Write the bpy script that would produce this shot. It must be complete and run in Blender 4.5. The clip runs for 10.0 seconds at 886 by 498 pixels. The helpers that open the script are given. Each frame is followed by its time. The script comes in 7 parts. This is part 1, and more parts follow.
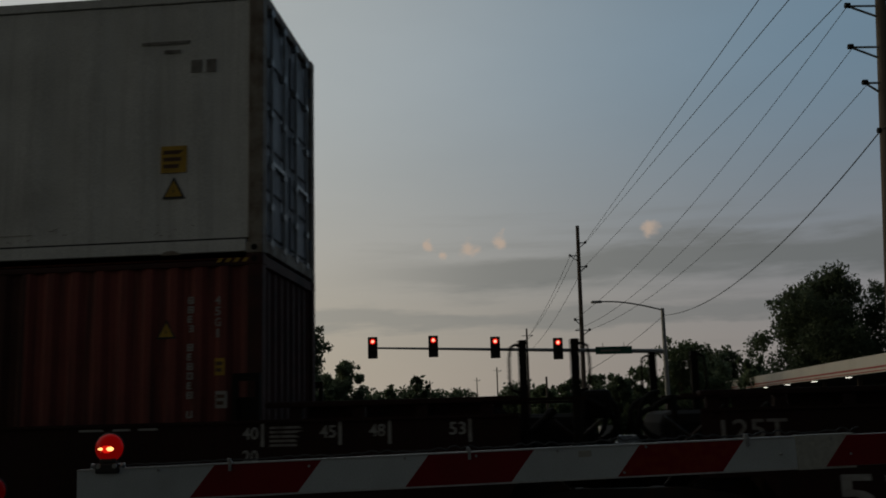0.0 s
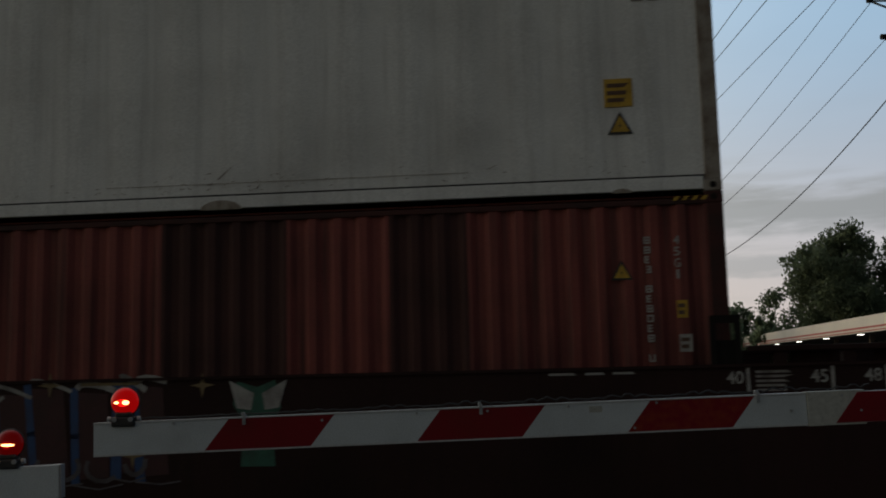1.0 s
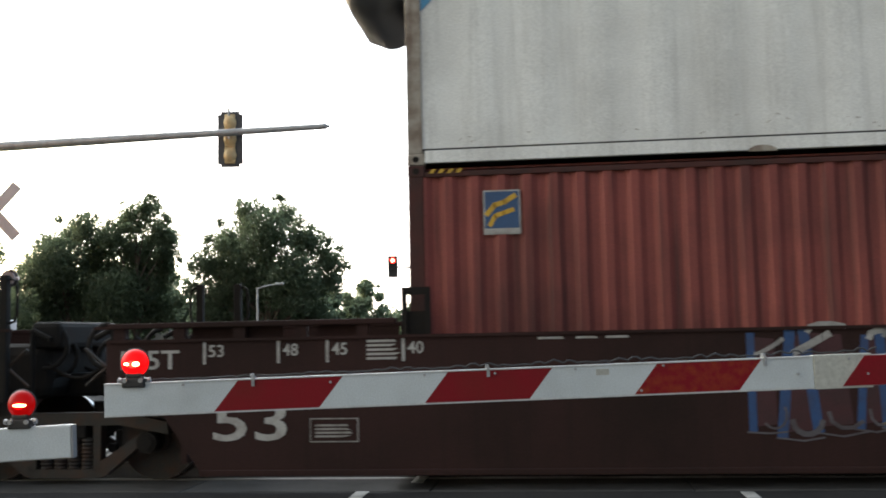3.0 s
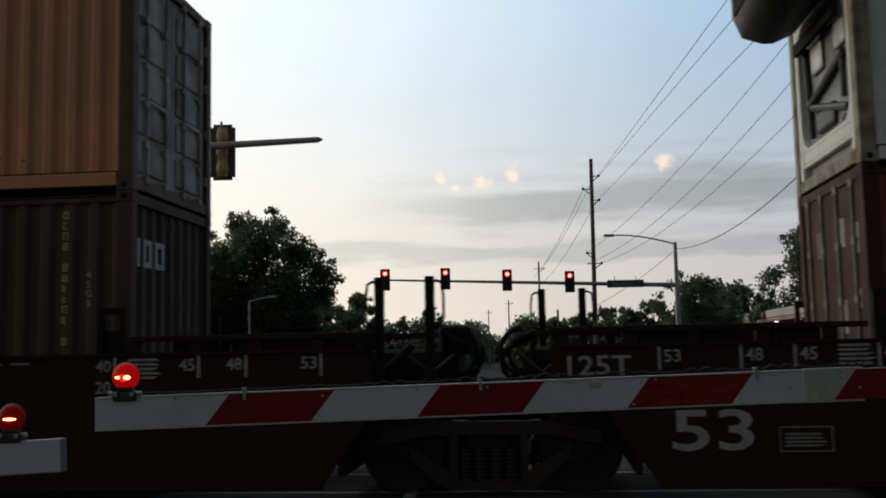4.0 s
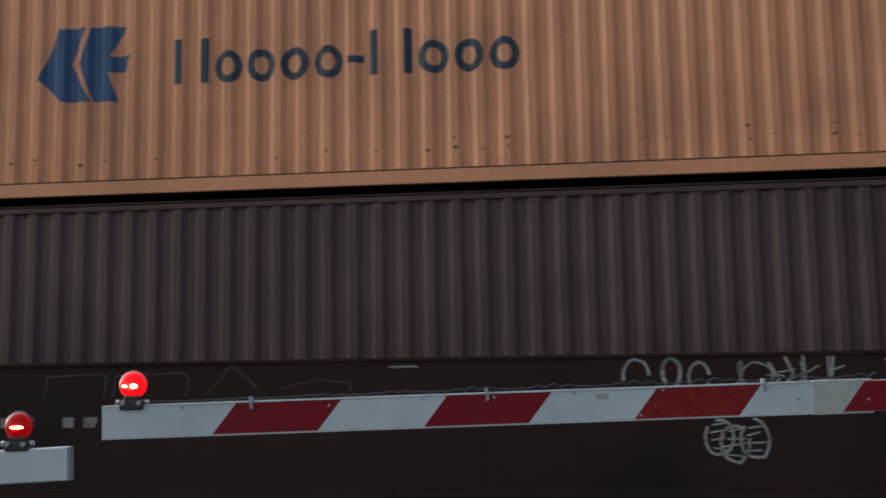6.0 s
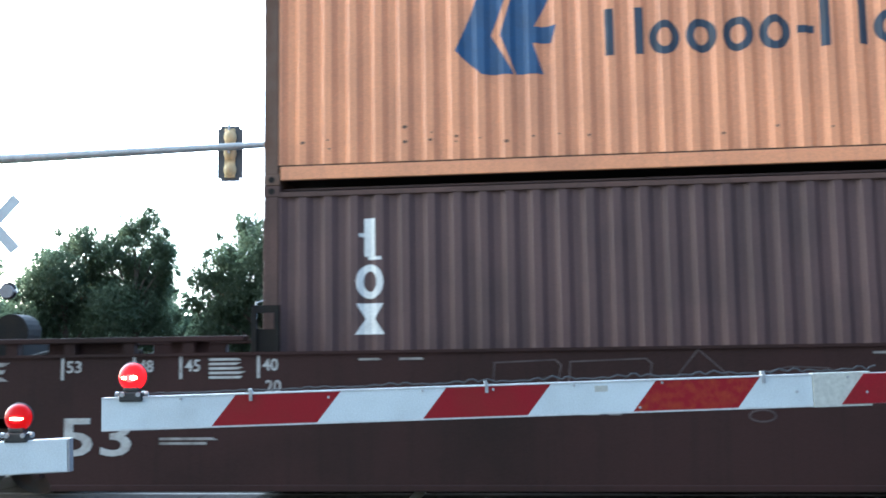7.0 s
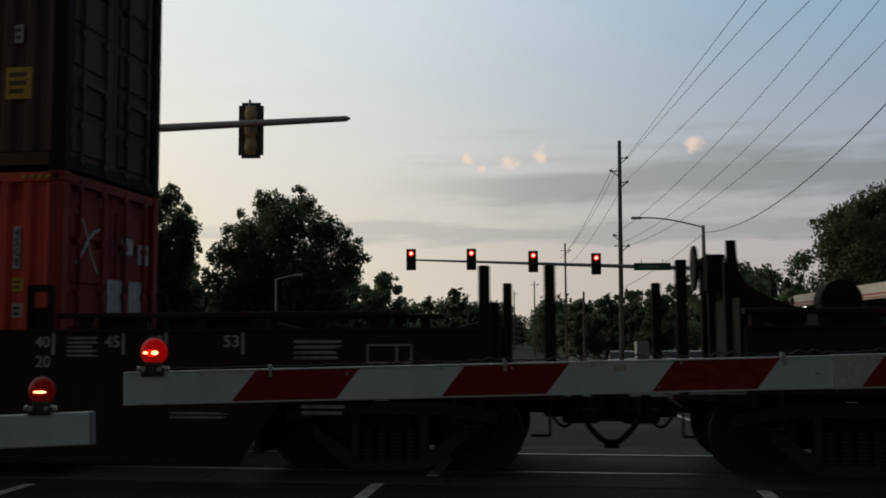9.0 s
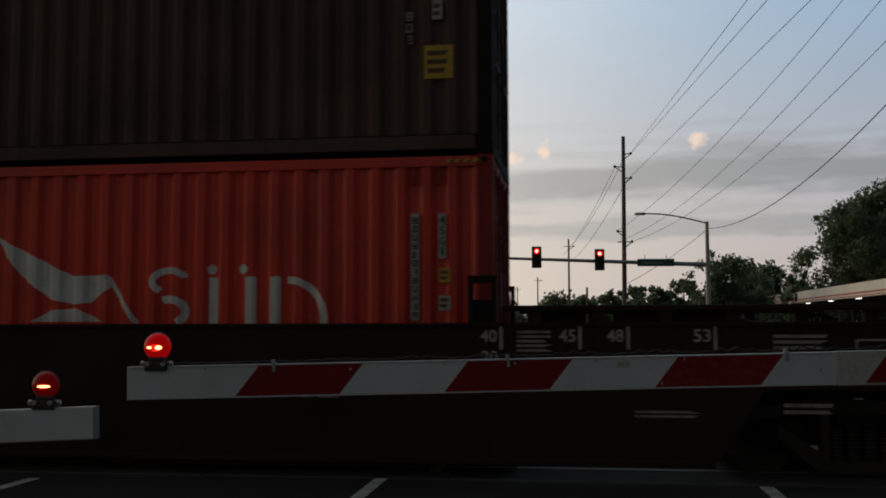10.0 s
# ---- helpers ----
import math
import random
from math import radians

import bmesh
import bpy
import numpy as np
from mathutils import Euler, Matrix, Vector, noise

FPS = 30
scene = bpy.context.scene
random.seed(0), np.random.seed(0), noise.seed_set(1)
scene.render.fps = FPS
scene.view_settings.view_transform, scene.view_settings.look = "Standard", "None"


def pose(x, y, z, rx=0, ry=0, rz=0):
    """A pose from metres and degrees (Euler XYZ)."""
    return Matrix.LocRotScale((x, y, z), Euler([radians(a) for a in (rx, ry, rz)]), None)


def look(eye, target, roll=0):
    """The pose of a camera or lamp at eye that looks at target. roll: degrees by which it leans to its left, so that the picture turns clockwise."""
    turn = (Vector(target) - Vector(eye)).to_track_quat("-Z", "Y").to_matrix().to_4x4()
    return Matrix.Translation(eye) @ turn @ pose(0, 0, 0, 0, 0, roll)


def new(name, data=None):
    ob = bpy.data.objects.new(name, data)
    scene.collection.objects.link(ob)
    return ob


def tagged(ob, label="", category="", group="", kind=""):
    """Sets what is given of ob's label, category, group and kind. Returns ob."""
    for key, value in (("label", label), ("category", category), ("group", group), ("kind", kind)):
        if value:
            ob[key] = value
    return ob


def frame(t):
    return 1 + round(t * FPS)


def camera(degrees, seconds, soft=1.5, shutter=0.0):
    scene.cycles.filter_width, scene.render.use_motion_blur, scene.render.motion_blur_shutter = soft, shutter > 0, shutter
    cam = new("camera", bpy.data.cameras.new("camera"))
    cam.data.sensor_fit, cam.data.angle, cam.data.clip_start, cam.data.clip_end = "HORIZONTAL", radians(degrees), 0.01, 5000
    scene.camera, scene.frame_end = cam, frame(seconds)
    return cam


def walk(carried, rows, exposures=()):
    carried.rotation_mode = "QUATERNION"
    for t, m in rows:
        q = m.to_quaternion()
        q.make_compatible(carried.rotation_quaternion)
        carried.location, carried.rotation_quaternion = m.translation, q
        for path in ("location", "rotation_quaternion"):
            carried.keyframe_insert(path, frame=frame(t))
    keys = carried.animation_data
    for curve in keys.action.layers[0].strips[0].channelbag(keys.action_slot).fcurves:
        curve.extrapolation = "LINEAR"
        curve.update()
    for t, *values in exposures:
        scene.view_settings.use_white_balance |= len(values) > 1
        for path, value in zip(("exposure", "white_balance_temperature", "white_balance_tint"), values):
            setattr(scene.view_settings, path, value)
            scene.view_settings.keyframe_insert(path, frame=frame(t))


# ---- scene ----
EYE = 1.47
cam = camera(48.6, 10.0, soft=1.8, shutter=0.2)
PATH = [
    (0.0, pose(0, 0, EYE, 99.64, 1.54, -2.14)),
    (0.5, pose(0, 0, EYE, 98.83, 1.77, -1.81)),
    (1.0, pose(0, 0, EYE, 97.11, 1.34, -1.46)),
    (1.5, pose(0, 0, EYE, 96.14, 1.23, -1.20)),
    (2.0, pose(0, 0, EYE, 95.23, 0.98, -0.79)),
    (2.2, pose(0, 0, EYE, 94.90, 1.03, -0.62)),
    (3.5, pose(0, 0, EYE, 95.17, 1.23, -1.33)),
    (4.0, pose(0, 0, EYE, 95.73, 1.16, -1.46)),
    (4.5, pose(0, 0, EYE, 95.79, 1.17, -1.51)),
    (5.0, pose(0, 0, EYE, 95.68, 0.81, -1.24)),
    (5.2, pose(0, 0, EYE, 95.80, 0.92, -1.16)),
    (6.5, pose(0, 0, EYE, 96.41, 0.90, -1.03)),
    (7.0, pose(0, 0, EYE, 95.86, 0.84, -1.10)),
    (7.5, pose(0, 0, EYE, 95.17, 0.78, -0.70)),
    (8.0, pose(0, 0, EYE, 95.22, 0.62, -0.74)),
    (8.5, pose(0, 0, EYE, 94.28, 0.39, -0.16)),
    (9.0, pose(0, 0, EYE, 94.60, 0.30, 0.00)),
    (9.5, pose(0, 0, EYE, 94.30, 0.34, 0.16)),
    (10.0, pose(0, 0, EYE, 94.34, 0.17, 0.19)),
]
# the clip's camera meters the picture as the train covers the sky
EXPOSURES = [(0.0, -1.3, 6700, 6), (0.5, -0.95, 6900, 6), (1.0, -0.1, 6700, 9), (1.5, 1.65, 6300, 10), (2.0, 2.45, 6300, 10), (2.2, 2.6, 6400, 10), (3.5, 2.7, 6500, 10),
             (4.0, 0.0, 6400, 7), (4.5, -0.35, 6400, 7), (5.0, -0.2, 6700, 9), (5.2, -0.1, 6700, 9), (6.3, 2.95, 5300, 7), (6.5, 3.15, 5200, 6), (7.0, 3.72, 5000, 4), (7.5, 3.5, 5400, 5),
             (8.0, 1.6, 6100, 7), (8.5, -0.05, 6300, 6), (9.0, -0.4, 6500, 7), (9.5, -0.55, 6600, 9), (10.0, -0.25, 6700, 10)]
walk(cam, PATH, EXPOSURES)

# ---- sky and sun: after sundown, the bright west ahead and to the left ----
SUN_AZ = -50.0   # degrees from straight ahead, to the left
world = bpy.data.worlds.new("evening_sky")
scene.world = world
world.use_nodes = True
wt = world.node_tree
wt.nodes.clear()


def wnode(kind, **kw):
    n = wt.nodes.new(kind)
    for k, v in kw.items():
        n.inputs[k.replace("_", " ")].default_value = v
    return n


def wmath(op, a, b=None, clamp=False):
    n = wt.nodes.new("ShaderNodeMath")
    n.operation, n.use_clamp = op, clamp
    for i, v in enumerate((a, b)):
        if v is None:
            continue
        if isinstance(v, (int, float)):
            n.inputs[i].default_value = v
        else:
            wt.links.new(v, n.inputs[i])
    return n.outputs[0]


def wrange(v, a, b, c=0.0, d=1.0):
    n = wt.nodes.new("ShaderNodeMapRange")
    n.interpolation_type = "SMOOTHSTEP"
    wt.links.new(v, n.inputs[0])
    for i, q in enumerate((a, b, c, d)):
        n.inputs[i + 1].default_value = q
    return n.outputs[0]


def wmix(fac, a, b):
    n = wt.nodes.new("ShaderNodeMix")
    n.data_type = "RGBA"
    wt.links.new(fac, n.inputs[0])
    for i, v in ((6, a), (7, b)):
        if isinstance(v, tuple):
            n.inputs[i].default_value = (*v, 1)
        else:
            wt.links.new(v, n.inputs[i])
    return n.outputs[2]


sky = wt.nodes.new("ShaderNodeTexSky")
sky.sky_type, sky.sun_disc = "NISHITA", False
sky.sun_elevation, sky.sun_rotation = radians(2.5), radians(SUN_AZ)
sky.altitude, sky.air_density, sky.dust_density, sky.ozone_density = 200, 1.0, 1.6, 1.5
coord = wt.nodes.new("ShaderNodeTexCoord")
split = wt.nodes.new("ShaderNodeSeparateXYZ")
wt.links.new(coord.outputs["Generated"], split.inputs[0])
height = split.outputs[2]


def wnoise(sx, sy, sz, scale, detail, off=0.0):
    mp = wt.nodes.new("ShaderNodeMapping")
    mp.inputs["Scale"].default_value = (sx, sy, sz)
    mp.inputs["Location"].default_value = (off, off * 0.7, off * 0.3)
    wt.links.new(coord.outputs["Generated"], mp.inputs[0])
    ns = wnode("ShaderNodeTexNoise", Scale=scale, Detail=detail, Roughness=0.55)
    wt.links.new(mp.outputs[0], ns.inputs["Vector"])
    return ns


# dusk haze over the clear sky: warm and pale in the west to the left, blue to the right
side = wrange(split.outputs[0], -0.42, 0.48)
low_col = wmix(side, (9.5, 8.35, 6.9), (4.9, 4.45, 4.55))
high_col = wmix(side, (9.9, 10.1, 10.1), (2.9, 4.4, 6.1))
haze = wmix(wrange(height, 0.02, 0.36), low_col, high_col)
haze = wmix(wmath("MULTIPLY", wrange(split.outputs[0], -0.20, -0.48), wrange(height, 0.34, 0.10)), haze, (10.6, 9.4, 5.7))
thin = wmath("ADD", wmath("MULTIPLY", wnoise(1.0, 1.0, 3.0, 2.0, 5, 7.7).outputs[0], 0.25), 0.68, True)
col = wmix(thin, sky.outputs[0], haze)
# long flat cloud banks low over the horizon
ragged = wmath("ADD", height, wmath("MULTIPLY", wmath("SUBTRACT", wnoise(1.0, 1.0, 6.0, 5.0, 6, 3.1).outputs[0], 0.5), 0.075))
east = wrange(split.outputs[0], -0.10, 0.12)
bank = wmath("MULTIPLY", wmath("MULTIPLY", wrange(ragged, 0.118, 0.136), wrange(ragged, 0.170, 0.150)), east)
bank2 = wmath("MULTIPLY", wmath("MULTIPLY", wrange(ragged, 0.082, 0.092), wrange(ragged, 0.112, 0.100)), 0.6)
wisp = wmath("MULTIPLY", wrange(wnoise(1.0, 1.0, 14.0, 3.0, 5, 1.3).outputs[0], 0.52, 0.72), wmath("MULTIPLY", wrange(height, 0.03, 0.08), wrange(height, 0.26, 0.16)))
cloud = wmath("ADD", wmath("ADD", wmath("MULTIPLY", bank, 0.92), bank2), wmath("MULTIPLY", wisp, 0.35), True)
col = wmix(cloud, col, wmix(side, (5.6, 5.4, 5.0), (2.35, 2.5, 2.65)))
# small sunlit puffs above the bank: azimuth, elevation, size
warp = wnoise(1, 1, 1.6, 42.0, 4)
wv = wt.nodes.new("ShaderNodeVectorMath")
wv.operation = "MULTIPLY_ADD"
wt.links.new(warp.outputs["Color"], wv.inputs[0])
wv.inputs[1].default_value = (0.03, 0.03, 0.03)
wt.links.new(coord.outputs["Generated"], wv.inputs[2])
for az, el, size in ((1.5, 9.9, 0.009), (4.0, 9.5, 0.012), (5.8, 10.0, 0.010), (14.5, 10.2, 0.013), (2.4, 9.3, 0.007)):
    a, e = radians(az), radians(el)
    d = wt.nodes.new("ShaderNodeVectorMath")
    d.operation = "DISTANCE"
    wt.links.new(wv.outputs[0], d.inputs[0])
    d.inputs[1].default_value = (math.sin(a) * math.cos(e) + 0.015, math.cos(a) * math.cos(e) + 0.015, math.sin(e) + 0.015)
    col = wmix(wmath("MULTIPLY", wrange(d.outputs["Value"], size, size * 0.15), 0.72), col, (8.8, 6.6, 5.3))
# the western half is far brighter than the east and the zenith
toward = wmath("SUBTRACT", wmath("MULTIPLY", split.outputs[1], 0.85), wmath("MULTIPLY", split.outputs[0], 0.25))
fall = wmath("MULTIPLY", wrange(toward, -0.32, 0.68, 0.14, 1.0), wrange(height, 0.36, 0.9, 1.0, 0.5))
dim = wt.nodes.new("ShaderNodeVectorMath")
dim.operation = "SCALE"
wt.links.new(col, dim.inputs[0])
wt.links.new(fall, dim.inputs["Scale"])
col = dim.outputs[0]
back = wt.nodes.new("ShaderNodeBackground")
wt.links.new(col, back.inputs[0])
back.inputs[1].default_value = 0.138
wout = wt.nodes.new("ShaderNodeOutputWorld")
wt.links.new(back.outputs[0], wout.inputs[0])

sun = new("sun", bpy.data.lights.new("sun", "SUN"))
sun.data.energy, sun.data.angle, sun.data.color = 0.25, radians(12), (1.0, 0.78, 0.55)
sa = radians(SUN_AZ)
sun.matrix_world = look((math.sin(sa) * 50, math.cos(sa) * 50, 4), (0, 0, 0))

# ---- materials ----
def principled(name):
    m = bpy.data.materials.new(name)
    m.use_nodes = True
    return m, m.node_tree, m.node_tree.nodes["Principled BSDF"]


def surface(name, color, rough=0.6, metal=0.0, dirt=(0.05, 0.04, 0.03), amount=0.35, scale=3.0, grain=60.0,
            stretch=(1, 1, 1), bump=0.15, streak=0.0, spec=0.5, vary=0.0):
    """Base colour with stains at a large scale, grain at a small one, and upright streaks."""
    m, t, b = principled(name)
    L = t.links.new
    co = t.nodes.new("ShaderNodeTexCoord")
    mp = t.nodes.new("ShaderNodeMapping")
    mp.inputs["Scale"].default_value = stretch
    L(co.outputs["Object"], mp.inputs[0])
    big = t.nodes.new("ShaderNodeTexNoise")
    big.inputs["Scale"].default_value, big.inputs["Detail"].default_value = scale, 6
    L(mp.outputs[0], big.inputs["Vector"])
    fine = t.nodes.new("ShaderNodeTexNoise")
    fine.inputs["Scale"].default_value, fine.inputs["Detail"].default_value = grain, 4
    L(mp.outputs[0], fine.inputs["Vector"])
    r1 = t.nodes.new("ShaderNodeMapRange")
    L(big.outputs[0], r1.inputs[0])
    for i, v in enumerate((0.42, 0.78, 0.0, amount)):
        r1.inputs[i + 1].default_value = v
    mix = t.nodes.new("ShaderNodeMix")
    mix.data_type = "RGBA"
    L(r1.outputs[0], mix.inputs[0])
    mix.inputs[6].default_value, mix.inputs[7].default_value = (*color, 1), (*dirt, 1)
    out = mix.outputs[2]
    if streak:
        m2 = t.nodes.new("ShaderNodeMapping")
        m2.inputs["Scale"].default_value = (7.0, 7.0, 0.35)
        L(co.outputs["Object"], m2.inputs[0])
        sn = t.nodes.new("ShaderNodeTexNoise")
        sn.inputs["Scale"].default_value, sn.inputs["Detail"].default_value = 1.6, 7
        L(m2.outputs[0], sn.inputs["Vector"])
        r2 = t.nodes.new("ShaderNodeMapRange")
        L(sn.outputs[0], r2.inputs[0])
        for i, v in enumerate((0.5, 0.75, 0.0, streak)):
            r2.inputs[i + 1].default_value = v
        mx = t.nodes.new("ShaderNodeMix")
        mx.data_type = "RGBA"
        L(r2.outputs[0], mx.inputs[0])
        L(out, mx.inputs[6])
        mx.inputs[7].default_value = (*dirt, 1)
        out = mx.outputs[2]
    fm = t.nodes.new("ShaderNodeMix")
    fm.data_type, fm.blend_type = "RGBA", "MULTIPLY"
    fm.inputs[0].default_value = 0.35
    L(out, fm.inputs[6])
    fr = t.nodes.new("ShaderNodeMapRange")
    L(fine.outputs[0], fr.inputs[0])
    for i, v in enumerate((0.3, 0.7, 0.55, 1.25)):
        fr.inputs[i + 1].default_value = v
    L(fr.outputs[0], fm.inputs[7])
    out = fm.outputs[2]
    if vary:
        oi = t.nodes.new("ShaderNodeObjectInfo")
        hv = t.nodes.new("ShaderNodeHueSaturation")
        vr = t.nodes.new("ShaderNodeMapRange")
        L(oi.outputs["Random"], vr.inputs[0])
        vr.inputs[3].default_value, vr.inputs[4].default_value = 1 - vary, 1 + vary
        L(vr.outputs[0], hv.inputs["Value"])
        L(out, hv.inputs["Color"])
        out = hv.outputs[0]
    L(out, b.inputs["Base Color"])
    b.inputs["Metallic"].default_value = metal
    b.inputs["Specular IOR Level"].default_value = spec
    rr = t.nodes.new("ShaderNodeMapRange")
    L(big.outputs[0], rr.inputs[0])
    rr.inputs[3].default_value, rr.inputs[4].default_value = max(rough - 0.12, 0.03), min(rough + 0.15, 1)
    L(rr.outputs[0], b.inputs["Roughness"])
    if bump:
        bp = t.nodes.new("ShaderNodeBump")
        bp.inputs["Strength"].default_value, bp.inputs["Distance"].default_value = bump, 0.01
        L(fine.outputs[0], bp.inputs["Height"])
        L(bp.outputs[0], b.inputs["Normal"])
    return m


def glow(name, color, strength):
    m, t, b = principled(name)
    b.inputs["Base Color"].default_value = (*[c * 0.08 for c in color], 1)
    b.inputs["Emission Color"].default_value = (*color, 1)
    b.inputs["Emission Strength"].default_value = strength
    b.inputs["Roughness"].default_value = 0.35
    b.inputs["Specular IOR Level"].default_value = 0.15
    return m


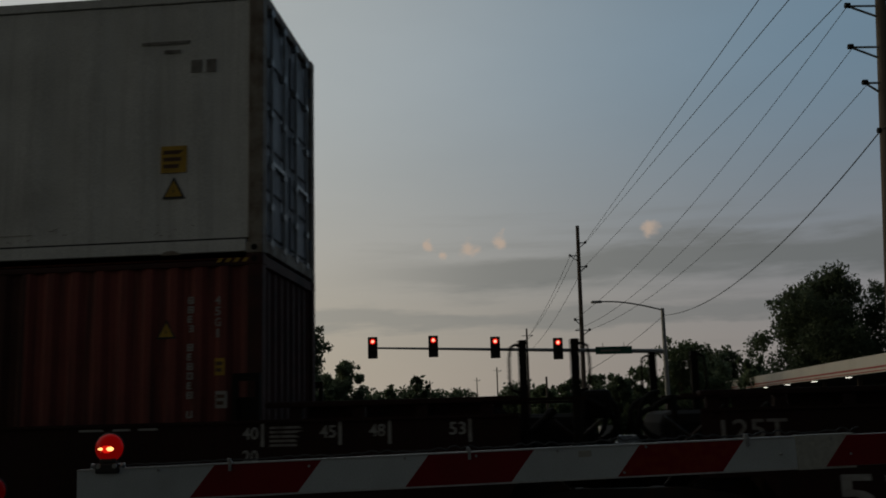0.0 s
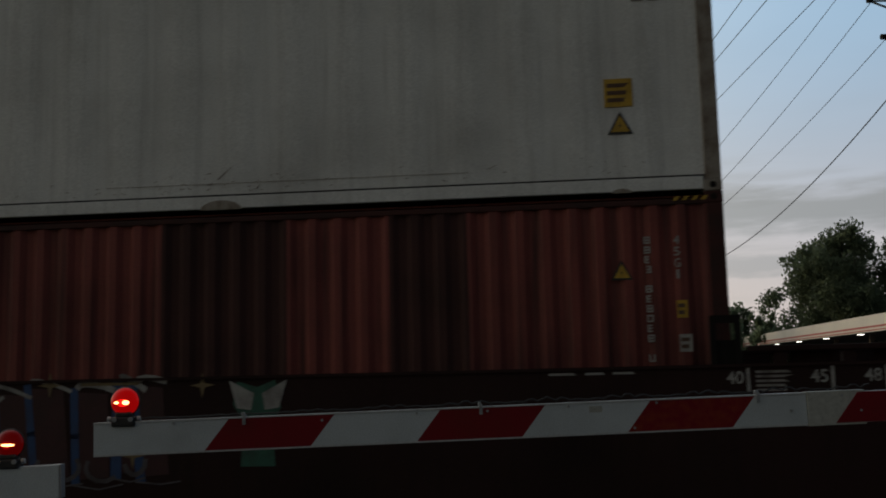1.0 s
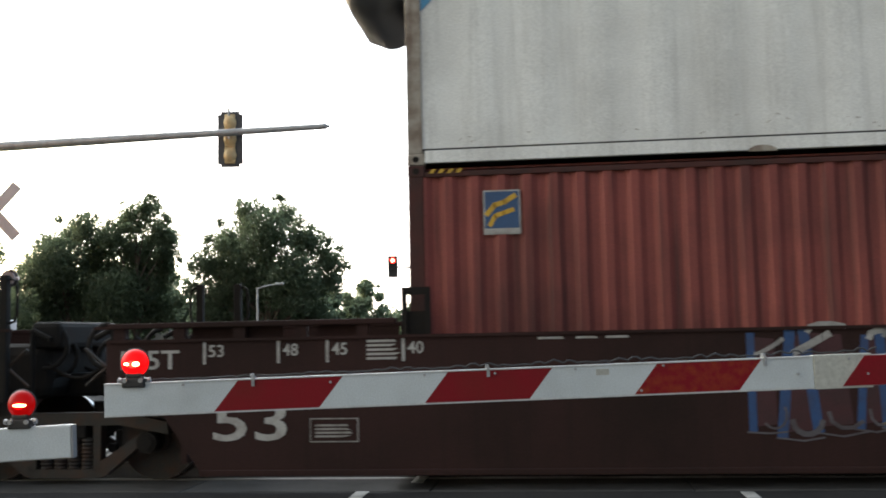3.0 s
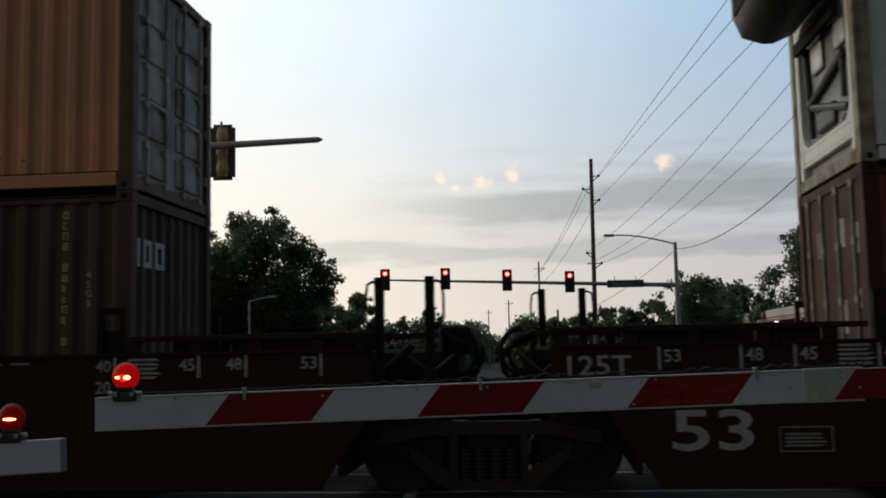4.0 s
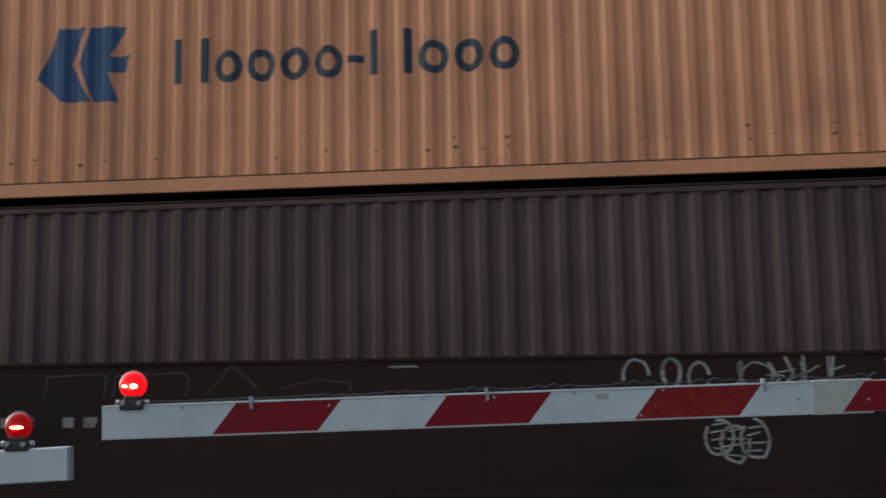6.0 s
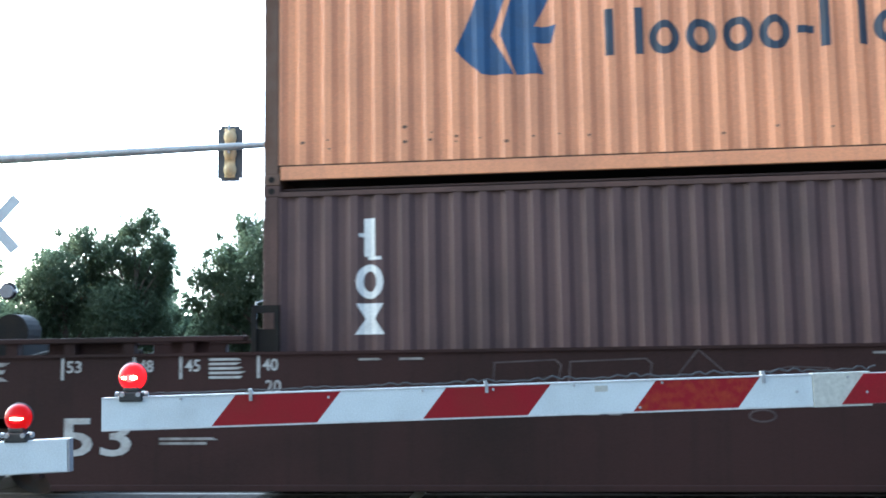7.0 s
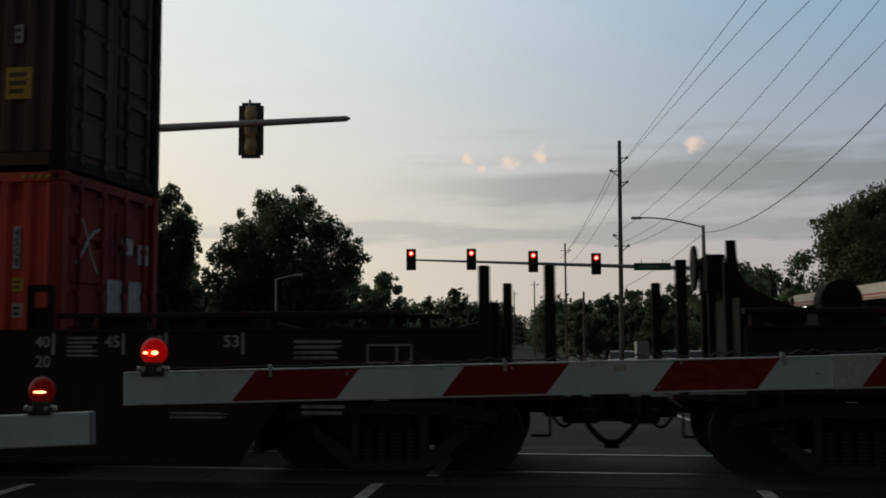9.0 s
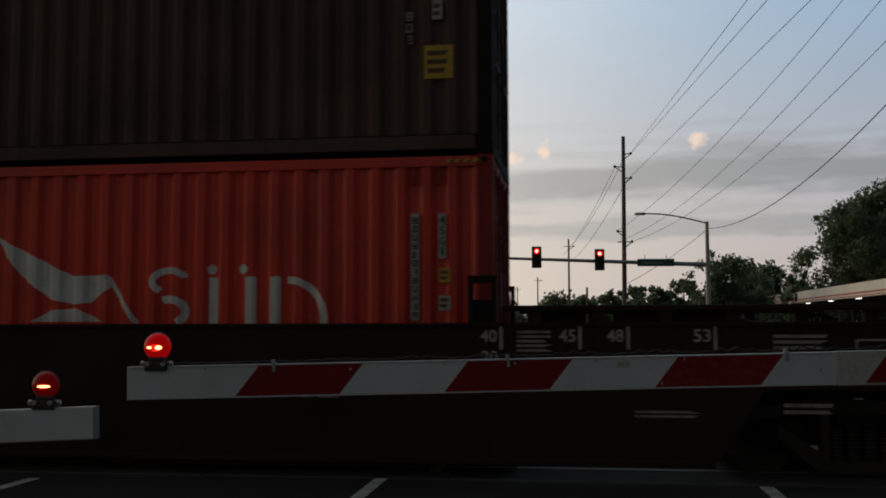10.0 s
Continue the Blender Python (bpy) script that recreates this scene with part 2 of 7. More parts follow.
RUST = (0.09, 0.035, 0.015)
SOOT = (0.03, 0.028, 0.026)
M = {
    "white_paint": surface("reefer_white_paint", (0.84, 0.84, 0.82), 0.5, dirt=(0.264, 0.242, 0.22), amount=0.4, scale=0.9, streak=0.24),
    # white ends, dirt-streaked; their shade is put into the grey-blue base
    "white_end_shaded": surface("reefer_end_shaded_white", (0.30, 0.32, 0.36), 0.55, dirt=(0.06, 0.06, 0.07), amount=0.8, scale=1.6, streak=0.7),
    "rusty_post": surface("rusty_white_post", (0.36, 0.32, 0.27), 0.7, dirt=RUST, amount=1.0, scale=5.0, streak=0.6),
    "red_oxide": surface("oxide_red_paint", (0.265, 0.066, 0.054), 0.62, spec=0.35, dirt=(0.039, 0.01872, 0.01794), amount=0.85, scale=0.55, streak=0.75),
    "red_patch": surface("darker_repair_paint", (0.085, 0.036, 0.032), 0.7, spec=0.22, dirt=(0.03, 0.022, 0.02), amount=0.6, scale=0.9, streak=0.3),
    # darker red with soot; on the end panels the colour holds their shade
    "red_oxide_dark": surface("oxide_red_darkened", (0.075, 0.027, 0.023), 0.7, spec=0.25, dirt=SOOT, amount=0.8, scale=3.0),
    "orange": surface("faded_orange_paint", (0.78, 0.320, 0.145), 0.42, dirt=(0.38, 0.17, 0.095), amount=0.6, scale=0.8, streak=0.3),
    # rust of posts and spots; on the orange box's left end, painted shade
    "orange_dark": surface("rusted_and_shaded_orange", (0.13, 0.075, 0.05), 0.7, dirt=RUST, amount=0.9, scale=4.0, streak=0.5),
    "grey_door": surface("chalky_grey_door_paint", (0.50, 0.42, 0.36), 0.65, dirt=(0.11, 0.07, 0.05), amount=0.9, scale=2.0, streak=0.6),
    "brown": surface("dull_brown_paint", (0.094, 0.048, 0.044), 0.6, dirt=(0.0225, 0.0165, 0.0165), amount=0.6, scale=0.7, streak=0.25),
    "brown_dark": surface("dark_brown_paint", (0.115, 0.066, 0.054), 0.75, spec=0.25, dirt=SOOT, amount=0.6, scale=1.0, streak=0.25),
    "red": surface("bright_red_paint", (0.80, 0.040, 0.018), 0.40, dirt=(0.14, 0.03, 0.025), amount=0.6, scale=0.8, streak=0.25),
    # darker and duller than the sides' red; posts, right end and tie loops
    "red_dull": surface("darker_dull_red", (0.33, 0.040, 0.030), 0.75, spec=0.2, dirt=(0.10, 0.03, 0.03), amount=0.8, scale=1.5, streak=0.5),
    "well": surface("railcar_brown_paint", (0.038, 0.0185, 0.0165), 0.75, spec=0.15, dirt=(0.022, 0.014, 0.012), amount=1.0, scale=0.7, streak=0.5),
    "steel_dark": surface("grimy_black_steel", (0.014, 0.0125, 0.0115), 0.85, 0.0, spec=0.2, dirt=(0.032, 0.024, 0.0176), amount=0.6, scale=5.0),
    "wheel": surface("worn_wheel_steel", (0.032, 0.028, 0.025), 0.6, 0.3, dirt=RUST, amount=0.6, scale=7.0),
    "tread": surface("polished_tread_steel", (0.35, 0.34, 0.33), 0.35, 0.9, dirt=(0.1, 0.09, 0.08), amount=0.4, scale=8.0),
    "genset": surface("genset_black_plastic", (0.035, 0.037, 0.042), 0.5, dirt=(0.06, 0.06, 0.06), amount=0.5, scale=3.0),
    "galv": surface("galvanised_steel", (0.42, 0.43, 0.44), 0.45, 0.5, dirt=(0.2, 0.2, 0.2), amount=0.5, scale=6.0),
    "mark_white": surface("stencil_white_paint", (0.43, 0.42, 0.40), 0.6, dirt=(0.2, 0.17, 0.15), amount=0.7, scale=9.0),
    "logo_white": surface("painted_white_emblem", (0.78, 0.77, 0.74), 0.5, dirt=(0.4, 0.36, 0.33), amount=0.5, scale=3.0),
    "mark_dim": surface("worn_stencil_paint", (0.30, 0.28, 0.26), 0.65, dirt=(0.10, 0.08, 0.07), amount=0.9, scale=9.0),
    "well_chalk": surface("faint_chalk", (0.085, 0.062, 0.058), 0.8, dirt=(0.03, 0.02, 0.02), amount=0.9, scale=5.0),
    "mark_blue": surface("deep_blue_lettering", (0.030, 0.085, 0.20), 0.55, dirt=(0.05, 0.06, 0.09), amount=0.5, scale=4.0),
    "mark_navy": surface("navy_lettering", (0.030, 0.045, 0.075), 0.55, dirt=(0.06, 0.05, 0.05), amount=0.6, scale=4.0),
    "mark_yellow": surface("warning_yellow", (0.60, 0.36, 0.03), 0.5, dirt=(0.2, 0.12, 0.03), amount=0.5, scale=9.0),
    "mark_black": surface("label_black", (0.03, 0.03, 0.03), 0.5, amount=0.2),
    "mark_cyan": surface("panel_blue_paint", (0.06, 0.25, 0.45), 0.5, amount=0.3, dirt=(0.1, 0.2, 0.3)),
    "spray_blue": surface("spray_blue", (0.022, 0.07, 0.19), 0.6, dirt=(0.05, 0.05, 0.09), amount=0.7, scale=6.0),
    "spray_white": surface("spray_white", (0.42, 0.41, 0.39), 0.6, dirt=(0.12, 0.10, 0.09), amount=0.9, scale=5.0),
    "spray_faint": surface("faded_spray_paint", (0.11, 0.10, 0.11), 0.65, dirt=(0.05, 0.035, 0.035), amount=0.95, scale=4.0),
    "spray_maroon": surface("spray_maroon", (0.055, 0.014, 0.016), 0.65, dirt=(0.04, 0.02, 0.02), amount=0.9, scale=4.0),
    "spray_green": surface("spray_green", (0.03, 0.13, 0.09), 0.6, dirt=(0.04, 0.05, 0.04), amount=0.7, scale=6.0),
    "spray_tan": surface("spray_tan", (0.24, 0.17, 0.08), 0.6, dirt=(0.1, 0.08, 0.05), amount=0.7, scale=6.0),
    "gate_white": surface("reflective_white_sheeting", (0.62, 0.67, 0.69), 0.4, dirt=(0.32, 0.336, 0.336), amount=0.35, scale=5.0, grain=220, bump=0.05),
    "gate_red": surface("reflective_red_sheeting", (0.23, 0.007, 0.014), 0.45, spec=0.2, dirt=(0.154, 0.021, 0.014), amount=0.5, scale=6.0, grain=220, bump=0.05),
    "gate_red_worn": surface("crazed_red_sheeting", (0.23, 0.007, 0.014), 0.45, spec=0.2, dirt=(0.35, 0.084, 0.014), amount=0.55, scale=28.0, grain=220, bump=0.05),
    "gate_sleeve": surface("grey_sleeve", (0.50, 0.50, 0.45), 0.5, dirt=(0.3, 0.29, 0.26), amount=0.5, scale=7.0),
    "gate_edge": surface("gate_arm_edge", (0.62, 0.63, 0.63), 0.5, dirt=(0.3, 0.3, 0.3), amount=0.4, scale=9.0),
    "black_plastic": surface("black_plastic", (0.022, 0.022, 0.024), 0.45, amount=0.2, dirt=(0.05, 0.05, 0.05), bump=0.05),
    "asphalt": surface("asphalt", (0.032, 0.032, 0.0328), 0.9, spec=0.12, dirt=(0.068, 0.0664, 0.064), amount=0.7, scale=0.5, grain=90, bump=0.6),
    "concrete": surface("worn_concrete", (0.070, 0.068, 0.066), 0.92, spec=0.12, dirt=(0.035, 0.034, 0.033), amount=0.8, scale=1.2, grain=70, bump=0.4),
    "road_line": surface("road_marking_paint", (0.55, 0.55, 0.53), 0.75, dirt=(0.12, 0.12, 0.12), amount=0.9, scale=5.0, grain=60),
    "rail": surface("rail_steel", (0.20, 0.17, 0.15), 0.45, 0.7, dirt=RUST, amount=0.7, scale=6.0),
    "railhead": surface("polished_railhead", (0.26, 0.25, 0.24), 0.42, 0.9, amount=0.2, scale=8.0),
    "grass": surface("dry_grass", (0.060, 0.070, 0.028), 0.95, dirt=(0.10, 0.085, 0.05), amount=0.9, scale=0.25, grain=14, bump=0.8),
    "bark": surface("bark", (0.10, 0.075, 0.055), 0.95, dirt=(0.05, 0.04, 0.03), amount=0.7, scale=4.0, grain=20, stretch=(1, 1, 0.3), bump=0.8),
    "leaf": surface("summer_leaves", (0.118, 0.150, 0.092), 0.75, dirt=(0.04, 0.065, 0.03), amount=0.8, scale=0.8, grain=5.0, bump=0.0, vary=0.15),
    "leaf_light": surface("lighter_leaves", (0.122, 0.155, 0.092), 0.75, dirt=(0.045, 0.07, 0.03), amount=0.8, scale=0.8, grain=5.0, bump=0.0, vary=0.15),
    "wood_pole": surface("weathered_pole_wood", (0.20, 0.165, 0.14), 0.9, dirt=(0.09, 0.065, 0.05), amount=0.8, scale=3.0, grain=30, stretch=(1, 1, 0.15), bump=0.6),
    "cable": surface("cable_black", (0.03, 0.03, 0.032), 0.6, amount=0.2),
    "signal_black": surface("signal_black_housing", (0.022, 0.023, 0.025), 0.55, amount=0.3, dirt=(0.05, 0.05, 0.05)),
    "signal_back": surface("grey_black_backplate", (0.060, 0.064, 0.072), 0.5, amount=0.3, dirt=(0.08, 0.08, 0.08)),
    "signal_yellow": surface("faded_yellow_signal_housing", (0.62, 0.46, 0.24), 0.6, dirt=(0.26, 0.2, 0.12), amount=0.6, scale=5.0),
    "sign_green": surface("street_sign_green", (0.02, 0.13, 0.09), 0.45, amount=0.3),
    "building_white": surface("painted_siding", (0.62, 0.61, 0.58), 0.7, dirt=(0.35, 0.34, 0.32), amount=0.5, scale=0.5),
    "roofing": surface("dark_roofing", (0.06, 0.055, 0.05), 0.9, amount=0.5),
    "canopy_white": surface("canopy_fascia", (0.70, 0.66, 0.60), 0.5, dirt=(0.5, 0.46, 0.4), amount=0.4, scale=0.3),
    "canopy_red": surface("canopy_red_stripe", (0.42, 0.03, 0.03), 0.45, amount=0.2),
    "canopy_brown": surface("canopy_brown_soffit", (0.10, 0.08, 0.07), 0.7, amount=0.3),
    "car_white": surface("car_white_paint", (0.62, 0.62, 0.62), 0.3, amount=0.2, scale=1.0, bump=0.0),
    "car_grey": surface("car_grey_paint", (0.16, 0.165, 0.175), 0.3, 0.3, amount=0.2, scale=1.0, bump=0.0),
    "car_dark": surface("car_dark_paint", (0.035, 0.037, 0.045), 0.3, amount=0.2, scale=1.0, bump=0.0),
    "tyre": surface("tyre_rubber", (0.025, 0.025, 0.025), 0.9, amount=0.3),
    "car_glass": surface("tinted_car_glass", (0.02, 0.022, 0.025), 0.08, amount=0.0, bump=0.0),
    "clear_lens": surface("grey_reflector_lens", (0.30, 0.30, 0.31), 0.3, amount=0.3, bump=0.0),
    "glow_red": glow("lit_red_signal", (1.0, 0.02, 0.012), 2.0),
    "glow_core": glow("lit_red_signal_core", (1.0, 0.30, 0.20), 6.0),
    "glow_lamp": glow("lit_gate_lamp", (1.0, 0.003, 0.004), 0.26),
    "glow_lamp_dim": glow("dimmer_gate_lamp", (1.0, 0.003, 0.004), 0.05),
    "glow_inner": glow("gate_lamp_inner_glow", (1.0, 0.012, 0.008), 1.6),
    "glow_spark": glow("gate_lamp_filament", (1.0, 0.50, 0.18), 5.0),
    "glow_sign": glow("backlit_sign_figures", (1.0, 0.95, 0.85), 0.5),
    "glow_white": glow("lit_white_lamp", (1.0, 0.95, 0.85), 5.0),
}

# leaves let part of the light through
for key in ("leaf", "leaf_light"):
    t = M[key].node_tree
    b = t.nodes["Principled BSDF"]
    tr = t.nodes.new("ShaderNodeBsdfTranslucent")
    through_leaf = t.nodes.new("ShaderNodeHueSaturation")     # leaves pass a lighter, yellower light than they reflect
    through_leaf.inputs["Value"].default_value = 1.5
    through_leaf.inputs["Hue"].default_value = 0.49
    t.links.new(b.inputs["Base Color"].links[0].from_socket, through_leaf.inputs["Color"])
    t.links.new(through_leaf.outputs[0], tr.inputs[0])
    mx = t.nodes.new("ShaderNodeMixShader")
    mx.inputs[0].default_value = 0.65
    t.links.new(b.outputs[0], mx.inputs[1])
    t.links.new(tr.outputs[0], mx.inputs[2])
    t.links.new(mx.outputs[0], t.nodes["Material Output"].inputs[0])

# ---- mesh helpers ----
def part(name, bm, mat, parent=None, label="", m=None, smooth=False):
    bmesh.ops.recalc_face_normals(bm, faces=bm.faces)
    me = bpy.data.meshes.new(name)
    bm.to_mesh(me)
    bm.free()
    if smooth:
        me.polygons.foreach_set("use_smooth", [True] * len(me.polygons))
    me.materials.append(M[mat])
    ob = new(name, me)
    if parent is not None:
        ob.parent = parent
    if m is not None:
        ob.matrix_basis = m
    return tagged(ob, label)


def thing(name, label, category, group="", m=None):
    ob = new(name)
    if m is not None:
        ob.matrix_basis = m
    return tagged(ob, label, category, group)


def bx(bm, x0, x1, y0, y1, z0, z1, bevel=0.0):
    r = bmesh.ops.create_cube(bm, size=1.0, matrix=Matrix.LocRotScale(
        ((x0 + x1) / 2, (y0 + y1) / 2, (z0 + z1) / 2), None, (abs(x1 - x0), abs(y1 - y0), abs(z1 - z0))))
    if bevel:
        edges = list({e for v in r["verts"] for e in v.link_edges})
        bmesh.ops.bevel(bm, geom=edges, offset=bevel, segments=2, affect="EDGES", profile=0.5)
    return bm


def box(*a, bevel=0.0):
    return bx(bmesh.new(), *a, bevel=bevel)


def rod(bm, p, q, r, seg=10, r2=None):
    p, q = Vector(p), Vector(q)
    m = Matrix.Translation((p + q) / 2) @ (q - p).to_track_quat("Z", "Y").to_matrix().to_4x4()
    bmesh.ops.create_cone(bm, cap_ends=True, segments=seg, radius1=r, radius2=r if r2 is None else r2, depth=(q - p).length, matrix=m)
    return bm


def rods(pairs, r, seg=8):
    bm = bmesh.new()
    for p, q in pairs:
        rod(bm, p, q, r, seg)
    return bm


def slab(pts, y0, y1, bm=None):
    """A plate: an outline of (x, z) between two depths."""
    bm = bm or bmesh.new()
    a = [bm.verts.new((x, y0, z)) for x, z in pts]
    b = [bm.verts.new((x, y1, z)) for x, z in pts]
    bm.faces.new(a)
    bm.faces.new(b[::-1])
    for i in range(len(pts)):
        j = (i + 1) % len(pts)
        bm.faces.new((a[i], b[i], b[j], a[j]))
    return bm


def stroke(pts, width, y0=-0.003, y1=0.001, bm=None):
    """A painted stroke along (x, z) points."""
    bm = bm or bmesh.new()
    for (x0, z0), (x1, z1) in zip(pts, pts[1:]):
        d = Vector((x1 - x0, z1 - z0))
        n = Vector((-d.y, d.x)).normalized() * width / 2
        e = d.normalized() * width * 0.3
        slab([(x0 - n.x - e.x, z0 - n.y - e.y), (x1 - n.x + e.x, z1 - n.y + e.y), (x1 + n.x + e.x, z1 + n.y + e.y), (x0 + n.x - e.x, z0 + n.y - e.y)], y0, y1, bm)
    return bm


def tube(name, pts, r, mat, parent=None, label=""):
    cu = bpy.data.curves.new(name, "CURVE")
    cu.dimensions, cu.bevel_depth, cu.bevel_resolution = "3D", r, 1
    sp = cu.splines.new("POLY")
    sp.points.add(len(pts) - 1)
    for q, p in zip(sp.points, pts):
        q.co = (*p, 1)
    tmp = new(name + "_line", cu)
    me = bpy.data.meshes.new_from_object(tmp.evaluated_get(bpy.context.evaluated_depsgraph_get()))
    bpy.data.objects.remove(tmp)
    bpy.data.curves.remove(cu)
    me.name = name
    me.materials.clear()
    me.materials.append(M[mat])
    ob = new(name, me)
    if parent is not None:
        ob.parent = parent
    return tagged(ob, label)


def lettering(name, body, mat, parent, x, z, width, high, y=-0.004, label=""):
    """Writing on a side that faces -y, centred at (x, z)."""
    cu = bpy.data.curves.new(name, "FONT")
    cu.body, cu.extrude, cu.resolution_u = body, 0.02, 3
    cu.offset = 0.012
    tmp = new(name + "_line", cu)
    me = bpy.data.meshes.new_from_object(tmp.evaluated_get(bpy.context.evaluated_depsgraph_get()))
    bpy.data.objects.remove(tmp)
    bpy.data.curves.remove(cu)
    co = np.empty(len(me.vertices) * 3)
    me.vertices.foreach_get("co", co)
    co = co.reshape(-1, 3)
    lo, hi = co.min(0), co.max(0)
    out = np.empty_like(co)
    out[:, 0] = x + ((co[:, 0] - lo[0]) / (hi[0] - lo[0]) - 0.5) * width
    out[:, 2] = z + ((co[:, 1] - lo[1]) / (hi[1] - lo[1]) - 0.5) * high
    out[:, 1] = y - co[:, 2] * 0.12
    me.vertices.foreach_set("co", out.ravel())
    me.name = name
    me.materials.clear()
    me.materials.append(M[mat])
    ob = new(name, me)
    ob.parent = parent
    return tagged(ob, label)


def bars(bm, x0, x1, z0, z1, n, y0=-0.004, y1=0.001, seed=1, ragged=0.3):
    """Lines of unreadable writing."""
    r = random.Random(seed)
    step = (z1 - z0) / n
    for i in range(n):
        slab([(x0, z0 + i * step + step * 0.2), (x1 - r.random() * ragged * (x1 - x0), z0 + i * step + step * 0.2)][:1] + [
            (x1 - r.random() * ragged * (x1 - x0), z0 + i * step + step * 0.2)] + [
            (x1 - r.random() * ragged * (x1 - x0), z0 + (i + 0.75) * step), (x0, z0 + (i + 0.75) * step)], y0, y1, bm)
    return bm


# ---- the line of the track: it crosses the view from farther left to nearer right ----
TURN = -7.47
DIST = 9.71
TRACK = Matrix.Rotation(radians(TURN), 4, "Z") @ Matrix.Translation((0, DIST, 0))   # x along the rails, y away from the viewer


def on_track(x, y, z=0.0):
    return TRACK @ Matrix.Translation((x, y, z))


# ---- ground, road, crossing ----
def sheet(name, x0, x1, y0, y1, z, mat, label, m=None, nx=1, ny=1, thick=0.0):
    bm = box(x0, x1, y0, y1, z - (thick or 0.02), z)
    ob = part(name, bm, mat, m=m)
    return tagged(ob, label, kind="structure")


SLOPE = ((-2500, 0.0), (14.5, 0.0), (34, -1.0), (64, -1.0), (100, -2.9), (2500, -2.9))   # the land falls away beyond the track and the junction


def level(x, y):
    """Height of the land at a place."""
    a = radians(TURN)
    q = -math.sin(a) * x + math.cos(a) * y
    return float(np.interp(q, [s[0] for s in SLOPE], [s[1] for s in SLOPE]))


def land(name, x0, x1, y0, y1, dz, mat, label, turn=TURN):
    ys = sorted({y0, y1, *[y for y, _ in SLOPE if y0 < y < y1]})
    bm = bmesh.new()
    rows = []
    for y in ys:
        z = float(np.interp(y, [q[0] for q in SLOPE], [q[1] for q in SLOPE])) + dz
        rows.append([bm.verts.new((x0, y, z)), bm.verts.new((x1, y, z))])
    for r, q in zip(rows, rows[1:]):
        bm.faces.new((r[0], r[1], q[1], q[0]))
    ob = part(name, bm, mat, m=Matrix.Rotation(radians(turn), 4, "Z"))
    return tagged(ob, label, kind="structure")


land("ground", -2500, 2500, -2500, 2500, -0.10, "grass", "flat dry grass verge reaching to the horizon")
land("road", -11.5, 10.6, -40, 39.7, -0.012, "asphalt", "worn dark asphalt road over the crossing")
land("cross_road", -160, 160, 39.7, 62, -0.016, "asphalt", "asphalt cross street at the junction")
land("road_far", -9, 7.5, 62.2, 420, -0.02, "asphalt", "asphalt road running away past the junction", -4.0)
land("forecourt", 12, 95, 62.5, 150, -0.03, "concrete", "pale concrete forecourt of the filling station")
# lane lines: along the road, at right angles to the rails
ROADWAY = Matrix.Rotation(radians(TURN), 4, "Z")
for x0, a, b, w in ((-5.2, 3.0, 9.0, 0.06), (1.69, 3.0, 9.3, 0.06), (-1.86, 3.0, 9.55, 0.06)):
    sheet("lane_line", x0 - w, x0 + w, a, b, -0.006, "road_line", "worn white lane line on asphalt", m=ROADWAY, thick=0.01)
for x0, a, b in ((-1.41, 9.87, 11.6), (-1.92, 12.5, 16.2)):
    sheet("lane_dash", x0 - 0.06, x0 + 0.06, a, b, 0.001, "road_line", "worn white lane dash on asphalt", m=ROADWAY, thick=0.01)
land("lane_dash", -2.0, -1.88, 17.5, 20.5, -0.004, "road_line", "worn white lane dash on asphalt")
land("lane_dash", -2.0, -1.88, 24.0, 27.0, -0.004, "road_line", "worn white lane dash on asphalt")
land("lane_line", 2.0, 2.12, 13.0, 34.0, -0.004, "road_line", "worn white lane line on asphalt")
bm = slab([(-6.4, 12.75), (-4.5, 15.4), (-4.35, 15.32), (-6.2, 12.68)], -0.006, -0.016)
bmesh.ops.rotate(bm, verts=bm.verts, matrix=Matrix(((1, 0, 0), (0, 0, 1), (0, 1, 0))))
tagged(part("edge_line", bm, "road_line", m=ROADWAY), "worn white edge line on asphalt", kind="structure")
sheet("stop_line", -5.1, 5.3, 6.6, 7.05, -0.006, "road_line", "worn white stop line on asphalt", m=Matrix.Rotation(radians(TURN), 4, "Z"), thick=0.01)
# two rails and the crossing's concrete panels between and beside them
for y in (0.50, 1.935):
    bm = slab([(-0.035, -0.03), (0.035, -0.03), (0.035, -0.004), (0.028, 0.0), (-0.028, 0.0), (-0.035, -0.004)], -60, 60)
    bmesh.ops.rotate(bm, verts=bm.verts, matrix=Matrix.Rotation(radians(90), 3, "Z"))
    bmesh.ops.translate(bm, verts=bm.verts, vec=(0, y, 0))
    tagged(part("rail", bm, "railhead", m=TRACK), "steel rail with a polished running head", kind="structure")
panels = new("crossing_panels")
tagged(panels, "grimy concrete panels of the level crossing", kind="structure")
panels.matrix_basis = TRACK
for y0, y1 in ((-0.35, 0.42), (0.62, 1.82), (2.02, 2.75)):
    for k in range(9):
        part("panel", box(-11 + k * 2.45, -11 + k * 2.45 + 2.43, y0, y1, -0.05, -0.004, bevel=0.008), "concrete", panels)

# ---- the train ----
def along(t):
    """How far the train has rolled since the start."""
    return -0.016 + 4.4924 * t - 0.00042 * t * t + 0.000176 * t ** 3


ROLLING = []   # things of the train and where each stands at the start: (thing, x, y, z)
WHEELS = []    # wheelsets, and where they sit in their bogie


def rolling(ob, x, y, z):
    ob.matrix_basis = on_track(x, y, z)
    ROLLING.append((ob, x, y, z))
    return ob


HALF = 6.096
WIDE = 2.438


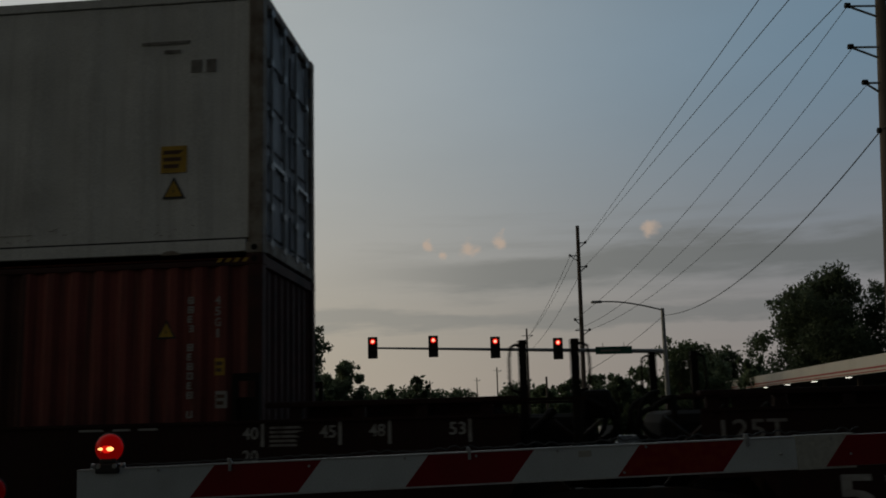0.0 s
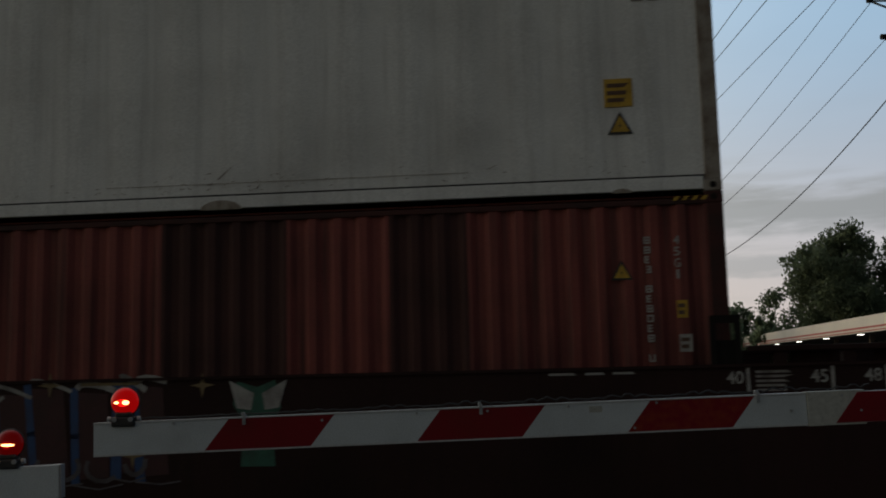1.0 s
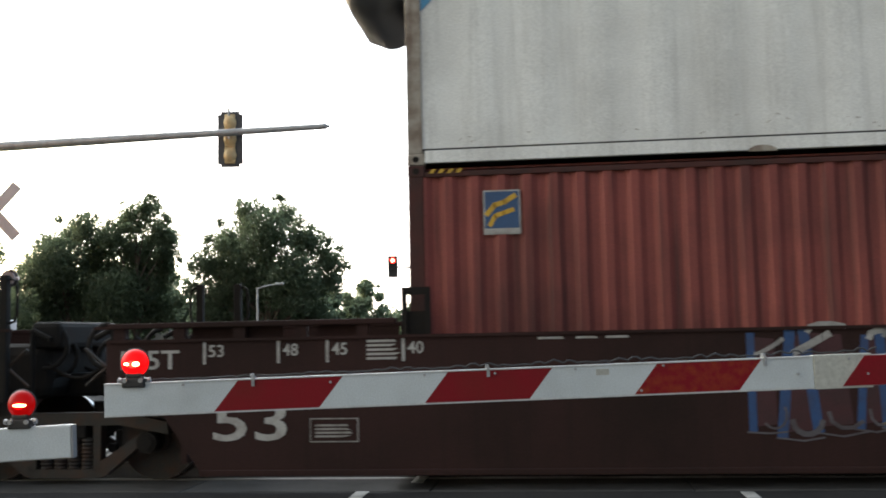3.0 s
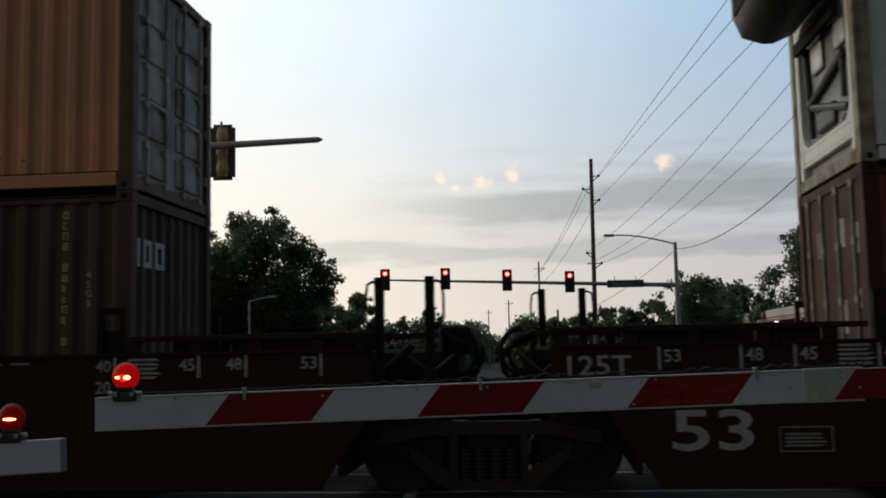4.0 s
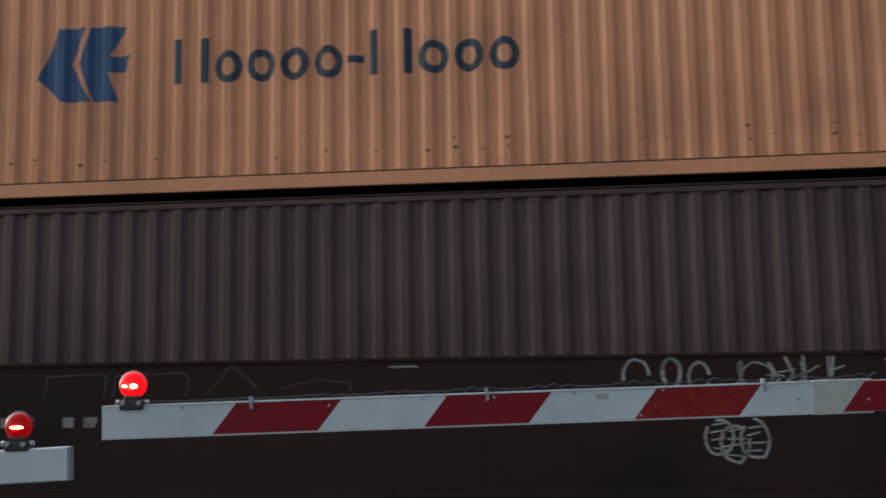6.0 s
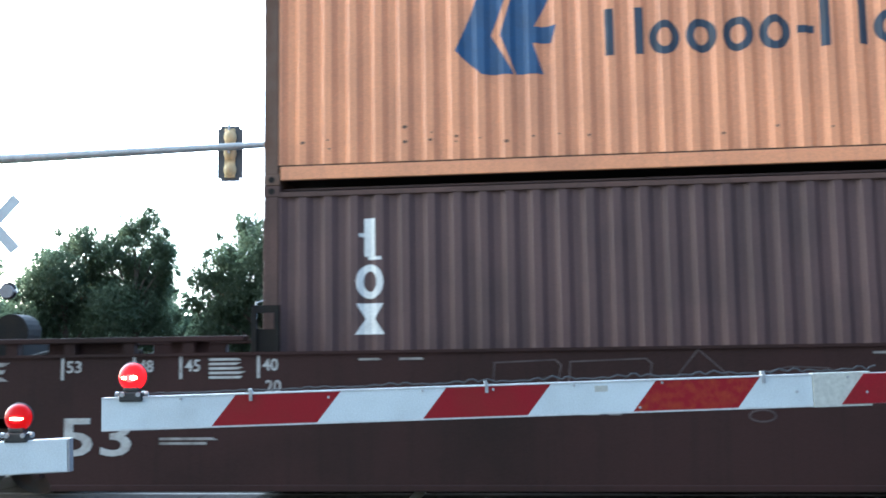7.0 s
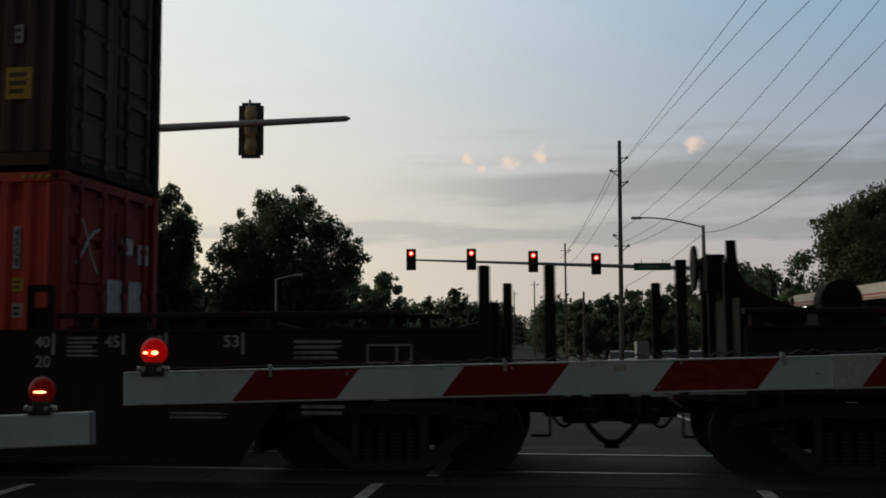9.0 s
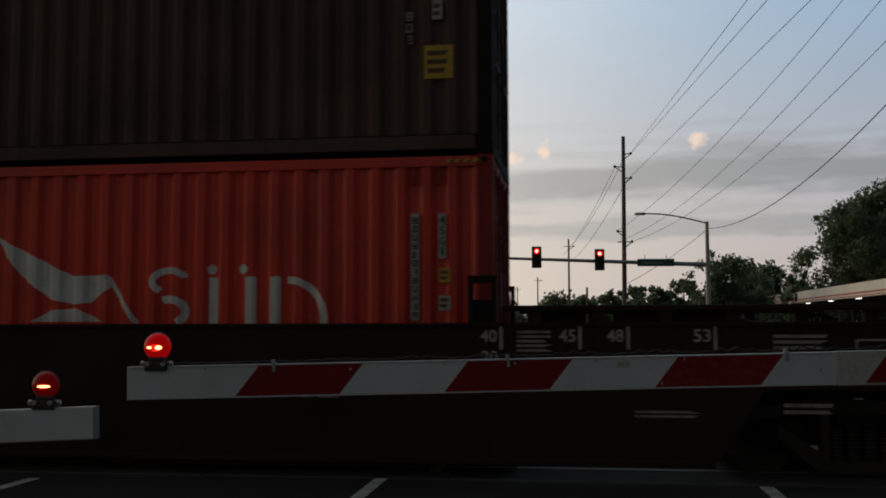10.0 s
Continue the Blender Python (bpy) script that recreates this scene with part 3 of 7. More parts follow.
def corrugated(bm, x0, x1, z0, z1, y, out, pitch=0.262, depth=0.036, axis="x"):
    """A trapezoidal sheet between x0 and x1; out: the side it faces along y."""
    n = max(1, round((x1 - x0) / pitch))
    p = (x1 - x0) / n
    prof = []
    for i in range(n):
        a = x0 + i * p
        prof += [(a, 1), (a + p * 0.14, 1), (a + p * 0.36, 0), (a + p * 0.64, 0), (a + p * 0.86, 1)]
    prof.append((x1, 1))
    rows = []
    for a, d in prof:
        yy = y + out * (d * depth)
        pts = ((a, yy, z0), (a, yy, z1)) if axis == "x" else ((yy, a, z0), (yy, a, z1))
        rows.append([bm.verts.new(q) for q in pts])
    for r, s in zip(rows, rows[1:]):
        bm.faces.new((r[0], s[0], s[1], r[1]))
    return bm


def ring(cx, cz, rx, rz, w, a0=0.0, a1=360.0, n=28):
    """Quads of a plain band along an ellipse, from angle a0 to a1."""
    out = []
    for k in range(n):
        u, v = (radians(a0 + (a1 - a0) * q / n) for q in (k, k + 1))
        out.append([(cx + (rx - e) * math.cos(t), cz + (rz - e) * math.sin(t)) for e, t in ((0, u), (0, v), (w, v), (w, u))])
    return out


def block(x0, x1, z0, z1):
    return [[(x0, z0), (x1, z0), (x1, z1), (x0, z1)]]


def draped(name, shapes, mat, c, label=""):
    """Paint laid over the folds of a corrugated side: outlines of (x, z) on the side that faces -y."""
    n = round((2 * HALF - 0.3) / 0.262)
    p, x0 = (2 * HALF - 0.3) / n, -HALF + 0.15
    bm = bmesh.new()
    for pts in shapes:
        bm.faces.new([bm.verts.new((x, 0, z)) for x, z in pts])
    bmesh.ops.remove_doubles(bm, verts=bm.verts[:], dist=1e-5)
    lo, hi = min(v.co.x for v in bm.verts), max(v.co.x for v in bm.verts)
    for k in range(n):
        for q in (0.14, 0.36, 0.64, 0.86):
            x = x0 + (k + q) * p
            if lo < x < hi:
                bmesh.ops.bisect_plane(bm, geom=bm.verts[:] + bm.edges[:] + bm.faces[:], plane_co=(x, 0, 0), plane_no=(1, 0, 0))
    for v in bm.verts:
        fold = ((v.co.x - x0) / p) % 1.0
        v.co.y = 0.062 - 0.042 * float(np.interp(fold, (0, 0.14, 0.36, 0.64, 0.86, 1), (1, 1, 0, 0, 1, 1))) - 0.003
    return part(name, bm, mat, c, label)


def lock_doors(c, end, H, mat, rodmat="galv"):
    """Two door leaves with lock rods, hinges and handles on the end at x = end * HALF."""
    x = end * (HALF - 0.06)
    for k, (y0, y1) in enumerate(((0.13, 1.212), (1.226, WIDE - 0.13))):
        d = part("door", box(x - 0.03, x, y0, y1, 0.17, H - 0.13), mat, c)
        for j in range(5):                      # pressed horizontal panels
            z0 = 0.24 + j * (H - 0.45) / 5
            part("door_panel", box(min(x, x + end * 0.022), max(x, x + end * 0.022), y0 + 0.10, y1 - 0.10, z0, z0 + (H - 0.45) / 5 - 0.10, bevel=0.012), mat, d)
        for yy in (y0 + 0.27, y1 - 0.27):
            rb = bmesh.new()
            xr = x + end * 0.045
            rod(rb, (xr, yy, 0.10), (xr, yy, H - 0.06), 0.018, 8)
            for zz in (0.16, 0.55, 1.0, H * 0.55, H * 0.75, H - 0.14):
                bx(rb, x, xr + end * 0.016, yy - 0.05, yy + 0.05, zz - 0.035, zz + 0.035)
            part("lock_rod", rb, rodmat, d, "grimy steel lock rod with keepers")
            hb = bmesh.new()
            bx(hb, xr, xr + end * 0.02, yy - 0.02, yy + 0.36 * (1 if yy < (y0 + y1) / 2 else -1), 1.02, 1.06)
            part("door_handle", hb, rodmat, d)
        ye = y0 if k == 0 else y1
        for zz in (0.4, 1.0, 1.6, H - 0.5):
            part("hinge", box(min(x + end * 0.002, x + end * 0.05), max(x + end * 0.002, x + end * 0.05), ye - 0.05, ye + 0.05, zz, zz + 0.12), mat, d)


def container(name, label, x, z, H, side, post, right="door", left="door", flat=False, right_mat=None, left_mat=None, group="stacked containers", patches=(), hatch=True):
    c = thing(name, label, "container", group)
    rolling(c, x, 0.0, z)
    # sides
    for nm, y, out in (("side_panel", 0.062, -1), ("side_panel", WIDE - 0.062, 1)):
        bm = bmesh.new()
        if flat:
            corrugated(bm, -HALF + 0.15, HALF - 0.15, 0.170, H - 0.13, y, out * 1.0, 0.59, 0.006)
            bmesh.ops.translate(bm, verts=bm.verts, vec=(0, out * 0.03, 0))
        else:
            n = round((2 * HALF - 0.3) / 0.262)
            p = (2 * HALF - 0.3) / n
            cuts = [(0, n, side)]
            if out < 0:
                for a, b in patches:      # repaired stretches in another paint
                    last = cuts.pop()
                    cuts += [(last[0], a, side), (a, b, "red_patch"), (b, n, side)]
            for a, b, mt in cuts[:-1]:
                part("side_panel", corrugated(bmesh.new(), -HALF + 0.15 + a * p, -HALF + 0.15 + b * p, 0.212, H - 0.11, y, out, depth=0.042), mt, c)
            a, b, _ = cuts[-1]
            corrugated(bm, -HALF + 0.15 + a * p, -HALF + 0.15 + b * p, 0.212, H - 0.11, y, out, depth=0.042)
        part(nm, bm, side, c)
    sunk = side in ("red_oxide", "brown")      # these carry a low rail under a deep joint
    inset = 0.16 if sunk else 0.03
    bm = box(-HALF + 0.05, HALF - 0.05, inset, WIDE - inset, H - 0.03, H - 0.012)
    part("roof", bm, side, c)
    part("floor", box(-HALF + 0.05, HALF - 0.05, 0.08, WIDE - 0.08, 0.12, 0.16), "steel_dark", c)
    for y0 in (0.006, WIDE - 0.066):
        part("bottom_rail", box(-HALF + 0.18, HALF - 0.18, y0, y0 + 0.06, 0.022 if flat else 0.055, 0.150 if flat else 0.195, bevel=0.006), side, c)
        part("seam", box(-HALF + 0.16, HALF - 0.16, y0 + 0.016, y0 + 0.05, 0.148 if flat else 0.193, 0.169 if flat else 0.2115), "steel_dark", c)
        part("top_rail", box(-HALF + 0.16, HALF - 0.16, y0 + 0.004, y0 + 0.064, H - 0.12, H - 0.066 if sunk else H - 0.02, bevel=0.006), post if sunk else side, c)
    for sx in (-1, 1):
        for y0 in (0.004, WIDE - 0.154):
            xx = sorted((sx * HALF, sx * (HALF - 0.16)))
            xx = (xx[0] + 0.003 * (sx < 0), xx[1] - 0.003 * (sx > 0))
            part("corner_post", box(xx[0], xx[1], y0, y0 + 0.15, 0.115, H - 0.115, bevel=0.01), post, c, "worn corner post")
            for zz in (0.0, H - 0.118):
                bm = box(min(sx * HALF, sx * (HALF - 0.178)), max(sx * HALF, sx * (HALF - 0.178)), y0 - 0.004 if y0 < 1 else y0 - 0.008, (y0 - 0.004 if y0 < 1 else y0 - 0.008) + 0.162, zz, zz + 0.118, bevel=0.012)
                part("corner_casting", bm, post, c, "cast steel corner casting")
                hole = bmesh.new()
                rod(hole, (sx * (HALF - 0.09), y0 - 0.0055, zz + 0.06), (sx * (HALF - 0.09), y0 + 0.01, zz + 0.06), 0.034, 10)
                if y0 < 1:
                    part("casting_hole", hole, "steel_dark", c)
        for z0, z1 in ((0.03, 0.165), (H - 0.125, H - 0.01)):
            xx = sorted((sx * (HALF - 0.012), sx * (HALF - 0.10)))
            part("end_beam", box(xx[0], xx[1], 0.158, WIDE - 0.158, z0, z1, bevel=0.008), post, c)
    for sx, kind, mt in ((1, right, right_mat), (-1, left, left_mat)):
        mt = mt or side
        if kind == "door":
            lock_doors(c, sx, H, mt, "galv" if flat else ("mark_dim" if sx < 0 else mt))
        elif kind == "corrugated":
            bm = corrugated(bmesh.new(), 0.15, WIDE - 0.15, 0.16, H - 0.12, sx * (HALF - 0.08), sx, axis="y")
            part("end_panel", bm, mt, c)
        elif kind == "machinery":
            bm = box(-HALF + 0.10, -HALF + 0.30, 0.16, WIDE - 0.16, 0.16, H - 0.13)
            part("end_panel", bm, mt, c)
            xo, xi = -HALF + 0.02, -HALF + 0.10
            for y0, y1 in ((0.16, 0.30), (WIDE - 0.30, WIDE - 0.16)):
                part("frame_upright", box(xo, xi, y0, y1, 0.17, H - 0.14, bevel=0.012), "white_paint", c, "white frame of the cooling unit")
            for z0, z1 in ((0.30, 0.52), (1.98, H - 0.14)):
                pl = part("machinery_panel", box(xo + 0.006, xi, 0.31, WIDE - 0.31, z0, z1, bevel=0.015), "white_paint", c, "riveted white panel of the cooling unit")
                rv = bmesh.new()
                for k in range(14):
                    for zz in (z0 + 0.05, z1 - 0.05):
                        bx(rv, xo + 0.001, xo + 0.008, 0.38 + k * 0.128, 0.396 + k * 0.128, zz - 0.008, zz + 0.008)
                tagged(part("rivet", rv, "rusty_post", pl, "rusty rivets"), kind="stuff")
            # rounded corners of the two dark openings
            for ya, yb in ((0.30, WIDE - 0.30),):
                for yc, sy in ((ya, 1), (yb, -1)):
                    for zc, sz in ((0.52, 1), (1.98, -1)):
                        pts = [(yc, zc)] + [(yc + sy * 0.26 * (1 - math.sin(u)), zc + sz * 0.26 * (1 - math.cos(u))) for u in [v * math.pi / 10 for v in range(6)]]
                        gb = bmesh.new()
                        lo = [gb.verts.new((xo + 0.008, p, q)) for p, q in pts]
                        hi = [gb.verts.new((xi, p, q)) for p, q in pts]
                        gb.faces.new(lo)
                        gb.faces.new(hi[::-1])
                        for u in range(len(pts)):
                            v = (u + 1) % len(pts)
                            gb.faces.new((lo[u], hi[u], hi[v], lo[v]))
                        bmesh.ops.recalc_face_normals(gb, faces=gb.faces)
                        part("corner_gusset", gb, "white_paint", c)
                part("recess_back", box(xi + 0.001, xi + 0.02, ya, yb, 0.52, 1.98), "steel_dark", c, "dark recess of the cooling unit")
                for y0, y1, z0, z1 in ((0.48, 0.85, 1.35, 1.9), (1.30, 1.72, 1.30, 1.86)):
                    part("hatch", box(xi - 0.045, xi, y0, y1, z0, z1, bevel=0.03), "galv", c)
                cv = bmesh.new()
                for y0, z0, y1, z1, w in ((0.5, 1.25, 1.9, 0.98, 0.05), (0.45, 0.66, 1.75, 0.95, 0.045), (0.6, 0.8, 0.6, 1.3, 0.03), (1.85, 0.62, 1.95, 1.7, 0.04), (0.35, 0.62, 0.62, 0.56, 0.03)):
                    rod(cv, (xi - 0.035, y0, z0), (xi - 0.035, y1, z1), w, 8)
                part("pipework", cv, "genset", c, "grimy pipes of the cooling unit")
                part("compressor_cover", box(xi - 0.05, xi, 0.95, 1.6, 0.60, 0.85, bevel=0.04), "genset", c)
    # roof bows and hazard hatching at the top corners
    hz = bmesh.new()
    for sx in (-1, 1) if hatch else ():
        for k in range(4):
            a = sx * (HALF - 0.22 - k * 0.09)
            slab([(a, H - 0.085), (a + 0.045, H - 0.085), (a + 0.075, H - 0.045), (a + 0.03, H - 0.045)], -0.001, 0.009, hz)
    if hatch:
        tagged(part("hazard_hatching", hz, "mark_yellow", c), kind="stuff")
    else:
        hz.free()
    return c


def code_marks(c, x, z0, z1, H, mat="mark_white", wide=0.07, n=11, gap=None, name="serial_mark", y=0.0225):
    """A column of unreadable characters."""
    bm = bmesh.new()
    rs = random.Random(n + int(abs(x) * 100))
    step = (z1 - z0) / n
    for i in range(n):
        if gap and i in gap:
            continue
        z = z0 + i * step
        q, l, r2, th = step * 0.74, x - wide / 2, x + wide / 2, wide * 0.26
        segs = [(l, l + th, z, z + q), (r2 - th, r2, z, z + q), (l + th, r2 - th, z, z + q * 0.2), (l + th, r2 - th, z + q * 0.4, z + q * 0.6), (l + th, r2 - th, z + q * 0.8, z + q)]
        for a0, a1, b0, b1 in rs.sample(segs, rs.choice((3, 4, 4, 5))):
            slab([(a0, b0), (a1, b0), (a1, b1), (a0, b1)], y - 0.004, y + 0.004, bm)
    tagged(part(name, bm, mat, c, "column of serial characters"), kind="stuff")


def column_text(c, body, x, ztop, zbot, mat="mark_white", wide=0.06, y=0.0215):
    step = (ztop - zbot) / len(body)
    for i, ch in enumerate(body):
        lettering("type_mark", ch, mat, c, x, ztop - (i + 0.5) * step, wide if ch != "1" else wide * 0.45, step * 0.78, y)


def plate(c, x0, x1, z0, z1, mat, name="label_plate", lines=0, linemat="orange_dark", y=0.018, label=""):
    p = part(name, slab([(x0, z0), (x1, z0), (x1, z1), (x0, z1)], y, y + 0.012), mat, c, label)
    if lines:
        bm = bars(bmesh.new(), x0 + 0.1 * (x1 - x0), x1 - 0.1 * (x1 - x0), z0 + 0.12 * (z1 - z0), z1 - 0.1 * (z1 - z0), lines, y - 0.003, y + 0.003)
        tagged(part("print", bm, linemat, p), kind="stuff")
    return p


def triangle(c, x, z, s, y=0.018):
    p = part("warning_triangle", slab([(x - s / 2, z), (x + s / 2, z), (x, z + s * 0.93)], y, y + 0.012), "mark_black", c, "yellow warning triangle with a black edge")
    part("triangle_face", slab([(x - s * 0.36, z + s * 0.09), (x + s * 0.36, z + s * 0.09), (x, z + s * 0.76)], y - 0.004, y + 0.004), "mark_yellow", p)
    part("bolt_mark", slab([(x - s * 0.05, z + s * 0.2), (x + s * 0.06, z + s * 0.36), (x - s * 0.02, z + s * 0.36), (x + s * 0.03, z + s * 0.52), (x - s * 0.07, z + s * 0.32), (x, z + s * 0.32)], y - 0.007, y), "mark_black", p)


LOW, TOP = 0.274, 3.172
HC, STD = 2.896, 2.591
# first stack: white refrigerated box over an oxide red box
XA = -8.796
reefer = container("refrigerated_container", "dirty white refrigerated container stacked on a red one", XA, TOP, HC, "white_paint", "rusty_post", "door", "machinery", True, "white_end_shaded", "white_end_shaded")
plate(reefer, 4.99, 5.27, 0.89, 1.18, "mark_yellow", "caution_plate", 3, label="yellow caution plate")
triangle(reefer, 5.135, 0.61, 0.25)
bm = bmesh.new()
bars(bm, 4.75, 5.45, 2.30, 2.36, 1, 0.016, 0.022)
bars(bm, 5.0, 5.24, 2.20, 2.26, 1, 0.016, 0.022)
tagged(part("serial_mark", bm, "mark_dim", reefer, "faded serial marking"), kind="stuff")
plate(reefer, 5.30, 5.42, 1.98, 2.12, "mark_dim", "small_plate")
plate(reefer, 5.47, 5.57, 1.98, 2.12, "mark_dim", "small_plate")
part("corner_logo", slab([(-5.93, 1.60), (-5.93, 2.34), (-5.20, 2.34)], 0.016, 0.024), "mark_cyan", reefer, "blue painted triangle")
part("panel_patch", box(-1.4, -0.9, 0.018, 0.028, 0.02, 0.06), "mark_dim", reefer)
# forklift dent, scuffs and a painted crease line along the lower edge
sc = bmesh.new()
rnd = random.Random(5)
for i in range(90):
    a = rnd.uniform(-5.6, 5.6) if i < 45 else rnd.gauss(0.6, 0.9)
    z = 0.20 + abs(rnd.gauss(0, 0.10))
    l = rnd.uniform(0.008, 0.05)
    tilt = rnd.uniform(-0.03, 0.06)
    slab([(a, z), (a + l, z + tilt * 0.5), (a + l, z + tilt * 0.5 + 0.004), (a, z + 0.008)], 0.0235, 0.0265, sc)
# long thin line paints in the shade of a panel crease
slab([(-0.2, 0.283), (3.6, 0.283), (3.6, 0.288), (-0.2, 0.288)], 0.0235, 0.0265, sc)
slab([(0.98, 0.33), (1.0, 0.33), (1.14, 0.46), (1.13, 0.46)], 0.0235, 0.0265, sc)
tagged(part("scuff", sc, "rusty_post", reefer, "dark scuffs and a painted crease line low on the side"), kind="stuff")
# half-disc plates coloured dark for the shade inside notches under the rail
for a, w in ((1.03, 0.22), (5.12, 0.10), (-2.6, 0.14)):
    pts = [(a + w * math.cos(k * math.pi / 8), 0.008 + w * 0.45 * math.sin(k * math.pi / 8)) for k in range(9)]
    part("fork_notch", slab(pts, 0.001, 0.02), "rusty_post", reefer, "dark half-disc painted for a shaded notch in the bottom rail")
genset = thing("generator_set", "black clip-on generator hung on a refrigerated container", "generator")
rolling(genset, XA - HALF - 0.42, 0.35, TOP + 1.74)
bm = box(-0.37, 0.41, 0.0, 1.75, 0.0, 1.05, bevel=0.33)
part("housing", bm, "genset", genset, smooth=True)
part("mounting_bracket", box(0.36, 0.415, 0.1, 1.65, -0.12, 0.02), "steel_dark", genset)
part("vent", box(-0.376, -0.36, 0.4, 1.3, 0.3, 0.8), "steel_dark", genset)

# both ends take the darkened red in place of shade
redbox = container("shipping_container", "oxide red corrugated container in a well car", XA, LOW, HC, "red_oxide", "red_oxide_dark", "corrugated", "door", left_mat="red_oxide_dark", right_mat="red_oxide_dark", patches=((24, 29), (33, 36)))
triangle(redbox, 5.085, 2.045, 0.21)
code_marks(redbox, 5.34, 1.24, 2.49, HC, wide=0.06, n=13, gap=(1, 8))
column_text(redbox, "45G1", 5.625, 2.48, 2.03)
plate(redbox, 5.60, 5.70, 1.66, 1.83, "mark_yellow", "caution_plate", 2)
plate(redbox, 5.61, 5.73, 1.33, 1.50, "mark_white", "label_plate", 2)
el = bmesh.new()
for y0, y1, z0, z1 in ((0.30, 0.52, 2.05, 2.35), (0.75, 1.05, 2.15, 2.45), (0.32, 0.5, 1.5, 1.7), (1.45, 1.8, 2.1, 2.4), (0.8, 1.0, 1.25, 1.6)):
    bx(el, -HALF + 0.030, -HALF + 0.045, y0, y1, z0, z1)
tagged(part("door_label", el, "mark_white", redbox, "pale labels on the doors"), kind="stuff")
plate(redbox, -5.335, -4.965, 2.175, 2.62, "mark_white", "logo_border", y=0.0195)
f = plate(redbox, -5.32, -4.98, 2.19, 2.605, "mark_blue", "square_logo", label="blue square logo plate with yellow waves")
bm = stroke([(-5.30, 2.38), (-5.22, 2.47), (-5.12, 2.50), (-5.02, 2.56)], 0.05, 0.0155, 0.02)
stroke([(-5.27, 2.27), (-5.22, 2.36), (-5.13, 2.39), (-5.04, 2.42)], 0.045, 0.0155, 0.02, bm)
part("wave", bm, "mark_yellow", f)
part("base_strip", slab([(-5.32, 2.19), (-4.98, 2.19), (-4.98, 2.235), (-5.32, 2.235)], 0.015, 0.02), "mark_white", f)

# second stack: faded orange box over a brown one
XB = -28.297
# left end panel wears the rust colour to stand in for its shade
orange = container("shipping_container", "faded orange corrugated container stacked on a brown one", XB, TOP, STD, "orange", "orange_dark", "door", "corrugated", right_mat="grey_door", left_mat="orange_dark")
lx, lz = XB, TOP
arrow = []
for pts in ([(-32.39, 4.51), (-32.16, 5.05), (-31.86, 5.06), (-32.02, 4.66), (-31.79, 4.24), (-32.12, 4.25)],
            [(-31.93, 4.66), (-31.80, 5.06), (-31.41, 5.05), (-31.58, 4.72), (-31.36, 4.73), (-31.41, 4.55), (-31.60, 4.55), (-31.49, 4.23), (-31.77, 4.24)]):
    arrow.append([(a - lx, b - lz) for a, b in pts])
draped("arrow_logo", arrow, "mark_blue", orange, "blue double arrow logo")
# the owner's name as plain rings and bars of its size
rnd = random.Random(11)
x = -30.87 - lx
base = 4.385 - lz
for wdt, kind in ((0.38, "pair"), (0.30, "ring"), (0.30, "ring"), (0.30, "ring"), (0.30, "ring"), (0.17, "dash"), (0.30, "tall"), (0.09, "tall"), (0.32, "ring"), (0.30, "ring"), (0.31, "ring")):
    if kind == "ring":
        shapes = ring(x + wdt / 2, base + 0.165, wdt / 2, 0.175, 0.078)
    elif kind == "dash":
        shapes = block(x, x + wdt, base + 0.14, base + 0.215)
    elif kind == "pair":
        shapes = block(x, x + 0.085, base, base + 0.48) + block(x + wdt - 0.085, x + wdt, base, base + 0.48)
    else:
        shapes = block(x, x + 0.085, base, base + 0.48)
    draped("name_shape", shapes, "mark_navy", orange)
    x += wdt + 0.058
rs = bmesh.new()
for k in range(1, 45):          # rust where the folds stand proud
    a = -HALF + 0.15 + k * (2 * HALF - 0.3) / 45
    for i in range(rnd.choice((0, 0, 1, 1, 2))):
        z = 0.40 + rnd.gauss(0, 0.025) + 0.09 * (i == 1)
        w, o = rnd.uniform(0.012, 0.03), rnd.uniform(-0.02, 0.02)
        slab([(a + o - w, z), (a + o, z - w * 0.5), (a + o + w, z + 0.006), (a + o + w * 0.4, z + w * 0.8), (a + o - w * 0.7, z + w * 0.7)], 0.017, 0.0262, rs)
tagged(part("rust_spot", rs, "orange_dark", orange, "rust spots low on the side"), kind="stuff")
brown = container("shipping_container", "dull brown corrugated container in a well car", XB, LOW, HC, "brown", "brown_dark", "corrugated", "door", right_mat="brown_dark", left_mat="brown_dark", hatch=False)
# an upright white mark as plain blocks of its size
mid = -33.29 - XB
mark = block(mid - 0.06, mid + 0.055, 2.42 - LOW, 2.81 - LOW) + block(mid - 0.02, mid + 0.12, 2.385 - LOW, 2.42 - LOW) + block(mid - 0.11, mid - 0.06, 2.62 - LOW, 2.66 - LOW)
draped("mark_bar", mark, "logo_white", brown, "white upright painted bar")
draped("mark_ring", ring(mid, 2.165 - LOW, 0.14, 0.175, 0.07), "logo_white", brown, "white painted ring")
glass_shape = [[(mid - 0.15, 1.634 - LOW), (mid + 0.15, 1.634 - LOW), (mid + 0.05, 1.79 - LOW), (mid - 0.05, 1.79 - LOW)],
               [(mid - 0.05, 1.79 - LOW), (mid + 0.05, 1.79 - LOW), (mid + 0.14, 1.945 - LOW), (mid - 0.14, 1.945 - LOW)]]
draped("mark_hourglass", glass_shape, "logo_white", brown, "white painted hourglass shape")
code_marks(brown, 5.37, 1.30, 2.72, HC, "mark_white", 0.06, 13, gap=(1, 8))
column_text(brown, "45G1", 5.63, 2.07, 1.68, "mark_white")
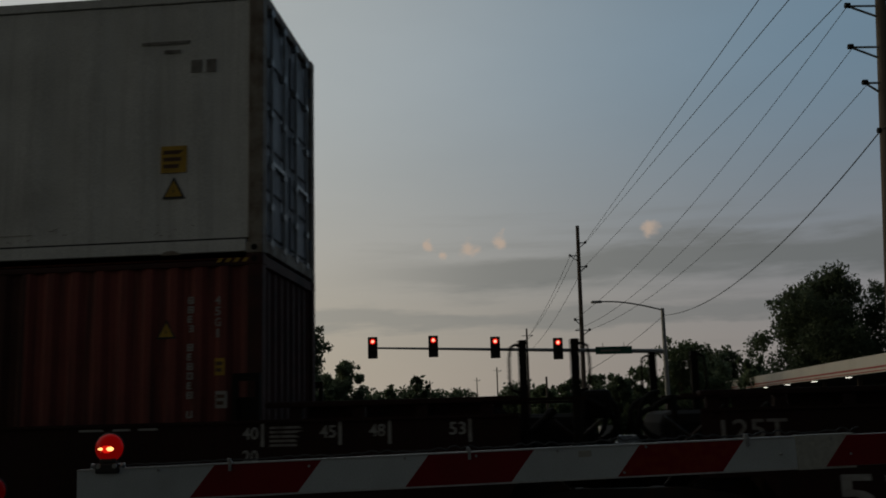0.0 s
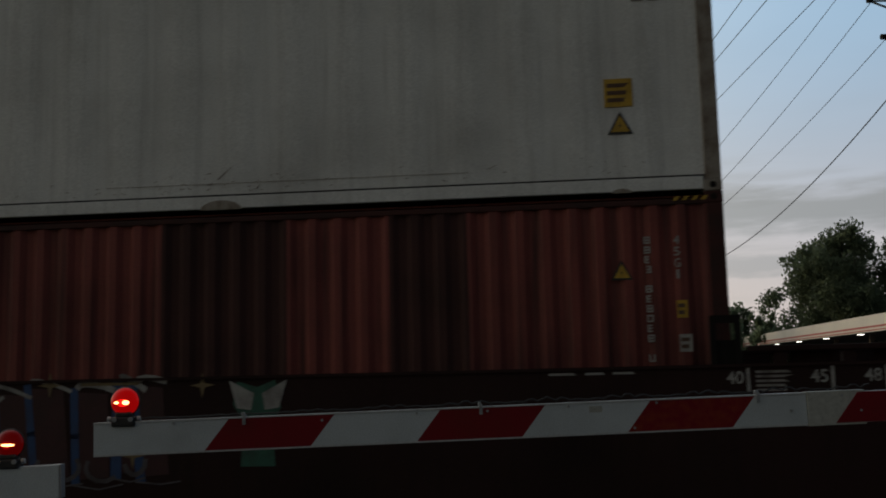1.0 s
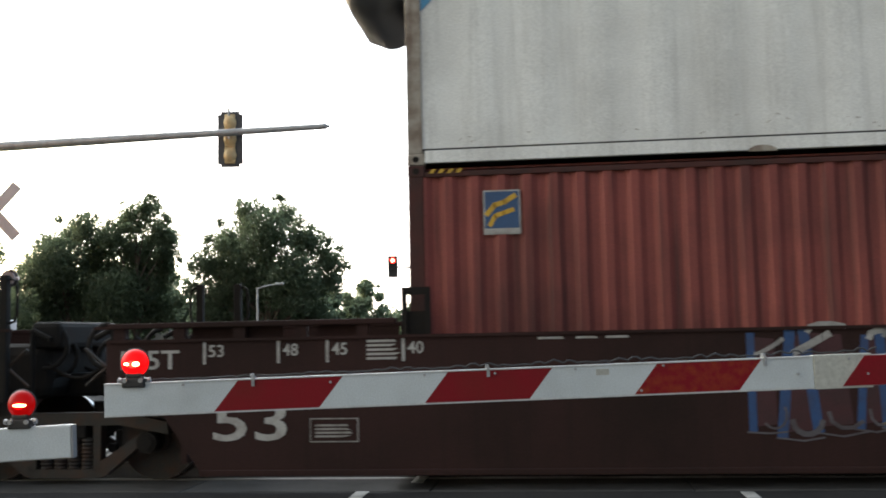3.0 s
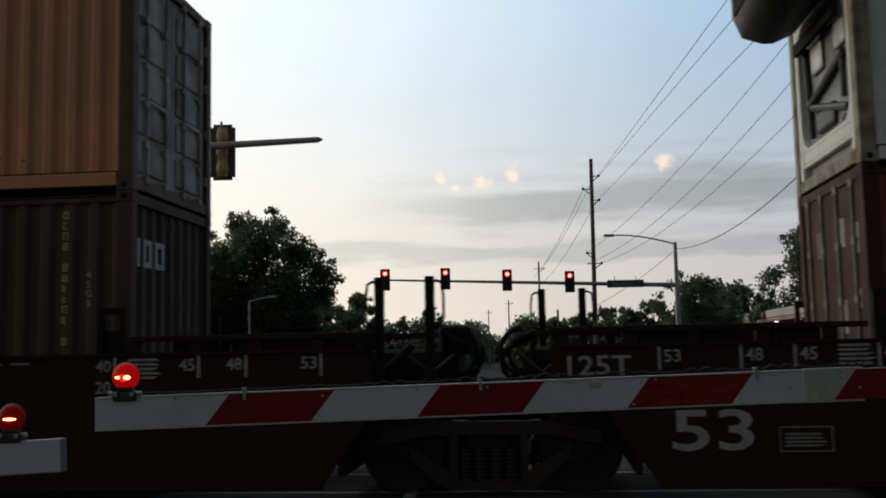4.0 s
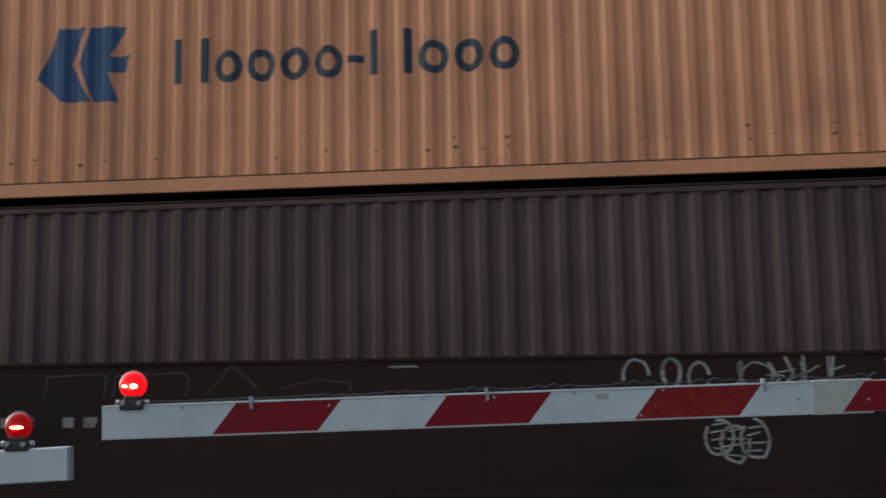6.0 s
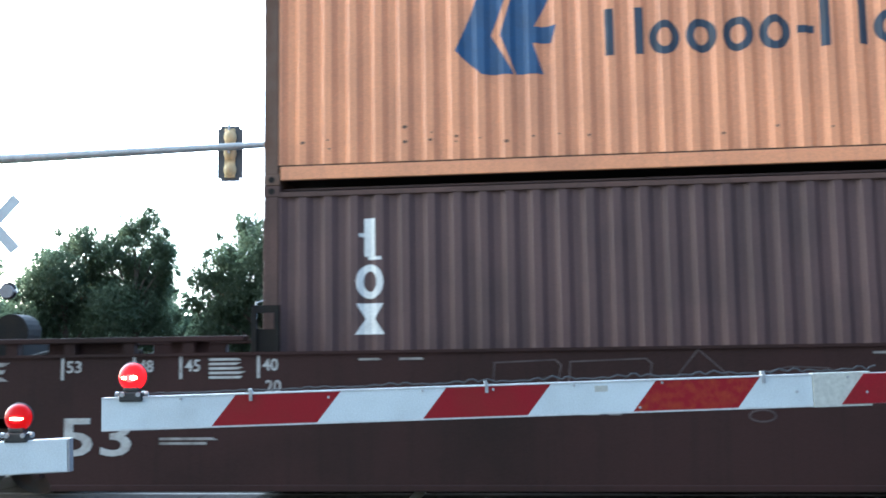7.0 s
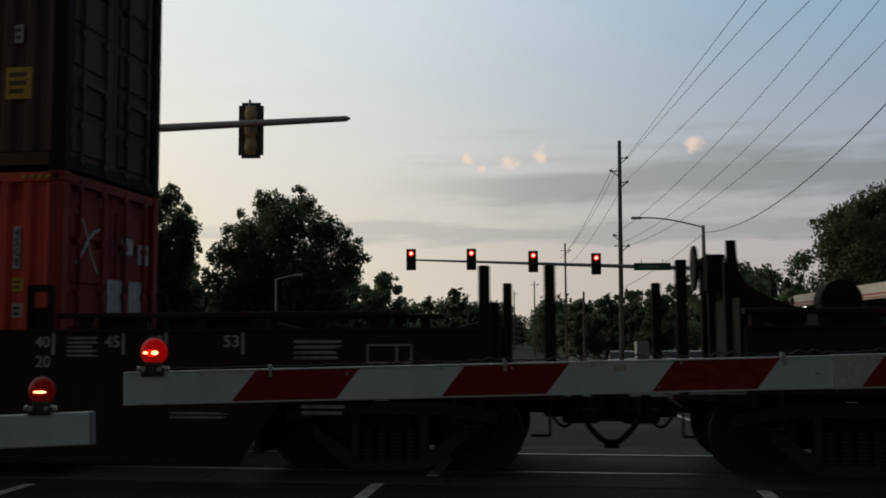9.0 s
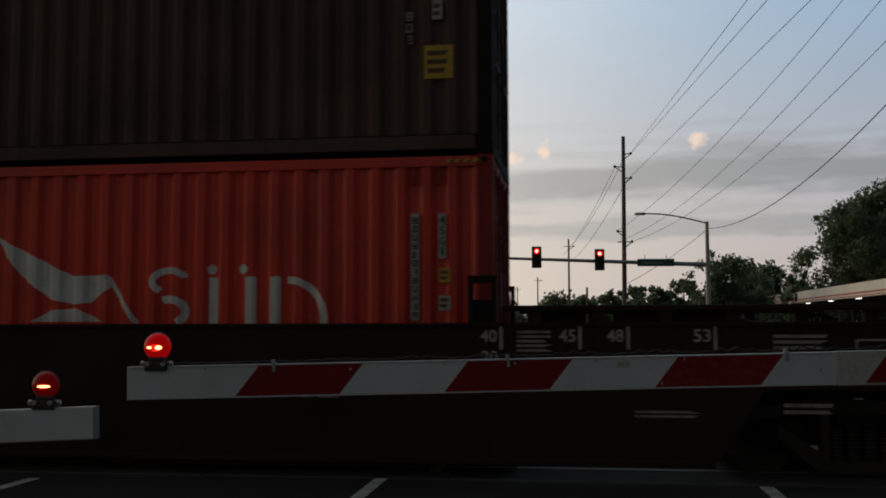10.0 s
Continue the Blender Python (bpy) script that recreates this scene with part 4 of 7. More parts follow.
part("end_mark", box(HALF - 0.050, HALF - 0.038, 0.24, 0.31, 2.12, 2.42), "mark_white", brown, "white painted bar on the end panel")
for y0, y1 in ((0.40, 0.62), (0.72, 0.98)):
    bm = bx(bmesh.new(), HALF - 0.050, HALF - 0.038, y0, y0 + 0.07, 2.12, 2.42)
    bx(bm, HALF - 0.050, HALF - 0.038, y1 - 0.07, y1, 2.12, 2.42)
    bx(bm, HALF - 0.049, HALF - 0.037, y0 + 0.05, y1 - 0.05, 2.36, 2.42)
    bx(bm, HALF - 0.049, HALF - 0.037, y0 + 0.05, y1 - 0.05, 2.12, 2.18)
    part("end_mark", bm, "mark_white", brown, "white painted square ring on the end panel")


# third stack: dark brown box over a bright red one
XC = -45.835 - HALF
upper = container("shipping_container", "dark brown corrugated container stacked on a red one", XC, TOP, HC, "brown_dark", "steel_dark", "door", "corrugated")
plate(upper, 5.395, 5.69, 0.785, 1.13, "mark_yellow", "caution_plate", 3, label="yellow caution plate")
plate(upper, 5.48, 5.58, 1.40, 1.60, "mark_white", "label_plate", 2)
code_marks(upper, 5.24, 1.15, 2.5, HC, "mark_dim", gap=(3,))
red = container("shipping_container", "bright red corrugated container in a well car", XC, LOW, HC, "red", "red_dull", "door", "corrugated", right_mat="red_dull", left_mat="red")
# owner's mark: a swallow-tailed flag and plain upright bars
ox, oz = XC, LOW
flag = [[(-51.2, 2.42), (-50.75, 2.20), (-50.55, 1.74), (-50.9, 2.0)], [(-50.75, 2.20), (-50.3, 1.98), (-50.28, 1.68), (-50.55, 1.74)],
        [(-50.3, 1.98), (-49.90, 1.99), (-49.87, 1.86), (-50.10, 1.70), (-50.28, 1.68)], [(-49.94, 1.98), (-49.885, 1.98), (-49.56, 1.48), (-49.62, 1.48)],
        [(-50.75, 1.50), (-50.55, 1.62), (-50.25, 1.64), (-49.95, 1.50)]]
draped("flag_mark", [[(a - ox, b - oz) for a, b in q] for q in flag], "logo_white", red, "white sweeping flag mark")
for shapes in (ring(-49.23 - ox, 1.915 - oz, 0.215, 0.15, 0.07, 20, 235) + ring(-49.23 - ox, 1.60 - oz, 0.215, 0.17, 0.08, -60, 115),
               block(-48.80 - ox, -48.70 - ox, 1.46 - oz, 1.955 - oz), block(-48.40 - ox, -48.29 - ox, 1.46 - oz, 1.955 - oz),
               ring(-48.77 - ox, 2.035 - oz, 0.052, 0.052, 0.05, 0, 360, 12), ring(-48.43 - ox, 2.035 - oz, 0.052, 0.052, 0.05, 0, 360, 12),
               block(-48.14 - ox, -48.03 - ox, 1.46 - oz, 1.955 - oz), ring(-47.95 - ox, 1.50 - oz, 0.42, 0.455, 0.075, -5, 92)):
    draped("owner_mark", shapes, "logo_white", red, "white plain painted shape")
for x0, x1, z0, z1 in ((-46.675, -46.59, 1.50, 2.58), (-46.395, -46.315, 2.12, 2.575)):
    plate(red, x0 - ox, x1 - ox, z0 - oz, z1 - oz, "mark_white", "serial_strip", 0, label="white strip with dark serial characters")
code_marks(red, -46.632 - ox, 1.52 - oz, 2.56 - oz, HC, "mark_black", 0.05, 12, name="serial_print", y=0.016)
column_text(red, "45G1", -46.355 - ox, 2.56 - oz, 2.14 - oz, "mark_black", 0.05, 0.0165)
plate(red, -46.39 - ox, -46.275 - ox, 1.88 - oz, 2.025 - oz, "mark_yellow", "caution_plate", 2)
plate(red, -46.39 - ox, -46.275 - ox, 1.60 - oz, 1.75 - oz, "mark_white", "label_plate", 2)
dm = bmesh.new()
for y0, y1, z0, z1 in ((1.45, 1.75, 2.1, 2.3), (1.9, 2.2, 2.0, 2.25), (1.1, 1.5, 1.38, 1.78), (1.65, 2.05, 1.38, 1.78)):
    bx(dm, HALF - 0.045, HALF - 0.030, y0, y1, z0, z1)
tagged(part("door_label", dm, "mark_white", red, "pale labels on the doors"), kind="stuff")
bm = stroke([(0.36, 2.50), (0.50, 2.40), (0.60, 2.24), (0.70, 2.02), (0.86, 1.84)], 0.028)
stroke([(0.88, 2.34), (0.76, 2.30), (0.62, 2.20), (0.46, 2.00), (0.36, 1.93)], 0.034, -0.006, 0.001, bm)
bmesh.ops.rotate(bm, verts=bm.verts, matrix=Matrix.Rotation(radians(90), 3, "Z"))
bmesh.ops.translate(bm, verts=bm.verts, vec=(HALF - 0.034, 0, 0))
tagged(part("door_emblem", bm, "mark_white", red, "white swallow-shaped emblem"), kind="stuff")
hk = bmesh.new()
for a in (-46.66, -46.40):
    rod(hk, (a - ox - 0.03, 0.02, 2.78), (a - ox - 0.03, 0.02, 2.60), 0.008, 6)
    rod(hk, (a - ox + 0.03, 0.02, 2.78), (a - ox + 0.03, 0.02, 2.60), 0.008, 6)
    rod(hk, (a - ox - 0.035, 0.02, 2.60), (a - ox + 0.035, 0.02, 2.60), 0.008, 6)
part("tie_loop", hk, "red_dull", red)


# ---- bogies ----
def lathe(prof, at, seg=12):
    bm = bmesh.new()
    rings = [[bm.verts.new((at[0] + r * math.cos(q * math.tau / seg), at[1] + r * math.sin(q * math.tau / seg), at[2] + z)) for q in range(seg)] if r else [bm.verts.new((at[0], at[1], at[2] + z))] for r, z in prof]
    for a, b in zip(rings, rings[1:]):
        for q in range(seg):
            w = (q + 1) % seg
            if len(a) == 1:
                bm.faces.new((a[0], b[q], b[w]))
            elif len(b) == 1:
                bm.faces.new((a[q], a[w], b[0]))
            else:
                bm.faces.new((a[q], a[w], b[w], b[q]))
    return bm


def bogie(x):
    g = thing("bogie", "grimy black two-axle railcar bogie on the rails", "bogie", "bogies")
    rolling(g, x, 1.219, 0.0)
    R = 0.42
    for sx in (-0.90, 0.90):
        w = part("wheelset", rod(bmesh.new(), (0, -0.98, 0), (0, 0.98, 0), 0.075, 14), "steel_dark", g, m=pose(sx, 0, R))
        for s in (-1, 1):
            bm = bmesh.new()
            y = s * 0.7175
            rod(bm, (0, y - s * 0.065, 0), (0, y + s * 0.065, 0), R, 36)
            rod(bm, (0, y - s * 0.085, 0), (0, y - s * 0.060, 0), R + 0.026, 36)
            rod(bm, (0, y + s * 0.06, 0), (0, y + s * 0.072, 0), R - 0.055, 30, )
            rod(bm, (0, y, 0), (0, y + s * 0.13, 0), 0.13, 16)
            for k in range(4):
                a = k * math.pi / 2
                bx(bm, 0.22 * math.cos(a) - 0.02, 0.22 * math.cos(a) + 0.02, min(y, y + s * 0.08), max(y, y + s * 0.08), 0.22 * math.sin(a) - 0.02, 0.22 * math.sin(a) + 0.02)
            part("wheel", bm, "wheel", w)
            tb = rod(bmesh.new(), (0, y - s * 0.05, 0), (0, y + s * 0.063, 0), R + 0.001, 36)
            part("tread", tb, "tread", w)
        WHEELS.append((w, sx, 0, R))
    for s in (-1, 1):
        y = s * 1.02
        y0, y1 = y - 0.07, y + 0.07
        bm = bmesh.new()
        slab([(-1.12, 0.50), (-0.60, 0.60), (-0.50, 0.60), (-0.50, 0.73), (-0.80, 0.69), (-1.10, 0.63)], y0, y1, bm)
        slab([(1.12, 0.50), (0.60, 0.60), (0.50, 0.60), (0.50, 0.73), (0.80, 0.69), (1.10, 0.63)], y0, y1, bm)
        slab([(-0.52, 0.60), (0.52, 0.60), (0.52, 0.73), (-0.52, 0.73)], y0, y1, bm)
        slab([(-0.95, 0.50), (-0.80, 0.50), (-0.34, 0.20), (-0.34, 0.06), (-0.44, 0.08)], y0, y1, bm)
        slab([(0.95, 0.50), (0.80, 0.50), (0.34, 0.20), (0.34, 0.06), (0.44, 0.08)], y0, y1, bm)
        slab([(-0.36, 0.06), (0.36, 0.06), (0.36, 0.15), (-0.36, 0.15)], y0, y1, bm)
        slab([(-0.39, 0.12), (-0.31, 0.12), (-0.31, 0.62), (-0.39, 0.62)], y0, y1, bm)
        slab([(0.31, 0.12), (0.39, 0.12), (0.39, 0.62), (0.31, 0.62)], y0, y1, bm)
        part("side_frame", bm, "wheel", g, "cast steel side frame")
        for k in range(4):
            cx = -0.225 + k * 0.15
            prof = [(0.0, 0.14)]
            for j in range(8):
                prof += [(0.066, 0.15 + j * 0.040), (0.070, 0.165 + j * 0.040), (0.066, 0.176 + j * 0.040), (0.050, 0.183 + j * 0.040)]
            prof.append((0.0, 0.47))
            part("spring", lathe(prof, (cx, y, 0), 12), "wheel", g, "coil spring")
        for sx in (-0.9, 0.9):
            ab = rod(bmesh.new(), (sx, s * 0.93, R), (sx, s * 1.13, R), 0.11, 14)
            rod(ab, (sx, s * 1.12, R), (sx, s * 1.15, R), 0.07, 10)
            part("axle_box", ab, "steel_dark", g)
        # plate added behind the springs to stop light showing between them
        part("spring_seat", box(-0.33, 0.33, y - s * 0.11 - 0.02, y - s * 0.11 + 0.02, 0.10, 0.62), "steel_dark", g)
    part("bolster", box(-0.22, 0.22, -1.08, 1.08, 0.46, 0.60, bevel=0.02), "steel_dark", g)
    part("centre_plate", rod(bmesh.new(), (0, 0, 0.6), (0, 0, 0.78), 0.2, 16), "steel_dark", g)
    br = bmesh.new()
    for sx in (-1, 1):
        bx(br, sx * 0.40 - 0.04, sx * 0.40 + 0.04, -0.85, 0.85, 0.30, 0.38)
        for s in (-1, 1):
            bx(br, sx * 0.44 - 0.03, sx * 0.44 + 0.03, s * 0.72 - 0.05, s * 0.72 + 0.05, 0.22, 0.52)
    part("brake_beam", br, "steel_dark", g)
    return g


for bx_at in (0.93, -18.56, -37.85, -42.35):
    bogie(bx_at)


# ---- well cars ----
SIDE = -0.27          # outer face of the well's side
LONG = 19.49


def well_car(x, left_end, right_end, label):
    """A well between two bogies; an end is 'joint' (shared bogie) or 'end' (coupler)."""
    c = thing("well_car", label, "railcar", "well cars")
    rolling(c, x, 0.0, 0.0)
    L = 9.13 if left_end == "joint" else 10.62
    R = 8.66 if right_end == "joint" else 10.62
    for y0, y1 in ((SIDE, SIDE + 0.02), (WIDE - SIDE - 0.02, WIDE - SIDE)):
        pts = [(-8.16, 0.17), (8.16, 0.17), (8.62, 0.84), (R, 0.90), (R, 1.47), (-L, 1.47), (-L, 0.90), (-8.62, 0.84)]
        part("side_sheet", slab(pts, y0, y1), "well", c, "brown side sheet of the well")
        inner = 1 if y0 < 1 else -1
        for a, b in ((-L, -6.2), (6.2, R if right_end == "joint" else R - 0.78)):
            part("top_chord", box(a, b, min(y0, y0 + inner * 0.16), max(y0, y0 + inner * 0.16), 1.585, 1.64, bevel=0.01), "well", c, "flanged top rail")
        part("bottom_sill", box(-8.16, 8.16, y0 - 0.03 if inner > 0 else y0, y1 if inner > 0 else y1 + 0.03, 0.13, 0.19, bevel=0.01), "well", c)
        part("middle_flange", box(-L + 0.02, R - 0.02, y0 - 0.025 if inner > 0 else y0 + 0.021, y0 - 0.001 if inner > 0 else y1 + 0.026, 1.445, 1.475), "well", c)
        k = -L + 0.12
        while k < R:
            if abs(k) < 6.2 or (right_end == "end" and k > R - 0.8):
                k += 0.62
                continue
            part("chord_post", box(k - 0.06, k + 0.06, min(y0 + inner * 0.03, y0 + inner * 0.13), max(y0 + inner * 0.03, y0 + inner * 0.13), 1.46, 1.59), "well", c)
            k += 0.62
        # back plate of the open band, with gaps beside the containers' ends
        for a, b in ((-8.3, -7.35), (-7.0, -6.6), (6.6, 7.0), (7.35, 8.3)):
            yb = y0 + inner * 0.14
            part("band_plate", box(a, b, min(yb, yb + inner * 0.01), max(yb, yb + inner * 0.01), 1.46, 1.60), "well", c)
        if inner > 0:
            for k in range(-8, 9):
                if abs(k) == 8:
                    continue
                part("side_stake", box(k * 1.0 - 0.03, k * 1.0 + 0.03, y1, y1 + 0.10, 0.2, 1.46), "steel_dark", c)
    # guide frames at the containers' corners
    for gx in (-6.0, 6.0):
        for yg in (SIDE + 0.03, WIDE - SIDE - 0.09):
            fb = bx(bmesh.new(), gx - 0.14, gx - 0.09, yg, yg + 0.06, 1.46, 1.93)
            bx(fb, gx + 0.09, gx + 0.14, yg, yg + 0.06, 1.46, 1.93)
            bx(fb, gx - 0.14, gx + 0.14, yg + 0.005, yg + 0.055, 1.86, 1.935)
            bx(fb, gx - 0.10, gx + 0.10, yg + 0.04, yg + 0.055, 1.46, 1.70)
            part("guide_frame", fb, "steel_dark", c, "dark upright guide frame at the container's corner")
    fl = bmesh.new()
    for k in (-6.0, -3.0, 0.0, 3.0, 6.0):
        bx(fl, k - 0.3, k + 0.3, SIDE + 0.02, WIDE - SIDE - 0.02, 0.17, 0.262)
    part("cross_bearer", fl, "steel_dark", c)
    for sx, kind in ((-1, left_end), (1, right_end)):
        e = L if sx < 0 else R
        xx = sorted((sx * 8.30, sx * 8.36))
        part("bulkhead", box(xx[0], xx[1], SIDE + 0.02, WIDE - SIDE - 0.02, 0.25, 1.42), "well", c)
        xx = sorted((sx * 8.36, sx * e))
        part("end_deck", box(xx[0], xx[1], SIDE + 0.02, WIDE - SIDE - 0.02, 0.84, 0.90), "well", c)
        part("body_bolster", box(min(sx * 9.35, sx * 9.75), max(sx * 9.35, sx * 9.75), -0.1, WIDE + 0.1, 0.785, 0.90), "steel_dark", c) if kind == "end" else None
        f = max(e, 9.5) if kind == "end" else 9.1
        for yy in (0.1, WIDE - 0.1):
            part("diagonal_brace", rods((((sx * 8.40, yy, 0.95), (sx * (f - 0.1), yy, 1.5)),), 0.04), "steel_dark", c)
            part("diagonal_brace", rods((((sx * 8.40, yy + 0.08, 1.5), (sx * (f - 0.1), yy + 0.08, 0.95)),), 0.04), "steel_dark", c)
        part("brake_pipe", rods((((sx * 8.4, 0.5, 1.0), (sx * (e + 0.1), 0.5, 1.0)), ((sx * 8.4, 1.9, 1.08), (sx * (e + 0.1), 1.9, 1.08)), ((sx * 8.6, -0.2, 1.0), (sx * 8.6, WIDE + 0.2, 1.0))), 0.028), "steel_dark", c)
        if kind == "joint":
            part("articulation", box(min(sx * 8.40, sx * 9.42), max(sx * 8.40, sx * 9.42), 0.35, 2.1, 0.86, 1.46, bevel=0.12), "steel_dark", c, "dark articulated joint housing")
            part("joint_tongue", box(min(sx * 9.38, sx * 9.76), max(sx * 9.38, sx * 9.76), 0.85, 1.6, 0.86, 1.12, bevel=0.04), "steel_dark", c)
            # grab-rail posts stand on the near side of one end and on the far side of the other
            y0 = -0.19 if sx > 0 else WIDE + 0.10
            for px, side in ((8.71, -sx), (9.21, sx)):
                part("tall_post", box(sx * px - 0.045, sx * px + 0.045, y0, y0 + 0.09, 0.86, 2.17, bevel=0.012), "steel_dark", c, "tall upright post")
                q, ym = sx * px, y0 + 0.045
                tube("grab_rail", [(q, ym, 2.10), (q + side * 0.07 * 1, ym, 2.13), (q + side * 0.12, ym, 2.10), (q + side * 0.135, ym, 1.98), (q + side * 0.135, ym, 1.76), (q + side * 0.11, ym, 1.69), (q + side * 0.06, ym, 1.675), (q, ym, 1.68)], 0.015, "steel_dark", c, "bent steel grab rail")
            if sx > 0:
                part("articulation_cap", box(9.24, 9.58, 0.30, 1.75, 1.40, 1.69, bevel=0.06), "steel_dark", c)
            for a, b in ((1.02, 1.40), (1.40, 1.02)):
                part("cross_strap", rods((((sx * 8.98, -0.10 + 0.03 * (a > b), a), (sx * 9.44, -0.10 + 0.03 * (a > b), b)),), 0.016), "wheel", c, "thin crossed strap at the joint")
            # looped hoses and cables round the open gap
            for k, (yh, r, zc, xc) in enumerate(((0.32, 0.21, 1.42, 9.52), (0.55, 0.17, 1.30, 9.56), (1.7, 0.20, 1.38, 9.50))):
                pts = [(sx * (xc - 0.10 + r * math.cos(u * 0.42 - 1.75)), yh + 0.012 * u, zc + r * 1.1 * math.sin(u * 0.42 - 1.75)) for u in range(9)]
                tube("joint_hose", pts, 0.028, "steel_dark", c, "looped black hose")
            if sx > 0:
                for k, (yh, z1, sag) in enumerate(((0.4, 1.24, 0.16), (1.2, 1.18, 0.10))):
                    tube("slack_cable", [(9.40 + 0.68 * u, yh, z1 - sag * math.sin(u * math.pi)) for u in [v / 8 for v in range(9)]], 0.022, "steel_dark", c, "slack cable across the gap")
            for yy in (-0.2, WIDE + 0.15):
                part("walkway_rail", box(min(sx * 8.6, sx * 9.30), max(sx * 8.6, sx * 9.30), yy, yy + 0.05, 1.585, 1.615), "well", c)
            for yy, top in ((0.25, 1.60), (2.1, 1.60)):
                part("hose_stand", rods((((sx * 9.3, yy, 0.9), (sx * 9.3, yy, top)), ((sx * 9.3, yy, top), (sx * 9.5, yy, top - 0.1))), 0.03), "steel_dark", c)
        else:
            st = bmesh.new()
            bx(st, min(sx * 10.3, sx * 11.2), max(sx * 10.3, sx * 11.2), 1.1, 1.34, 0.55, 0.84, bevel=0.02)
            part("draft_sill", st, "steel_dark", c)
            cp = bmesh.new()
            bx(cp, min(sx * 11.1, sx * 11.75), max(sx * 11.1, sx * 11.75), 1.14, 1.30, 0.50, 0.72, bevel=0.03)
            bx(cp, min(sx * 11.6, sx * 11.92), max(sx * 11.6, sx * 11.92), 1.05, 1.33, 0.46, 0.76, bevel=0.05)
            part("coupler", cp, "steel_dark", c, "knuckle coupler")
            part("end_step", box(min(sx * 10.62, sx * 10.9), max(sx * 10.62, sx * 10.9), SIDE + 0.02, WIDE - SIDE - 0.02, 0.80, 0.84), "well", c)
            part("step_ladder", rods((((sx * 10.55, SIDE, 0.9), (sx * 10.55, SIDE, 0.52)), ((sx * 10.3, SIDE, 0.9), (sx * 10.3, SIDE, 0.52)), ((sx * 10.55, SIDE, 0.52), (sx * 10.3, SIDE, 0.52))), 0.018), "steel_dark", c)
            hose = [(sx * (11.45 + 0.43 * u), 0.9, 0.70 - 0.47 * math.sin(u * math.pi / 2) ** 0.72) for u in [k / 10 for k in range(11)]]
            tube("brake_hose", hose, 0.032, "steel_dark", c, "hanging rubber brake hose")
            tube("air_line", [(sx * (11.15 + 0.35 * u), 0.7, 0.66 - 0.22 * math.sin(u * math.pi)) for u in [k / 10 for k in range(11)]], 0.018, "steel_dark", c, "small looping air line")
            part("angle_cock", box(min(sx * 11.40, sx * 11.52), max(sx * 11.40, sx * 11.52), 0.84, 0.96, 0.60, 0.76, bevel=0.02), "steel_dark", c)
            part("hose_coupling", box(min(sx * 11.80, sx * 11.90), max(sx * 11.80, sx * 11.90), 0.86, 0.95, 0.20, 0.29, bevel=0.02), "steel_dark", c)
            part("uncoupling_lever", rods((((sx * 11.2, SIDE, 0.72), (sx * 11.2, 1.1, 0.72)), ((sx * 11.2, SIDE, 0.72), (sx * 11.2, SIDE, 0.45)), ((sx * 11.2, SIDE, 0.45), (sx * 11.02, SIDE, 0.45))), 0.014), "steel_dark", c)
            part("coupler_shank", box(min(sx * 11.3, sx * 11.7), max(sx * 11.3, sx * 11.7), 1.0, 1.4, 0.44, 0.60, bevel=0.04), "steel_dark", c)
    return c


def size_marks(c, pairs, zt=1.44, mat="mark_white"):
    for body, x, bar in pairs:
        lettering("length_mark", body, mat, c, x, zt - 0.09, 0.155, 0.12, SIDE - 0.002)
        part("length_bar", slab([(x + bar - 0.014, zt - 0.22), (x + bar + 0.014, zt - 0.22), (x + bar + 0.014, zt), (x + bar - 0.014, zt)], SIDE - 0.004, SIDE + 0.002), mat, c)


def print_block(c, x0, x1, z0, z1, n, mat="mark_dim", seed=3, frame_too=False):
    bm = bars(bmesh.new(), x0, x1, z0, z1, n, SIDE - 0.004, SIDE + 0.002, seed)
    p = part("data_stencil", bm, mat, c, "unreadable stencilled data")
    if frame_too:
        fb = bmesh.new()
        g = 0.012
        for pts in ([(x0 - .05, z0 - .04), (x1 + .05, z0 - .04), (x1 + .05, z0 - .04 + g), (x0 - .05, z0 - .04 + g)], [(x0 - .05, z1 + .04), (x1 + .05, z1 + .04), (x1 + .05, z1 + .04 + g), (x0 - .05, z1 + .04 + g)],
                    [(x0 - .05, z0 - .04), (x0 - .05 + g, z0 - .04), (x0 - .05 + g, z1 + .04), (x0 - .05, z1 + .04)], [(x1 + .05 - g, z0 - .04), (x1 + .05, z0 - .04), (x1 + .05, z1 + .04), (x1 + .05 - g, z1 + .04)]):
            slab(pts, SIDE - 0.004, SIDE + 0.002, fb)
        part("stencil_border", fb, mat, c)


carZ = well_car(0.93 + LONG / 2, "joint", "joint", "empty end of a dark brown well car")
z0 = 0.93 + LONG / 2
lettering("load_mark", "125T", "mark_dim", carZ, 2.02 - z0, 1.27, 0.60, 0.19, SIDE - 0.002)
lettering("well_length", "53", "mark_white", carZ, 3.08 - z0, 0.66, 0.74, 0.38, SIDE - 0.002)

carA = well_car(XA, "joint", "joint", "dark brown spray-painted well car with two containers")
lettering("load_mark", "125T", "mark_white", carA, -17.47 - XA, 1.272, 0.60, 0.19, SIDE - 0.002)
lettering("well_length", "53", "mark_white", carA, -16.45 - XA, 0.657, 0.74, 0.38, SIDE - 0.002)
size_marks(carA, (("53", -16.79 - XA, -0.12), ("48", -16.04 - XA, -0.12), ("45", -15.55 - XA, -0.12), ("40", -14.80 - XA, -0.12),
                  ("40", -2.74 - XA, 0.12), ("45", -1.98 - XA, 0.12), ("48", -1.50 - XA, 0.12), ("53", -0.73 - XA, 0.12)))
